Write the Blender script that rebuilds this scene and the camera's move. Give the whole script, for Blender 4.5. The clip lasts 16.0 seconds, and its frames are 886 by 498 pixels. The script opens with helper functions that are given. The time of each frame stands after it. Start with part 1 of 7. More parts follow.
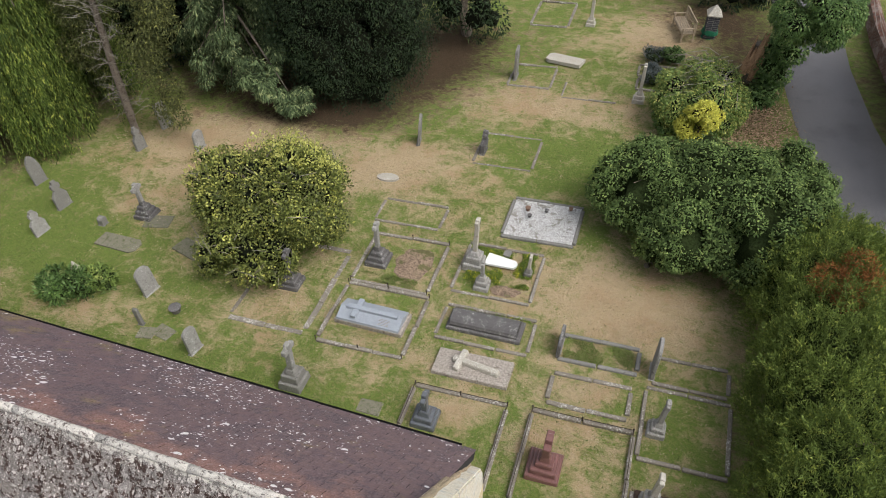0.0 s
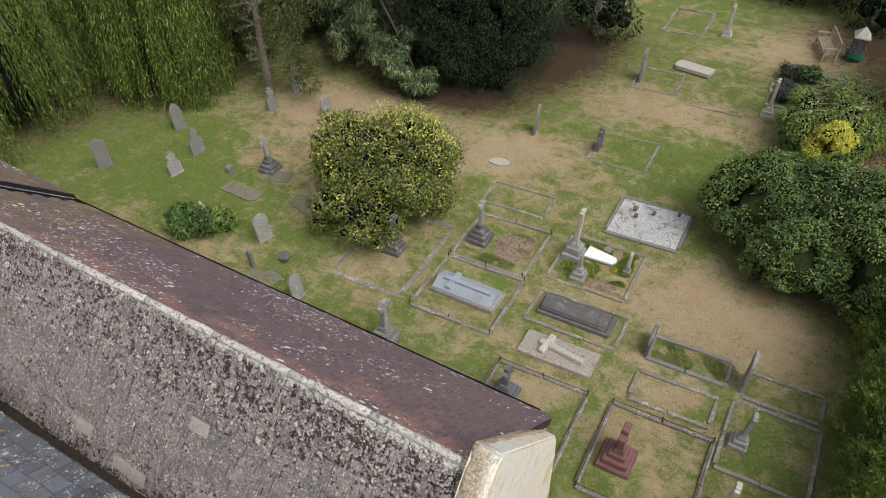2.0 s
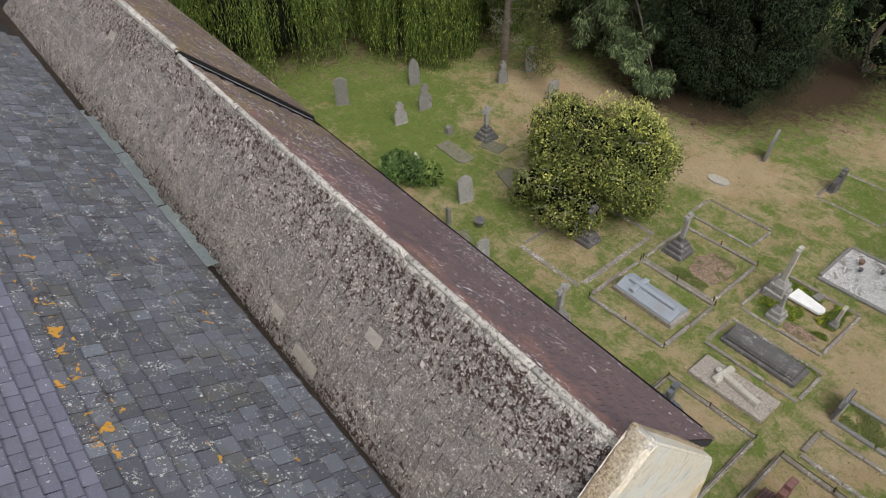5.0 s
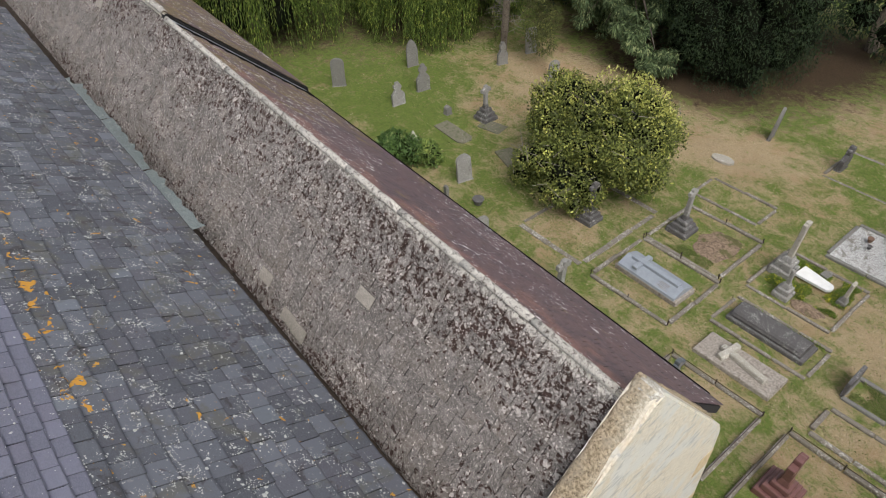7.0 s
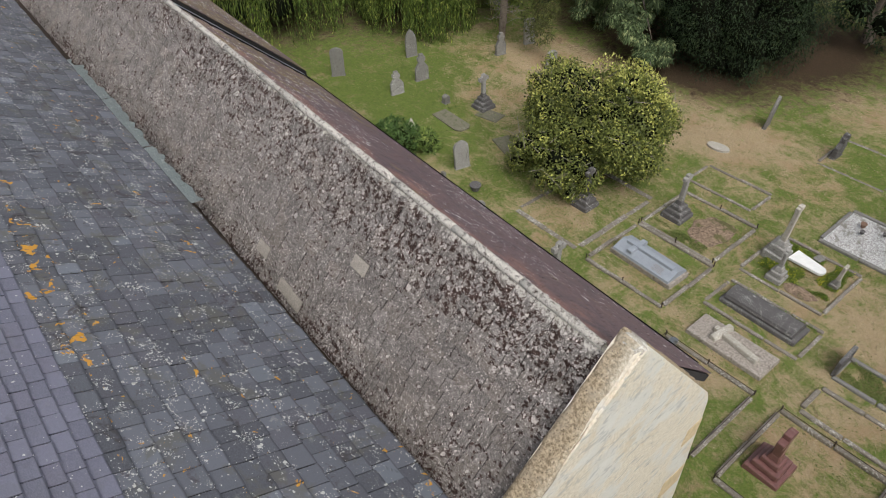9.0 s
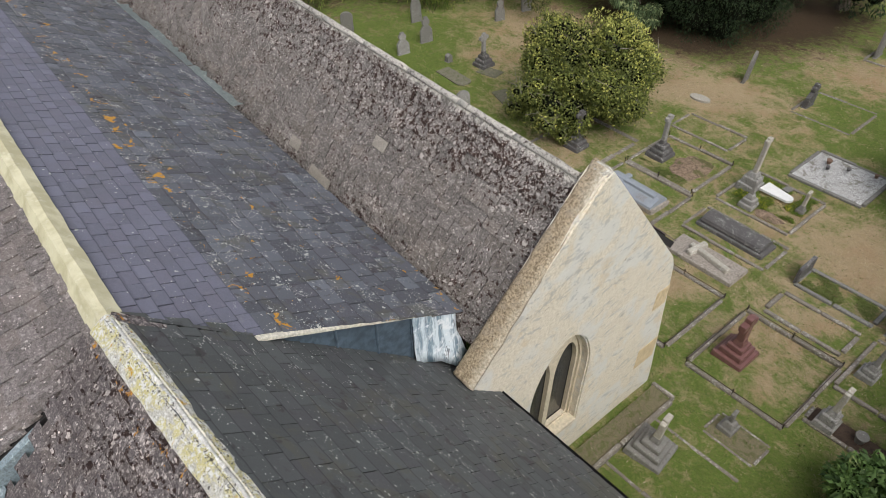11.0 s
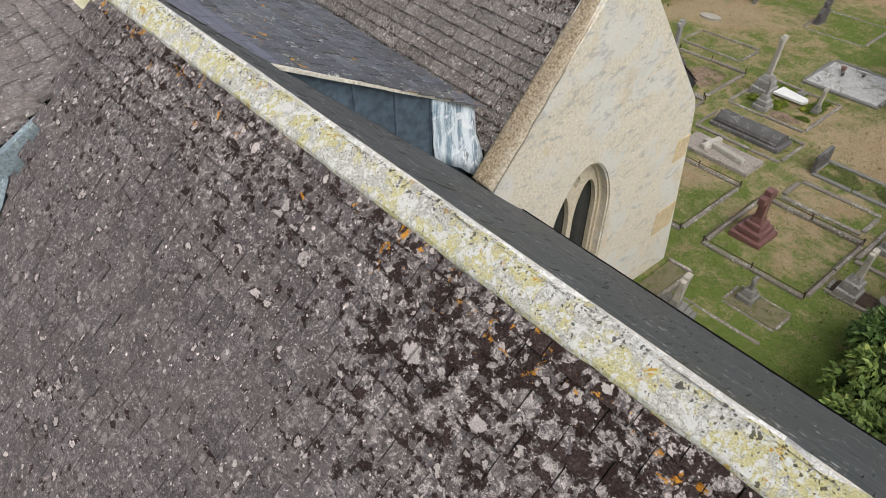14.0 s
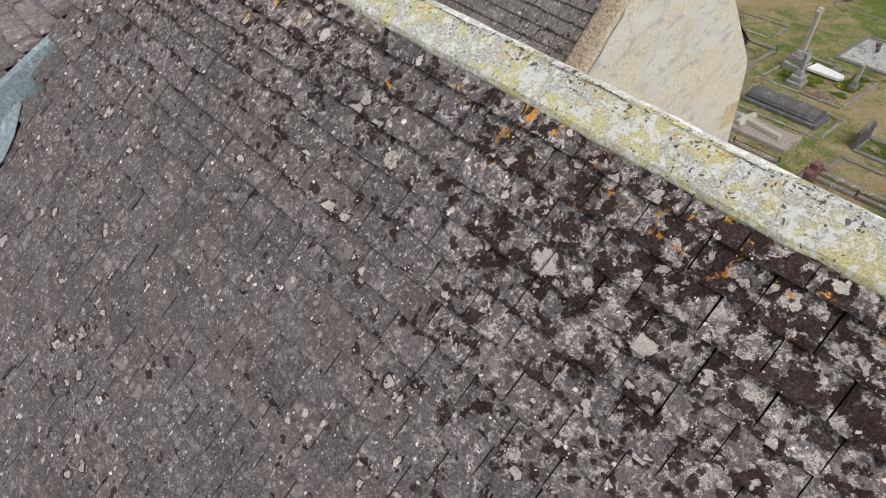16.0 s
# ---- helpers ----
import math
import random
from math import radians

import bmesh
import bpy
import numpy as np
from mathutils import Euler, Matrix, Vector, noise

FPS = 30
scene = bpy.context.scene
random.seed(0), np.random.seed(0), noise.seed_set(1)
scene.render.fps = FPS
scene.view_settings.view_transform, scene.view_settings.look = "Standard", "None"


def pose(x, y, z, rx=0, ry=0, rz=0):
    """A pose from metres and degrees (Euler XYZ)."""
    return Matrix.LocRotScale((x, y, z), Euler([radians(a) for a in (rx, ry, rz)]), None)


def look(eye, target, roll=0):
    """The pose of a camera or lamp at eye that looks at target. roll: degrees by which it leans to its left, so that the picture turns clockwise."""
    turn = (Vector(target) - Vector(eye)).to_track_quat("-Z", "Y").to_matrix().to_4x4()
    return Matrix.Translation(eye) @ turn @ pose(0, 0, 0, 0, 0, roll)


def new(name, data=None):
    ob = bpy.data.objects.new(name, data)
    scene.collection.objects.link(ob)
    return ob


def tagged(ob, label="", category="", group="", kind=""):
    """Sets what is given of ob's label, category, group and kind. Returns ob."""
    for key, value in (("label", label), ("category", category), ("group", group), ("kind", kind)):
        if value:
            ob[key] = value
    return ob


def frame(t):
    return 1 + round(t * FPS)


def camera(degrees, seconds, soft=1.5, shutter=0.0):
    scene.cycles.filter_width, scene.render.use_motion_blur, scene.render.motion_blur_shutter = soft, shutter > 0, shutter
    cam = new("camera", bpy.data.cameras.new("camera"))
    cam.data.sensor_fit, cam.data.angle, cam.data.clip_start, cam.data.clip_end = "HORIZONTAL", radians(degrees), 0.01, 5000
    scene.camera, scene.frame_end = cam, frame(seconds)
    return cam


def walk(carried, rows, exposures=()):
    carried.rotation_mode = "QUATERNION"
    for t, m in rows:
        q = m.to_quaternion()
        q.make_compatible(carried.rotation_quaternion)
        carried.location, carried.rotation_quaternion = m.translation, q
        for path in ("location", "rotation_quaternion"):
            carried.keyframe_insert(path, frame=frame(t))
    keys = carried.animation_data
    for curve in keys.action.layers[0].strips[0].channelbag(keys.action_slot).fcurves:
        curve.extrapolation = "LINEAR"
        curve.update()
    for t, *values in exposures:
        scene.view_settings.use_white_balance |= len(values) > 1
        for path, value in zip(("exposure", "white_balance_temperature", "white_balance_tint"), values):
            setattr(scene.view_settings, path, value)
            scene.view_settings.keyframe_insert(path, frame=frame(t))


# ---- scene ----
cam = camera(63.7, 16.0, 0.8)
PATH = [
    (0, (0.000, -0.000, 14.320), (-4.405, 13.470, 0.208), -0.03),
    (0.5, (0.081, -0.179, 14.326), (-4.278, 13.310, 0.218), -0.04),
    (1, (0.155, -0.357, 14.345), (-3.088, 13.443, 0.238), -0.13),
    (1.2, (0.201, -0.496, 14.327), (-2.245, 13.496, 0.248), 0.02),
    (1.5, (0.157, -0.562, 14.232), (-3.112, 13.284, 0.174), -0.05),
    (2, (0.208, -0.739, 14.144), (-6.707, 11.693, 0.087), 0.13),
    (2.5, (0.262, -0.863, 14.112), (-9.275, 9.655, 0.026), 0.17),
    (3, (0.302, -0.944, 14.083), (-10.489, 8.230, -0.038), 0.15),
    (3.5, (0.325, -1.027, 14.018), (-10.476, 8.136, -0.103), 0.10),
    (4, (0.338, -1.106, 13.928), (-10.468, 8.051, -0.193), 0.02),
    (6.5, (0.430, -1.212, 13.408), (-10.401, 7.932, -0.702), -0.10),
    (7, (0.478, -1.181, 13.049), (-10.365, 7.957, -1.055), -0.14),
    (7.5, (0.469, -1.136, 12.900), (-10.377, 7.994, -1.207), -0.13),
    (8, (0.474, -1.124, 12.867), (-10.373, 8.006, -1.240), -0.12),
    (8.2, (0.483, -1.120, 12.886), (-10.361, 8.012, -1.222), -0.11),
    (10.3, (2.161, -2.531, 12.847), (-8.730, 6.561, -1.250), 0.01),
    (10.5, (2.354, -2.737, 12.833), (-8.501, 6.389, -1.270), 0.05),
    (11, (2.919, -3.244, 12.835), (-7.941, 5.880, -1.265), -0.00),
    (11.5, (3.369, -3.694, 12.831), (-7.488, 5.422, -1.276), 0.00),
    (12, (3.818, -4.176, 12.497), (-7.049, 4.972, -1.582), -0.01),
    (12.5, (4.093, -4.476, 11.942), (-6.765, 4.669, -2.146), 0.02),
    (13, (4.185, -4.561, 11.497), (-6.677, 4.573, -2.594), -0.02),
    (13.5, (4.110, -4.516, 11.101), (-6.740, 4.619, -3.000), 0.04),
    (14, (3.988, -4.492, 10.661), (-6.854, 4.662, -3.433), 0.07),
    (14.5, (3.924, -4.425, 10.166), (-6.924, 4.728, -3.925), -0.01),
    (15, (3.899, -4.409, 9.874), (-6.952, 4.730, -4.223), -0.05),
    (15.5, (3.738, -4.532, 9.811), (-7.106, 4.614, -4.288), -0.01),
    (16, (3.479, -4.770, 9.810), (-7.363, 4.362, -4.299), 0.02),
]
walk(cam, [(t, look(eye, target, roll)) for t, eye, target, roll in PATH], [(0.0, 0.74), (1.5, 0.66), (3.0, 0.48), (4.2, 0.46), (8.2, 0.50), (10.3, 0.36), (11.5, 0.40), (16.0, 0.42)])

# ---- world and light ----
world = bpy.data.worlds.new("world")
scene.world = world
world.use_nodes = True
wn = world.node_tree
bg = wn.nodes["Background"]
sky = wn.nodes.new("ShaderNodeTexSky")
sky.sky_type = "NISHITA"
sky.sun_disc = False
SUN_EL, SUN_AZ = 56.0, 112.0          # degrees, azimuth clockwise from +y
sky.sun_elevation, sky.sun_rotation = radians(SUN_EL), radians(SUN_AZ)
sky.air_density, sky.dust_density, sky.ozone_density = 1.0, 4.0, 1.0
hsv = wn.nodes.new("ShaderNodeHueSaturation")
hsv.inputs["Saturation"].default_value = 0.35
wn.links.new(sky.outputs[0], hsv.inputs["Color"])
wn.links.new(hsv.outputs[0], bg.inputs["Color"])
bg.inputs["Strength"].default_value = 0.125
sun_data = bpy.data.lights.new("sun", "SUN")
sun_data.energy, sun_data.angle, sun_data.color = 1.05, radians(40), (1.0, 0.98, 0.95)
sun_ob = new("sun", sun_data)
sd = Vector((math.sin(radians(SUN_AZ)) * math.cos(radians(SUN_EL)), math.cos(radians(SUN_AZ)) * math.cos(radians(SUN_EL)), math.sin(radians(SUN_EL))))
sun_ob.matrix_world = look(sd * 60, (0, 0, 0))

# ---- material helpers ----
class Nodes:
    def __init__(self, name, rough=0.9, spec=0.25, metal=0.0):
        self.m = bpy.data.materials.new(name)
        self.m.use_nodes = True
        self.t = self.m.node_tree
        self.b = self.t.nodes["Principled BSDF"]
        self.b.inputs["Roughness"].default_value = rough
        self.b.inputs["Specular IOR Level"].default_value = spec
        self.b.inputs["Metallic"].default_value = metal
        self.geo = self.t.nodes.new("ShaderNodeNewGeometry")
        self.pos = self.geo.outputs["Position"]

    def put(self, socket, value):
        if hasattr(value, "links"):
            self.t.links.new(value, socket)
        elif isinstance(value, tuple) and len(value) == 3 and socket.type == "RGBA":
            socket.default_value = (*value, 1)
        else:
            socket.default_value = value

    def noise(self, scale, detail=4, rough=0.6, dist=0.0, vec=None):
        n = self.t.nodes.new("ShaderNodeTexNoise")
        n.inputs["Scale"].default_value, n.inputs["Detail"].default_value = scale, detail
        n.inputs["Roughness"].default_value, n.inputs["Distortion"].default_value = rough, dist
        self.put(n.inputs["Vector"], vec or self.pos)
        return n.outputs["Fac"]

    def voro(self, scale, feature="F1", vec=None, out="Distance", rand=1.0):
        n = self.t.nodes.new("ShaderNodeTexVoronoi")
        n.feature = feature
        n.inputs["Scale"].default_value = scale
        n.inputs["Randomness"].default_value = rand
        self.put(n.inputs["Vector"], vec or self.pos)
        return n.outputs[out]

    def warp(self, scale, amount, vec=None):
        n = self.t.nodes.new("ShaderNodeTexNoise")
        n.inputs["Scale"].default_value = scale
        n.inputs["Detail"].default_value = 3
        self.put(n.inputs["Vector"], vec or self.pos)
        a = self.t.nodes.new("ShaderNodeVectorMath")
        a.operation = "MULTIPLY_ADD"
        self.put(a.inputs[0], n.outputs["Color"])
        a.inputs[1].default_value = (amount, amount, amount)
        self.put(a.inputs[2], vec or self.pos)
        return a.outputs[0]

    def stretch(self, sx, sy, sz):
        a = self.t.nodes.new("ShaderNodeVectorMath")
        a.operation = "MULTIPLY"
        self.put(a.inputs[0], self.pos)
        a.inputs[1].default_value = (sx, sy, sz)
        return a.outputs[0]

    def step(self, fac, lo, hi, a=0.0, b=1.0):
        n = self.t.nodes.new("ShaderNodeMapRange")
        n.interpolation_type = "SMOOTHSTEP"
        for k, v in zip(("Value", "From Min", "From Max", "To Min", "To Max"), (fac, lo, hi, a, b)):
            self.put(n.inputs[k], v)
        return n.outputs[0]

    def math(self, op, a, b=0.0):
        n = self.t.nodes.new("ShaderNodeMath")
        n.operation = op
        self.put(n.inputs[0], a)
        self.put(n.inputs[1], b)
        return n.outputs[0]

    def mix(self, fac, a, b, mode="MIX"):
        n = self.t.nodes.new("ShaderNodeMix")
        n.data_type, n.blend_type = "RGBA", mode
        self.put(n.inputs[0], fac)
        self.put(n.inputs[6], a)
        self.put(n.inputs[7], b)
        return n.outputs[2]

    def island(self):
        oi = self.t.nodes.new("ShaderNodeObjectInfo")
        s = self.math("ADD", self.geo.outputs["Random Per Island"], oi.outputs["Random"])
        return self.math("FRACT", self.math("MULTIPLY", s, 7.31))

    def attr(self, name):
        n = self.t.nodes.new("ShaderNodeAttribute")
        n.attribute_name = name
        return n.outputs["Fac"]

    def xyz(self, axis):
        n = self.t.nodes.new("ShaderNodeSeparateXYZ")
        self.put(n.inputs[0], self.pos)
        return n.outputs[axis]

    def blotch(self, scale, share, size, warp, edge=0.07, seed=0.0, rag=None):
        """Rounded irregular spots in a share of the cells of a scattered pattern."""
        n = self.t.nodes.new("ShaderNodeTexVoronoi")
        n.inputs["Scale"].default_value = scale
        off = self.t.nodes.new("ShaderNodeVectorMath")
        off.inputs[1].default_value = (seed, seed * 0.7, seed * 1.3)
        self.put(off.inputs[0], warp)
        self.put(n.inputs["Vector"], off.outputs[0])
        sep = self.t.nodes.new("ShaderNodeSeparateColor")
        self.put(sep.inputs[0], n.outputs["Color"])
        rad = self.math("MULTIPLY", self.math("ADD", self.math("MULTIPLY", sep.outputs[1], 0.75), 0.4), size)
        if rag is not None:
            rad = self.math("ADD", rad, self.math("MULTIPLY", self.math("SUBTRACT", rag, 0.5), size * 1.5))
        inside = self.step(self.math("SUBTRACT", rad, n.outputs["Distance"]), -edge * 0.5, edge * 0.5)
        on = self.math("LESS_THAN", sep.outputs[0], share)
        return self.math("MULTIPLY", inside, on)

    def done(self, colour, bump=None, strength=0.4, dist=0.02, rough=None):
        self.put(self.b.inputs["Base Color"], colour)
        if rough is not None:
            self.put(self.b.inputs["Roughness"], rough)
        if bump is not None:
            n = self.t.nodes.new("ShaderNodeBump")
            n.inputs["Strength"].default_value, n.inputs["Distance"].default_value = strength, dist
            self.put(n.inputs["Height"], bump)
            self.put(self.b.inputs["Normal"], n.outputs[0])
        return self.m


def plain(name, colour, rough=0.8, spec=0.3, metal=0.0, grain=30.0, vary=0.25):
    k = Nodes(name, rough, spec, metal)
    n = k.noise(grain, 5)
    big = k.noise(grain * 0.12, 3)
    d = tuple(c * (1 - vary) for c in colour)
    b = tuple(min(1, c * (1 + vary)) for c in colour)
    c = k.mix(k.step(n, 0.3, 0.7), d, b)
    c = k.mix(k.step(big, 0.35, 0.7, 0, 0.5), c, d)
    return k.done(c, n, 0.25, 0.01)


def weathered(name, base, dark, lichen, scale=1.0, lich=0.55, darkness=0.5, rough=0.92, island=0.15, yellow=None, bump=0.4):
    """Stone with dark staining, pale crusty spots and grain."""
    k = Nodes(name, rough)
    grain = k.noise(70 * scale, 6, 0.8)
    mid = k.noise(9 * scale, 6, 0.72, 0.5)
    big = k.noise(1.7 * scale, 4)
    c = k.mix(k.step(grain, 0.34, 0.68), tuple(x * 0.6 for x in base), tuple(x * 1.3 for x in base))
    if island:
        c = k.mix(k.step(k.island(), 0, 1, 0, island * 2), c, tuple(x * 0.6 for x in base))
    c = k.mix(k.step(mid, darkness, darkness + 0.14, 0, 0.85), c, dark)
    spots = k.noise(18 * scale, 6, 0.7, 0.2)
    both = k.math("ADD", k.math("MULTIPLY", spots, 0.7), k.math("MULTIPLY", big, 0.3))
    c = k.mix(k.step(both, lich, lich + 0.07), c, k.mix(k.step(grain, 0.35, 0.6), tuple(x * 0.8 for x in lichen), lichen))
    if yellow:
        c = k.mix(k.step(k.noise(7 * scale, 6, 0.7, 0.4), 0.55, 0.66, 0, 0.8), c, yellow)
    h = k.math("ADD", grain, k.math("MULTIPLY", mid, 0.8))
    return k.done(c, h, bump, 0.012)


# ---- materials ----
# lawn: parched and green turf, worn brown under the trees, their shade coloured in
k = Nodes("lawn", 0.95, 0.1)
fine = k.noise(46, 6, 0.8)
blade = k.noise(120, 3, 0.7)
tuft = k.noise(13, 4, 0.7)
patch = k.noise(1.5, 6, 0.7, 0.6)
clump = k.noise(4.5, 5, 0.7, 0.4)
streak = k.noise(1.0, 6, 0.75, 0.3, vec=k.stretch(1.0, 4.2, 1))
mixn = k.math("ADD", k.math("MULTIPLY", fine, 0.6), k.math("MULTIPLY", blade, 0.4))
green = k.mix(k.step(mixn, 0.36, 0.64), (0.075, 0.118, 0.022), (0.225, 0.300, 0.072))
green = k.mix(k.step(tuft, 0.44, 0.60, 0, 0.45), green, (0.215, 0.225, 0.078))
green = k.mix(k.step(clump, 0.44, 0.64, 0, 0.5), green, (0.105, 0.150, 0.034))
straw = k.mix(k.step(mixn, 0.36, 0.64), (0.27, 0.195, 0.112), (0.64, 0.505, 0.335))
straw = k.mix(k.step(tuft, 0.44, 0.60, 0, 0.5), straw, (0.40, 0.315, 0.165))
straw = k.mix(k.step(k.noise(0.8, 4, 0.6), 0.45, 0.65, 0, 0.4), straw, (0.39, 0.245, 0.14))
f = k.math("ADD", k.attr("dry"), k.math("MULTIPLY", k.math("SUBTRACT", patch, 0.5), 1.9))
f = k.math("ADD", f, k.math("MULTIPLY", k.math("SUBTRACT", streak, 0.5), 0.7))
f = k.math("ADD", f, k.math("MULTIPLY", k.math("SUBTRACT", tuft, 0.5), 0.75))
f = k.math("ADD", f, k.math("MULTIPLY", k.math("SUBTRACT", fine, 0.5), 0.8))
f = k.math("ADD", f, k.math("MULTIPLY", k.math("SUBTRACT", clump, 0.5), 0.7))
c = k.mix(k.step(f, 0.16, 0.84), green, straw)
# bare soil, its near-black tones also standing in for tree shade
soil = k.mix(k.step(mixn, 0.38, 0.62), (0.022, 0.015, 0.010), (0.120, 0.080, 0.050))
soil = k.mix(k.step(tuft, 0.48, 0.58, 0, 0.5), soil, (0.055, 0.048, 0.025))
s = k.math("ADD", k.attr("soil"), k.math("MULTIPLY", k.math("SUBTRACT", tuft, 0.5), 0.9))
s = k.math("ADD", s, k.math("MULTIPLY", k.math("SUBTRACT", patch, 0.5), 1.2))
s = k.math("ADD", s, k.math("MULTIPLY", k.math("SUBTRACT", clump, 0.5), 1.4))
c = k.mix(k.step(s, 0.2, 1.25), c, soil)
specks = k.voro(5.5, vec=k.warp(2, 0.3))
c = k.mix(k.step(specks, 0.03, 0.055, 0.75, 0), c, (0.62, 0.58, 0.48))
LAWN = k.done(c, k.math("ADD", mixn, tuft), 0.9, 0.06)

k = Nodes("asphalt", 0.85, 0.3)
g = k.noise(90, 4, 0.8)
c = k.mix(k.step(g, 0.3, 0.7), (0.105, 0.102, 0.107), (0.235, 0.23, 0.235))
c = k.mix(k.step(k.noise(0.8, 5), 0.45, 0.75, 0, 0.5), c, (0.10, 0.095, 0.095))
ASPHALT = k.done(c, g, 0.3, 0.01)

KERB = weathered("kerb_stone", (0.230, 0.204, 0.170), (0.072, 0.064, 0.051), (0.540, 0.520, 0.475), 1.3, 0.53, 0.56)
OLD_STONE = weathered("old_limestone", (0.31, 0.30, 0.282), (0.085, 0.079, 0.073), (0.60, 0.59, 0.56), 1.5, 0.55, 0.53)
GREY_STONE = weathered("grey_stone", (0.225, 0.218, 0.200), (0.080, 0.073, 0.066), (0.520, 0.508, 0.476), 2.2, 0.575, 0.53)
DARK_STONE = weathered("dark_lichened_stone", (0.125, 0.119, 0.118), (0.050, 0.047, 0.047), (0.56, 0.55, 0.53), 2.4, 0.55, 0.57)
PALE_STONE = weathered("pale_stone", (0.46, 0.43, 0.37), (0.17, 0.15, 0.12), (0.68, 0.66, 0.6), 1.5, 0.55, 0.56)
BLUE_GRANITE = plain("blue_grey_granite", (0.30, 0.33, 0.37), 0.45, 0.5, 0, 90, 0.18)
RED_GRANITE = plain("red_granite", (0.175, 0.085, 0.078), 0.32, 0.5, 0, 120, 0.3)
BLACK_GRANITE = plain("black_granite", (0.115, 0.125, 0.14), 0.35, 0.5, 0, 120, 0.3)
WHITE_STONE = plain("white_marble", (0.78, 0.78, 0.76), 0.5, 0.4, 0, 12, 0.06)
IRON = plain("rusty_iron", (0.06, 0.045, 0.035), 0.75, 0.3, 0.3, 60, 0.4)
TIMBER = plain("silvered_oak", (0.36, 0.29, 0.21), 0.85, 0.2, 0, 25, 0.3)
BARK = weathered("bark", (0.18, 0.15, 0.12), (0.06, 0.045, 0.035), (0.3, 0.27, 0.23), 1.0, 0.6, 0.5, bump=0.9)
TORN = weathered("torn_wood", (0.40, 0.255, 0.15), (0.20, 0.11, 0.06), (0.58, 0.43, 0.30), 1.0, 0.58, 0.5, bump=0.8)
TERRACOTTA = plain("terracotta", (0.19, 0.12, 0.085), 0.85)
GREEN_NET = plain("green_netting", (0.01, 0.11, 0.055), 0.7)

k = Nodes("white_gravel", 0.9, 0.2)
v = k.voro(44, "F1", out="Color")
vd = k.voro(44, "F1")
sep = k.t.nodes.new("ShaderNodeSeparateColor")
k.put(sep.inputs[0], v)
c = k.mix(k.step(sep.outputs[0], 0.0, 1.0), (0.48, 0.48, 0.47), (0.88, 0.88, 0.87))
c = k.mix(k.step(vd, 0.5, 0.7, 0, 0.8), c, (0.14, 0.13, 0.12))
c = k.mix(k.step(k.noise(2.6, 6, 0.75, 0.5), 0.53, 0.62, 0, 0.75), c, (0.17, 0.15, 0.11))
GRAVEL = k.done(c, vd, 0.9, 0.03)

k = Nodes("brown_gravel", 0.95, 0.2)
v = k.voro(30, "F1", out="Color")
sep = k.t.nodes.new("ShaderNodeSeparateColor")
k.put(sep.inputs[0], v)
c = k.mix(sep.outputs[0], (0.12, 0.085, 0.06), (0.34, 0.25, 0.18))
c = k.mix(k.step(k.noise(2.5, 5), 0.5, 0.65, 0, 0.8), c, (0.09, 0.10, 0.03))
CHIPS = k.done(c, k.voro(30), 0.8, 0.02)
EARTH = weathered("dark_bare_earth", (0.085, 0.058, 0.042), (0.035, 0.025, 0.02), (0.16, 0.12, 0.085), 1.0, 0.6, 0.5, bump=0.8)
BED = weathered("mossy_bed", (0.19, 0.165, 0.10), (0.085, 0.105, 0.032), (0.34, 0.30, 0.22), 0.8, 0.58, 0.48, bump=0.8)

k = Nodes("slab_cement", 0.9, 0.2)
c = k.mix(k.step(k.noise(20, 6, 0.7), 0.35, 0.7), (0.23, 0.20, 0.17), (0.42, 0.38, 0.34))
c = k.mix(k.step(k.noise(4, 5, 0.7, 0.5), 0.58, 0.66, 0, 0.7), c, (0.12, 0.10, 0.08))
CEMENT = k.done(c, k.noise(30, 4), 0.3, 0.01)

k = Nodes("brick", 0.9, 0.2)
br = k.t.nodes.new("ShaderNodeTexBrick")
br.inputs["Scale"].default_value = 4.4
k.put(br.inputs["Color1"], (0.20, 0.085, 0.055))
k.put(br.inputs["Color2"], (0.10, 0.06, 0.05))
k.put(br.inputs["Mortar"], (0.32, 0.29, 0.25))
comb = k.t.nodes.new("ShaderNodeCombineXYZ")
k.put(comb.inputs[0], k.math("ADD", k.xyz(0), k.xyz(1)))
k.put(comb.inputs[1], k.xyz(2))
k.put(br.inputs["Vector"], comb.outputs[0])
c = k.mix(k.step(k.noise(1.5, 5, 0.7), 0.48, 0.62, 0, 0.85), br.outputs["Color"], (0.34, 0.27, 0.24))
BRICK = k.done(c, br.outputs["Fac"], 0.4, -0.01)
DARK_BRICK = plain("blue_black_brick", (0.075, 0.075, 0.085), 0.8)

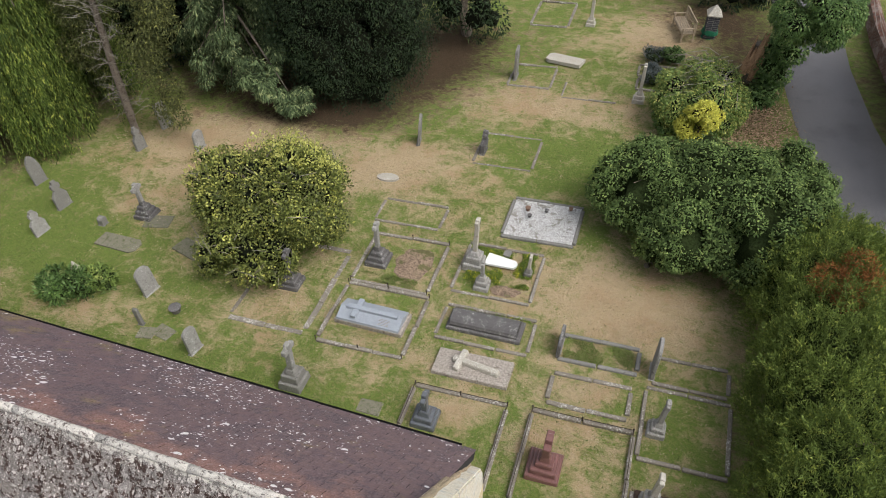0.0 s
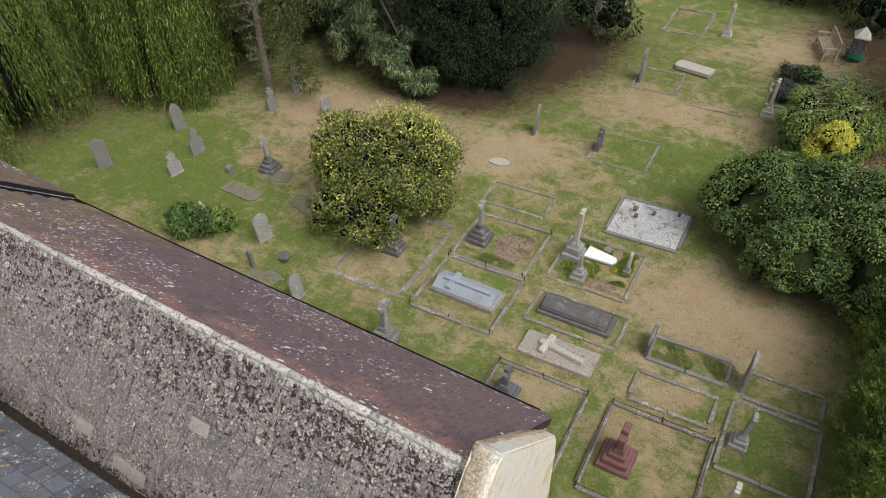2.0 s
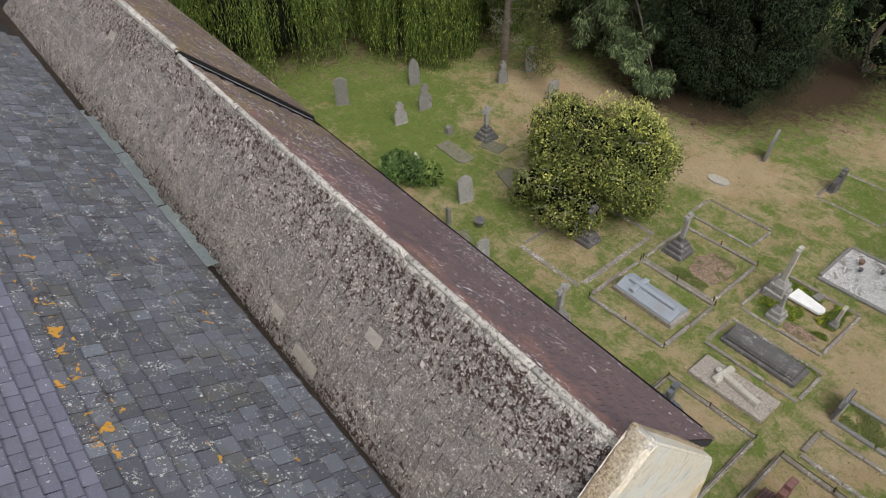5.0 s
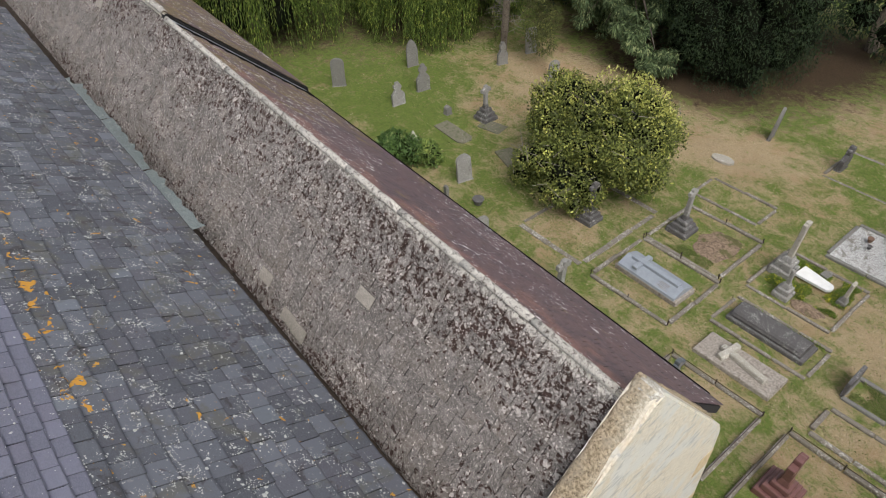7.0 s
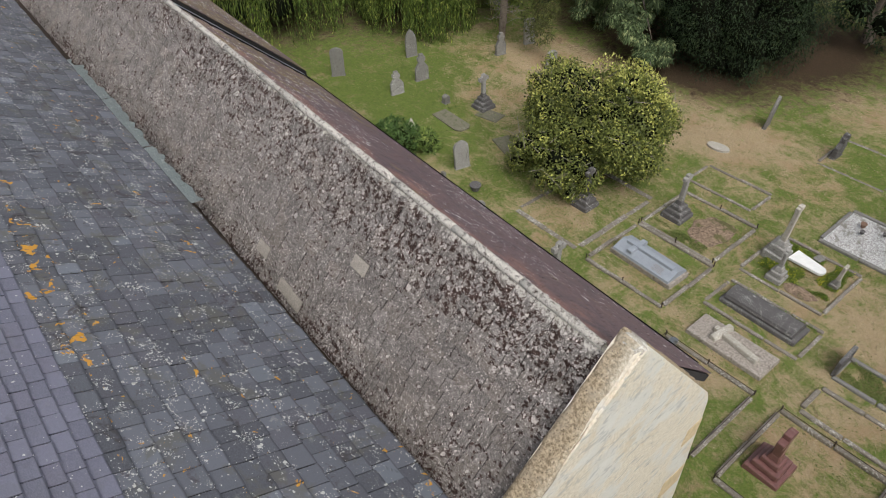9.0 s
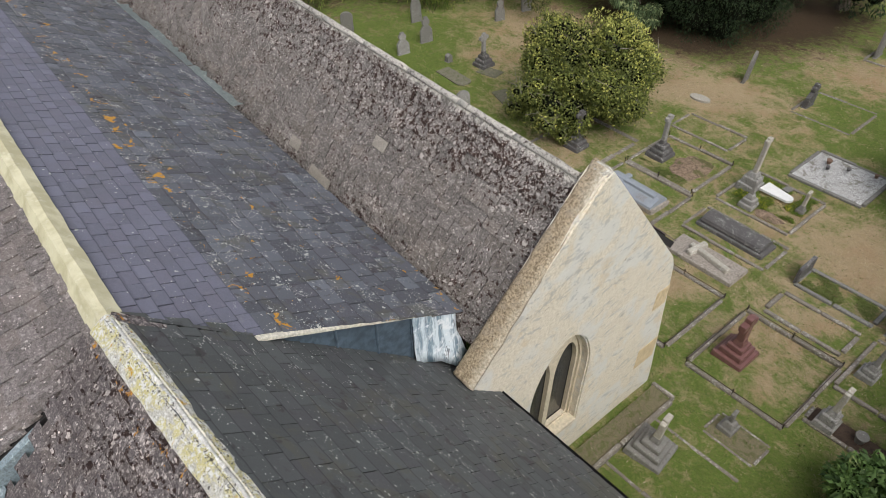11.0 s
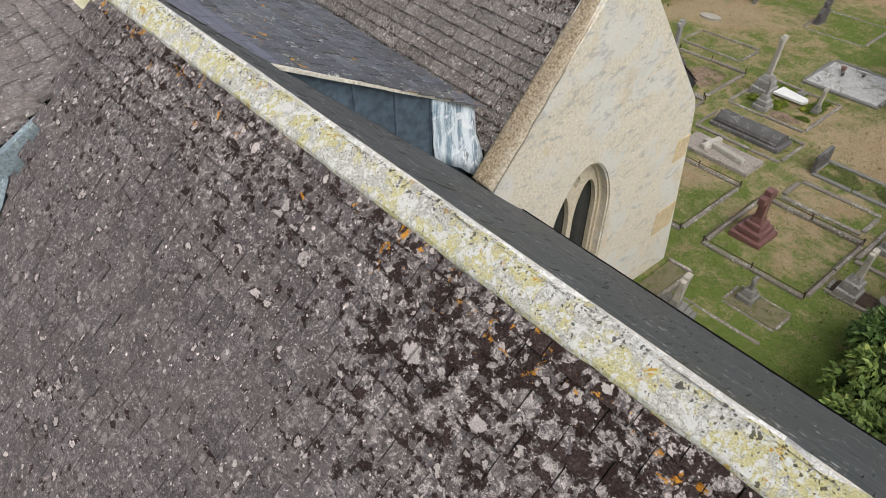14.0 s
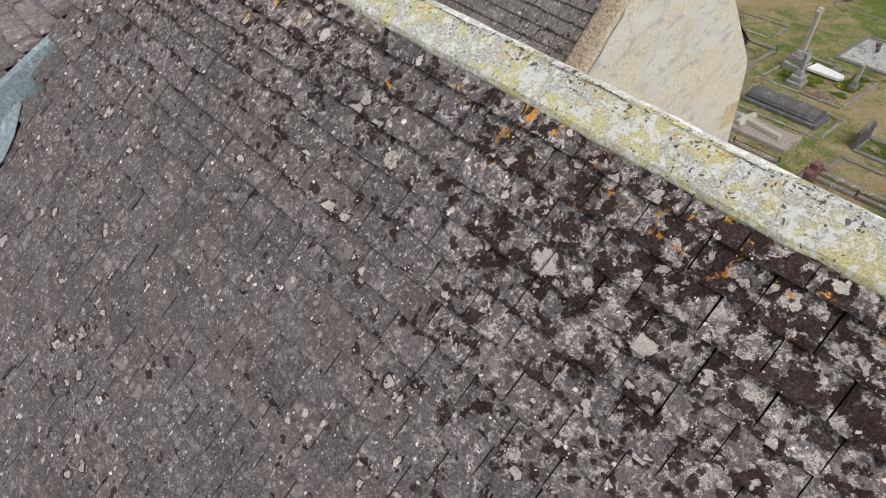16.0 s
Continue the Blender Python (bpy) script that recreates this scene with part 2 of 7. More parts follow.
# roof coverings
def tile_material(name, base, moss, crust, ridge_z, band, moss_at, pale, orange=True, tilt=0.0, crest=False, white=0.06, damp=None, edge=0.07):
    """Old stone-grey tile: soft grain, faint round lichens, brown-black moss, pale rosettes ringed by moss."""
    k = Nodes(name, 0.95, 0.15)
    tiny = k.noise(240, 2, 0.75)
    grain = k.noise(80, 5, 0.75)
    rag = k.noise(34, 5, 0.7)
    mott = k.noise(20, 6, 0.72, 0.2)
    g = k.math("ADD", k.math("MULTIPLY", tiny, 0.45), k.math("MULTIPLY", grain, 0.55))
    isl = k.island()
    c = k.mix(k.step(g, 0.40, 0.60), tuple(x * 0.50 for x in base), tuple(x * 1.45 for x in base))
    c = k.mix(k.step(k.math("FRACT", k.math("MULTIPLY", isl, 5.3)), 0.3, 1.0, 0, 0.4), c, (base[0] * 1.06, base[1] * 0.98, base[2] * 0.88))
    c = k.mix(k.step(mott, 0.38, 0.47, 0.6, 0), c, tuple(x * 0.45 for x in base))
    soft = tuple(0.6 * p + 0.4 * q for p, q in zip(base, crust))
    c = k.mix(k.step(mott, 0.55, 0.63, 0, 0.6), c, soft)
    level = k.math("SUBTRACT", k.xyz(2), k.math("MULTIPLY", k.math("ADD", k.xyz(0), 1.7), tilt))
    near = k.step(level, ridge_z - 1.2, ridge_z - 0.15)           # growth is thicker on the upper courses
    big = k.math("SUBTRACT", k.noise(0.9, 4, 0.6), 0.5)
    w = k.warp(60, 0.020, vec=k.warp(16, 0.075))
    w2 = k.warp(34, 0.03)
    dark = k.mix(k.step(g, 0.4, 0.62), tuple(x * 0.55 for x in moss), tuple(x * 1.7 for x in moss))
    shade = k.mix(k.step(g, 0.37, 0.58), tuple(x * 0.62 for x in crust), tuple(min(1, x * 1.12) for x in crust))
    bright = tuple(min(1, x * 1.45) for x in crust)
    grow = k.math("ADD", k.math("MULTIPLY", near, band), k.math("MULTIPLY", big, 1.4))
    if damp:
        grow = k.math("ADD", grow, k.math("MULTIPLY", k.step(k.xyz(0), *damp, -0.12, 0.30), k.step(level, ridge_z - 2.2, ridge_z - 0.6)))
    if crest:
        grow = k.math("ADD", grow, k.step(level, 5.25, 4.75, 0, 0.45))            # and in the damp by the gutter
    # faint round grey lichens
    for scale, share, size, seed in ((9, 0.40, 0.30, 31.0), (17, 0.42, 0.32, 37.0), (30, 0.35, 0.34, 41.0)):
        c = k.mix(k.math("MULTIPLY", k.blotch(scale, share, size, w2, 0.16, seed), 0.55), c, k.mix(k.step(g, 0.38, 0.6), tuple(x * 0.8 for x in soft), tuple(x * 1.25 for x in soft)))
    # pale crust where the growth is thick
    cr = k.math("ADD", k.noise(26, 6, 0.74, 0.2), k.math("MULTIPLY", grow, 0.12))
    c = k.mix(k.math("MULTIPLY", k.step(cr, 0.572, 0.64, 0, 0.85), k.step(g, 0.42, 0.54, 0.15, 1)), c, shade)
    # moss: ragged mats; the dark colour spreads further towards the tails of the tiles
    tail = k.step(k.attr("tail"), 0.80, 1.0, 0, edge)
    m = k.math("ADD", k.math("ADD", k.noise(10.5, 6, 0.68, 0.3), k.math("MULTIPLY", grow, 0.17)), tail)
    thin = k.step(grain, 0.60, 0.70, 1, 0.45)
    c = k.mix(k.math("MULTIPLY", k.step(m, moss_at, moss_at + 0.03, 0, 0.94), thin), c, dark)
    for scale, share, size, seed in ((11, 0.05, 0.36, 0.0), (20, 0.06, 0.40, 3.1)):
        sh = k.math("ADD", k.math("MULTIPLY", grow, 0.38), share)
        c = k.mix(k.math("MULTIPLY", k.math("MULTIPLY", k.blotch(scale, sh, size, w, 0.06, seed, rag), 0.92), thin), c, dark)
    # rosettes: a pale middle in a dark broken ring
    for scale, share, size, seed in ((6.5, pale * 0.5, 0.31, 8.3), (12, pale * 0.8, 0.34, 11.9)):
        sh = k.math("ADD", k.math("MULTIPLY", grow, 0.34), share)
        ring = k.math("MULTIPLY", k.blotch(scale, sh, size * 1.45, w, 0.07, seed, rag), k.step(k.noise(14, 4, 0.6), 0.42, 0.50))
        c = k.mix(k.math("MULTIPLY", ring, 0.92), c, dark)
        c = k.mix(k.math("MULTIPLY", k.blotch(scale, sh, size * 0.95, w, 0.05, seed, rag), k.step(mott, 0.36, 0.48, 0.25, 0.95)), c, shade)
    c = k.mix(k.math("MULTIPLY", k.blotch(21, white * 1.6, 0.34, w2, 0.08, 14.2, rag), 0.9), c, shade)
    c = k.mix(k.math("MULTIPLY", k.blotch(30, white, 0.30, w2, 0.1, 17.7, rag), 0.95), c, bright)
    c = k.mix(k.math("MULTIPLY", k.blotch(75, white * 1.6, 0.33, w2, 0.1, 21.7), 0.85), c, bright)
    if orange:
        o = k.math("ADD", k.noise(8.5, 6, 0.68, 0.4), k.math("MULTIPLY", k.step(level, ridge_z - 0.42, ridge_z - 0.12), 0.13))
        c = k.mix(k.math("MULTIPLY", k.step(o, 0.725, 0.75, 0, 0.95), k.step(mott, 0.42, 0.52)), c, k.mix(k.step(grain, 0.4, 0.6), (0.42, 0.17, 0.02), (0.68, 0.33, 0.04)))
    if crest:
        top = k.math("ADD", k.step(level, ridge_z - 0.24, ridge_z + 0.02), k.math("MULTIPLY", k.math("SUBTRACT", k.noise(11, 6, 0.75), 0.5), 2.4))
        c = k.mix(k.math("MULTIPLY", k.step(top, 0.6, 0.85, 0, 0.92), k.step(mott, 0.38, 0.5, 0.1, 1)), c, k.mix(k.step(g, 0.38, 0.58), (0.42, 0.39, 0.35), (0.66, 0.63, 0.57)))
    tone = k.step(isl, 0, 1, 0.86, 1.14)
    c = k.mix(1.0, c, k.mix(0.0, tone, tone), "MULTIPLY")
    h = k.math("ADD", k.math("ADD", k.math("MULTIPLY", grain, 0.7), k.math("MULTIPLY", tiny, 0.2)), k.math("ADD", mott, k.math("MULTIPLY", k.step(m, moss_at, moss_at + 0.08), 0.6)))
    return k.done(c, h, 0.9, 0.014)


TILE_C = tile_material("lichened_plain_tile", (0.134, 0.118, 0.120), (0.034, 0.020, 0.018), (0.54, 0.48, 0.455), 8.25, 0.52, 0.638, 0.10, white=0.035, damp=(1.0, 3.2))
TILE_B = tile_material("worn_grey_plain_tile", (0.205, 0.183, 0.178), (0.046, 0.031, 0.027), (0.54, 0.49, 0.47), 7.7, -0.65, 0.590, 0.04, orange=False, white=0.05)
TILE_A = tile_material("grey_brown_plain_tile", (0.188, 0.171, 0.160), (0.050, 0.029, 0.024), (0.54, 0.495, 0.46), 6.88, 0.50, 0.608, 0.13, orange=False, tilt=0.045, crest=True, white=0.15, edge=0.035)


def slate_material(name, base, purple, spots, orange, vary=0.5, stain=1.0):
    k = Nodes(name, 0.55, 0.4)
    isl = k.island()
    fine = k.noise(45, 6, 0.78, vec=k.stretch(1, 2.0, 1))
    c = k.mix(k.step(isl, 0.1, 0.95), tuple(x * (1 - vary) for x in base), tuple(x * (1 + 0.8 * vary) for x in base))
    c = k.mix(k.step(k.math("FRACT", k.math("MULTIPLY", isl, 5.7)), 0.6, 0.95, 0, 0.75), c, purple)
    if orange:
        c = k.mix(k.step(k.math("FRACT", k.math("MULTIPLY", isl, 11.3)), 0.965, 0.975, 0, 0.5), c, (0.20, 0.225, 0.26))
    c = k.mix(k.step(fine, 0.38, 0.64, 0, 0.5), c, tuple(x * 1.55 for x in base))
    c = k.mix(k.step(k.noise(1.6, 6, 0.7, 0.5), 0.52, 0.64, 0, 0.6 * stain), c, (0.105, 0.10, 0.078))
    c = k.mix(k.step(k.noise(3.0, 5, 0.7, 0.5), 0.58, 0.66, 0, 0.7 * stain), c, (0.042, 0.034, 0.034))
    # darker line at the slate tails: dirt and tail shadow in one colour
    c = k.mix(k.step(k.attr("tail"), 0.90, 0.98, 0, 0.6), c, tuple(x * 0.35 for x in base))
    keep = k.step(k.noise(1.3, 5, 0.65), 0.46, 0.6)
    wv = k.warp(40, 0.045)
    thick = k.math("MULTIPLY", k.step(k.noise(3.6, 5, 0.7, 0.4), 0.50, 0.68), 0.75 * spots)
    for scale, size, seed in ((16, 0.36, 0.0), (34, 0.40, 4.4), (60, 0.42, 7.7)):
        c = k.mix(k.math("MULTIPLY", k.blotch(scale, k.math("ADD", thick, 0.03 * spots), size, wv, 0.1, seed), 0.85), c, (0.54, 0.54, 0.50))
    c = k.mix(k.math("MULTIPLY", k.step(k.noise(6.5, 6, 0.75), 0.56, 0.68, 0, 0.55 if orange else 0.15), keep), c, (0.34, 0.34, 0.31))
    if orange:
        seam = k.math("SUBTRACT", k.xyz(2), k.math("MULTIPLY", k.math("ADD", k.xyz(0), 1.78), 0.055))
        seam = k.math("MULTIPLY", k.step(seam, 6.70, 6.90), k.step(seam, 7.10, 6.95))         # thickest on the first courses of old slate
        o = k.math("ADD", k.math("SUBTRACT", k.noise(5.0, 5, 0.62, 0.5), 0.035), k.math("MULTIPLY", seam, 0.075))
        c = k.mix(k.step(o, 0.635, 0.655, 0, 0.95), c, (0.55, 0.27, 0.03))
        c = k.mix(k.math("MULTIPLY", k.step(k.noise(19, 4, 0.7), 0.68, 0.71), k.step(o, 0.55, 0.6)), c, (0.60, 0.32, 0.05))
    return k.done(c, fine, 0.35, 0.006, rough=k.step(fine, 0.2, 0.8, 0.5, 0.8))


SLATE_LOW = slate_material("weathered_slate", (0.096, 0.101, 0.118), (0.084, 0.080, 0.096), 0.9, True, 0.40)
SLATE_HIGH = slate_material("violet_slate", (0.140, 0.142, 0.184), (0.130, 0.124, 0.160), 0.1, False, 0.16, 0.2)
SLATE_C = slate_material("dark_green_grey_slate", (0.081, 0.086, 0.087), (0.079, 0.075, 0.083), 0.38, False, 0.2)

k = Nodes("maroon_slate", 0.7, 0.3)
isl = k.island()
fine = k.noise(40, 6, 0.75)
blot = k.noise(5, 6, 0.7, vec=k.stretch(1, 1.4, 1.4))
c = k.mix(k.step(fine, 0.35, 0.66), (0.100, 0.068, 0.072), (0.205, 0.145, 0.150))
c = k.mix(k.step(isl, 0, 1, 0, 0.45), c, (0.143, 0.098, 0.111))
c = k.mix(k.step(blot, 0.45, 0.65, 0, 0.5), c, (0.215, 0.137, 0.125))
level = k.math("SUBTRACT", k.xyz(2), k.math("MULTIPLY", k.math("ADD", k.xyz(0), 1.7), 0.045))
red = k.math("ADD", k.noise(1.2, 6, 0.65), k.math("MULTIPLY", k.step(level, 5.7, 6.85), 0.26))
c = k.mix(k.step(red, 0.58, 0.76, 0, 0.8), c, k.mix(k.step(fine, 0.4, 0.62), (0.20, 0.105, 0.085), (0.37, 0.215, 0.18)))
ol = k.math("ADD", k.noise(1.7, 6, 0.65), k.math("MULTIPLY", k.step(k.xyz(0), -6.5, -12.5), 0.2))
c = k.mix(k.step(ol, 0.6, 0.74, 0, 0.75), c, k.mix(k.step(fine, 0.4, 0.62), (0.130, 0.098, 0.039), (0.338, 0.260, 0.130)))
c = k.mix(k.step(k.noise(2.2, 5, 0.65, 0.4), 0.47, 0.62, 0, 0.7), c, k.mix(k.step(fine, 0.4, 0.6), (0.062, 0.048, 0.056), (0.155, 0.122, 0.136)))
c = k.mix(k.step(k.noise(14, 5, 0.75), 0.55, 0.66, 0, 0.5), c, (0.30, 0.22, 0.215))
splat = k.warp(12, 0.1)
some = k.math("MULTIPLY", k.math("SUBTRACT", k.noise(0.6, 4, 0.7), 0.44), 2.2)
for scale, share, size, seed in ((6, 0.10, 0.30, 0.0), (13, 0.14, 0.34, 3.3), (26, 0.10, 0.36, 6.1)):
    c = k.mix(k.math("MULTIPLY", k.blotch(scale, k.math("ADD", some, share - 0.1), size, splat, 0.06, seed), 0.95), c, (0.80, 0.77, 0.76))
SLATE_N = k.done(c, fine, 0.4, 0.008)

k = Nodes("lichen_crusted_ridge", 0.95, 0.15)
fine = k.noise(130, 5, 0.8)
mid = k.noise(40, 6, 0.75, 0.3)
w = k.warp(26, 0.06)
c = k.mix(k.step(fine, 0.40, 0.58), (0.46, 0.44, 0.38), (0.84, 0.82, 0.75))
c = k.mix(k.step(mid, 0.34, 0.40, 0.85, 0), c, (0.10, 0.088, 0.075))
yel = k.mix(k.step(fine, 0.4, 0.6), (0.66, 0.59, 0.22), (0.90, 0.84, 0.46))
c = k.mix(k.math("MULTIPLY", k.step(k.noise(5.0, 5, 0.68, 0.5), 0.45, 0.54, 0, 0.88), k.step(mid, 0.40, 0.48, 0.25, 1)), c, yel)
lime = k.mix(k.step(fine, 0.36, 0.54), (0.80, 0.78, 0.70), (0.97, 0.96, 0.92))
c = k.mix(k.step(k.noise(13, 6, 0.74, 0.4), 0.52, 0.57, 0, 0.95), c, lime)
for scale, share, size, seed in ((24, 0.34, 0.42, 3.0), (48, 0.40, 0.44, 6.0)):
    c = k.mix(k.math("MULTIPLY", k.blotch(scale, share, size, w, 0.08, seed, mid), 0.95), c, lime)
back = k.step(k.math("SUBTRACT", k.xyz(1), k.math("MULTIPLY", k.xyz(0), 0.048)), -2.95, -2.87)
for scale, share, size, seed in ((26, 0.06, 0.32, 9.0), (60, 0.16, 0.36, 12.0), (38, 0.0, 0.36, 15.0)):
    c = k.mix(k.math("MULTIPLY", k.blotch(scale, k.math("ADD", k.math("MULTIPLY", back, 0.4), share), size, w, 0.08, seed, mid), 0.85), c, (0.08, 0.07, 0.06))
c = k.mix(k.math("MULTIPLY", k.step(k.noise(7.0, 6, 0.7, 0.4), 0.62, 0.65), k.step(mid, 0.42, 0.5)), c, (0.70, 0.42, 0.05))
CAP_WHITE = k.done(c, k.math("ADD", fine, mid), 0.9, 0.02)
ROLL_WHITE = weathered("white_ridge_roll", (0.62, 0.60, 0.56), (0.20, 0.19, 0.17), (0.84, 0.83, 0.80), 1.8, 0.50, 0.58, bump=0.4)
k = Nodes("buff_ridge_stone", 0.9, 0.2)
soft = k.noise(3.5, 4, 0.55, 0.3)
c = k.mix(k.step(soft, 0.35, 0.65), (0.50, 0.46, 0.30), (0.66, 0.62, 0.44))
c = k.mix(k.step(k.noise(9, 5, 0.6, 0.4), 0.56, 0.68, 0, 0.5), c, (0.72, 0.69, 0.56))
c = k.mix(k.step(k.noise(40, 4, 0.7), 0.62, 0.70, 0, 0.35), c, (0.36, 0.32, 0.2))
CAP_B = k.done(c, soft, 0.5, 0.03)

k = Nodes("cream_limewash", 0.9, 0.15)
g = k.noise(24, 6, 0.7)
lump = k.noise(4.5, 4, 0.55, 0.4, vec=k.stretch(1, 1, 1.7))
c = k.mix(k.step(g, 0.3, 0.7), (0.57, 0.51, 0.40), (0.80, 0.74, 0.62))
c = k.mix(k.step(k.noise(1.4, 4, 0.6, 0.4), 0.46, 0.62, 0, 0.75), c, (0.66, 0.66, 0.62))
c = k.mix(k.step(k.noise(1.0, 5, 0.65), 0.57, 0.7, 0, 0.5), c, (0.60, 0.46, 0.26))
c = k.mix(k.step(k.noise(5.0, 6, 0.72, 0.5, vec=k.stretch(1, 0.8, 1.6)), 0.54, 0.63, 0, 0.6), c, (0.40, 0.40, 0.38))
pit = k.voro(3.6, vec=k.warp(4, 0.5, vec=k.stretch(1, 1.0, 2.8)))
c = k.mix(k.step(pit, 0.07, 0.13, 0.6, 0), c, (0.24, 0.20, 0.15))
LIME = k.done(c, k.math("ADD", k.math("MULTIPLY", k.noise(2.2, 3, 0.5), 4.0), k.math("ADD", k.math("MULTIPLY", g, 0.4), k.step(pit, 0.04, 0.16))), 0.4, 0.035)
QUOIN = plain("ochre_stone", (0.61, 0.49, 0.31), 0.9, 0.15, 0, 14, 0.18)
DRESSED = plain("dressed_buff_stone", (0.60, 0.53, 0.40), 0.9, 0.15, 0, 16, 0.18)
k = Nodes("pebbly_coping", 0.95, 0.15)
g = k.noise(30, 6, 0.75)
sp = k.voro(28, vec=k.warp(10, 0.05))
c = k.mix(k.step(g, 0.32, 0.7), (0.16, 0.125, 0.08), (0.56, 0.45, 0.31))
c = k.mix(k.step(k.noise(3, 4), 0.5, 0.68, 0, 0.6), c, (0.34, 0.29, 0.22))
c = k.mix(k.step(sp, 0.14, 0.22, 0.8, 0), c, (0.085, 0.065, 0.05))
wash = k.math("ADD", k.math("ADD", k.math("MULTIPLY", k.step(k.xyz(2), 6.3, 7.3), 0.45), k.step(k.xyz(0), -1.42, -1.02, 0, 0.7)), k.math("MULTIPLY", k.math("SUBTRACT", k.noise(9, 6, 0.75), 0.5), 0.9))
c = k.mix(k.step(wash, 0.25, 1.05, 0, 0.85), c, k.mix(k.step(g, 0.35, 0.65), (0.46, 0.42, 0.33), (0.70, 0.66, 0.56)))
COPING = k.done(c, k.math("ADD", g, sp), 0.5, 0.02)
LEAD = plain("blue_grey_lead", (0.105, 0.145, 0.185), 0.5, 0.5, 0.2, 9, 0.35)
LEAD_PALE = weathered("pale_oxidised_lead", (0.58, 0.66, 0.71), (0.14, 0.19, 0.23), (0.86, 0.90, 0.92), 0.4, 0.48, 0.60, 0.6)
k = Nodes("streaked_pale_lead", 0.55, 0.4)
st = k.noise(1.0, 6, 0.7, 0.4, vec=k.stretch(9, 9, 1.1))
bl = k.noise(5, 5, 0.65, 0.5)
c = k.mix(k.step(st, 0.38, 0.56), (0.20, 0.29, 0.36), (0.72, 0.80, 0.85))
c = k.mix(k.step(bl, 0.52, 0.62, 0, 0.85), c, (0.88, 0.92, 0.95))
c = k.mix(k.step(k.noise(1.0, 5, 0.7, 0.6, vec=k.stretch(14, 14, 1.6)), 0.60, 0.66, 0, 0.8), c, (0.05, 0.06, 0.08))
LEAD_STREAK = k.done(c, bl, 0.4, 0.02)
MORTAR = plain("cream_mortar", (0.70, 0.66, 0.56), 0.9)
LEAD_TORN = weathered("torn_blue_grey_lead", (0.25, 0.31, 0.34), (0.12, 0.15, 0.17), (0.42, 0.49, 0.52), 0.6, 0.54, 0.58, 0.6)
LEAD_GREEN = weathered("grey_green_lead", (0.34, 0.39, 0.385), (0.17, 0.20, 0.19), (0.60, 0.65, 0.64), 0.8, 0.55, 0.56, 0.6)
GUTTER = plain("black_gutter", (0.018, 0.018, 0.02), 0.5, 0.4)
MOSSY = weathered("mossy_gutter_bed", (0.060, 0.045, 0.034), (0.022, 0.017, 0.014), (0.13, 0.11, 0.05), 1.0, 0.58, 0.5)
DECK = plain("roof_underlay", (0.03, 0.028, 0.028), 0.95)
GLASS = plain("dark_leaded_glass", (0.02, 0.024, 0.028), 0.15, 0.5)


def foliage(name, dark, light, tip=None, tip_share=0.0, gloss=0.5):
    k = Nodes(name, gloss, 0.3)
    isl = k.island()
    c = k.mix(isl, dark, light)
    big = k.noise(0.9, 3)
    c = k.mix(k.step(big, 0.4, 0.7, 0, 0.55), c, tuple(0.6 * d + 0.15 * l for d, l in zip(dark, light)))
    if tip:
        c = k.mix(k.step(k.math("ADD", k.math("MULTIPLY", k.math("FRACT", k.math("MULTIPLY", isl, 9.7)), 0.6), k.math("MULTIPLY", k.math("SUBTRACT", k.noise(3.2, 5, 0.7), 0.42), 3.0)), 1 - tip_share, 1.05 - tip_share * 0.7), c, tip)
    tr = k.t.nodes.new("ShaderNodeBsdfTranslucent")
    mx = k.t.nodes.new("ShaderNodeMixShader")
    mx.inputs[0].default_value = 0.25
    k.put(tr.inputs["Color"], c)
    k.t.links.new(k.b.outputs[0], mx.inputs[1])
    k.t.links.new(tr.outputs[0], mx.inputs[2])
    k.t.links.new(mx.outputs[0], k.t.nodes["Material Output"].inputs["Surface"])
    return k.done(c)


F_BUSH = foliage("variegated_leaf", (0.040, 0.056, 0.015), (0.300, 0.340, 0.085), (0.56, 0.56, 0.14), 0.16)
F_BUSH_TIP = foliage("pale_yellow_shoot_leaf", (0.32, 0.34, 0.08), (0.66, 0.65, 0.20), None, 0, 0.5)
F_LAUREL = foliage("glossy_dark_leaf", (0.062, 0.106, 0.034), (0.225, 0.318, 0.096), (0.31, 0.39, 0.12), 0.12, 0.85)
F_HEDGE = foliage("conifer_hedge_spray", (0.070, 0.108, 0.024), (0.240, 0.315, 0.066), (0.34, 0.39, 0.08), 0.14, 0.75)
F_BROWN = foliage("dead_brown_spray", (0.14, 0.055, 0.015), (0.36, 0.15, 0.04), None, 0, 0.8)
F_YEW = foliage("dark_yew_spray", (0.009, 0.020, 0.008), (0.052, 0.085, 0.034), (0.087, 0.114, 0.041), 0.05, 0.7)
F_DARK = foliage("deep_green_shaded_leaf", (0.014, 0.030, 0.011), (0.085, 0.130, 0.045), (0.13, 0.17, 0.055), 0.08, 0.5)
F_CEDAR = foliage("pale_drooping_spray", (0.025, 0.045, 0.018), (0.190, 0.260, 0.115), (0.34, 0.39, 0.18), 0.22, 0.7)
F_WILLOW = foliage("willow_leaf", (0.020, 0.044, 0.009), (0.250, 0.340, 0.070), (0.42, 0.47, 0.10), 0.16, 0.6)
F_GOLD = foliage("golden_leaf", (0.42, 0.43, 0.06), (0.86, 0.82, 0.17), None, 0, 0.5)
F_OLIVE = foliage("olive_spray", (0.035, 0.045, 0.014), (0.175, 0.19, 0.06), (0.27, 0.28, 0.08), 0.12, 0.7)
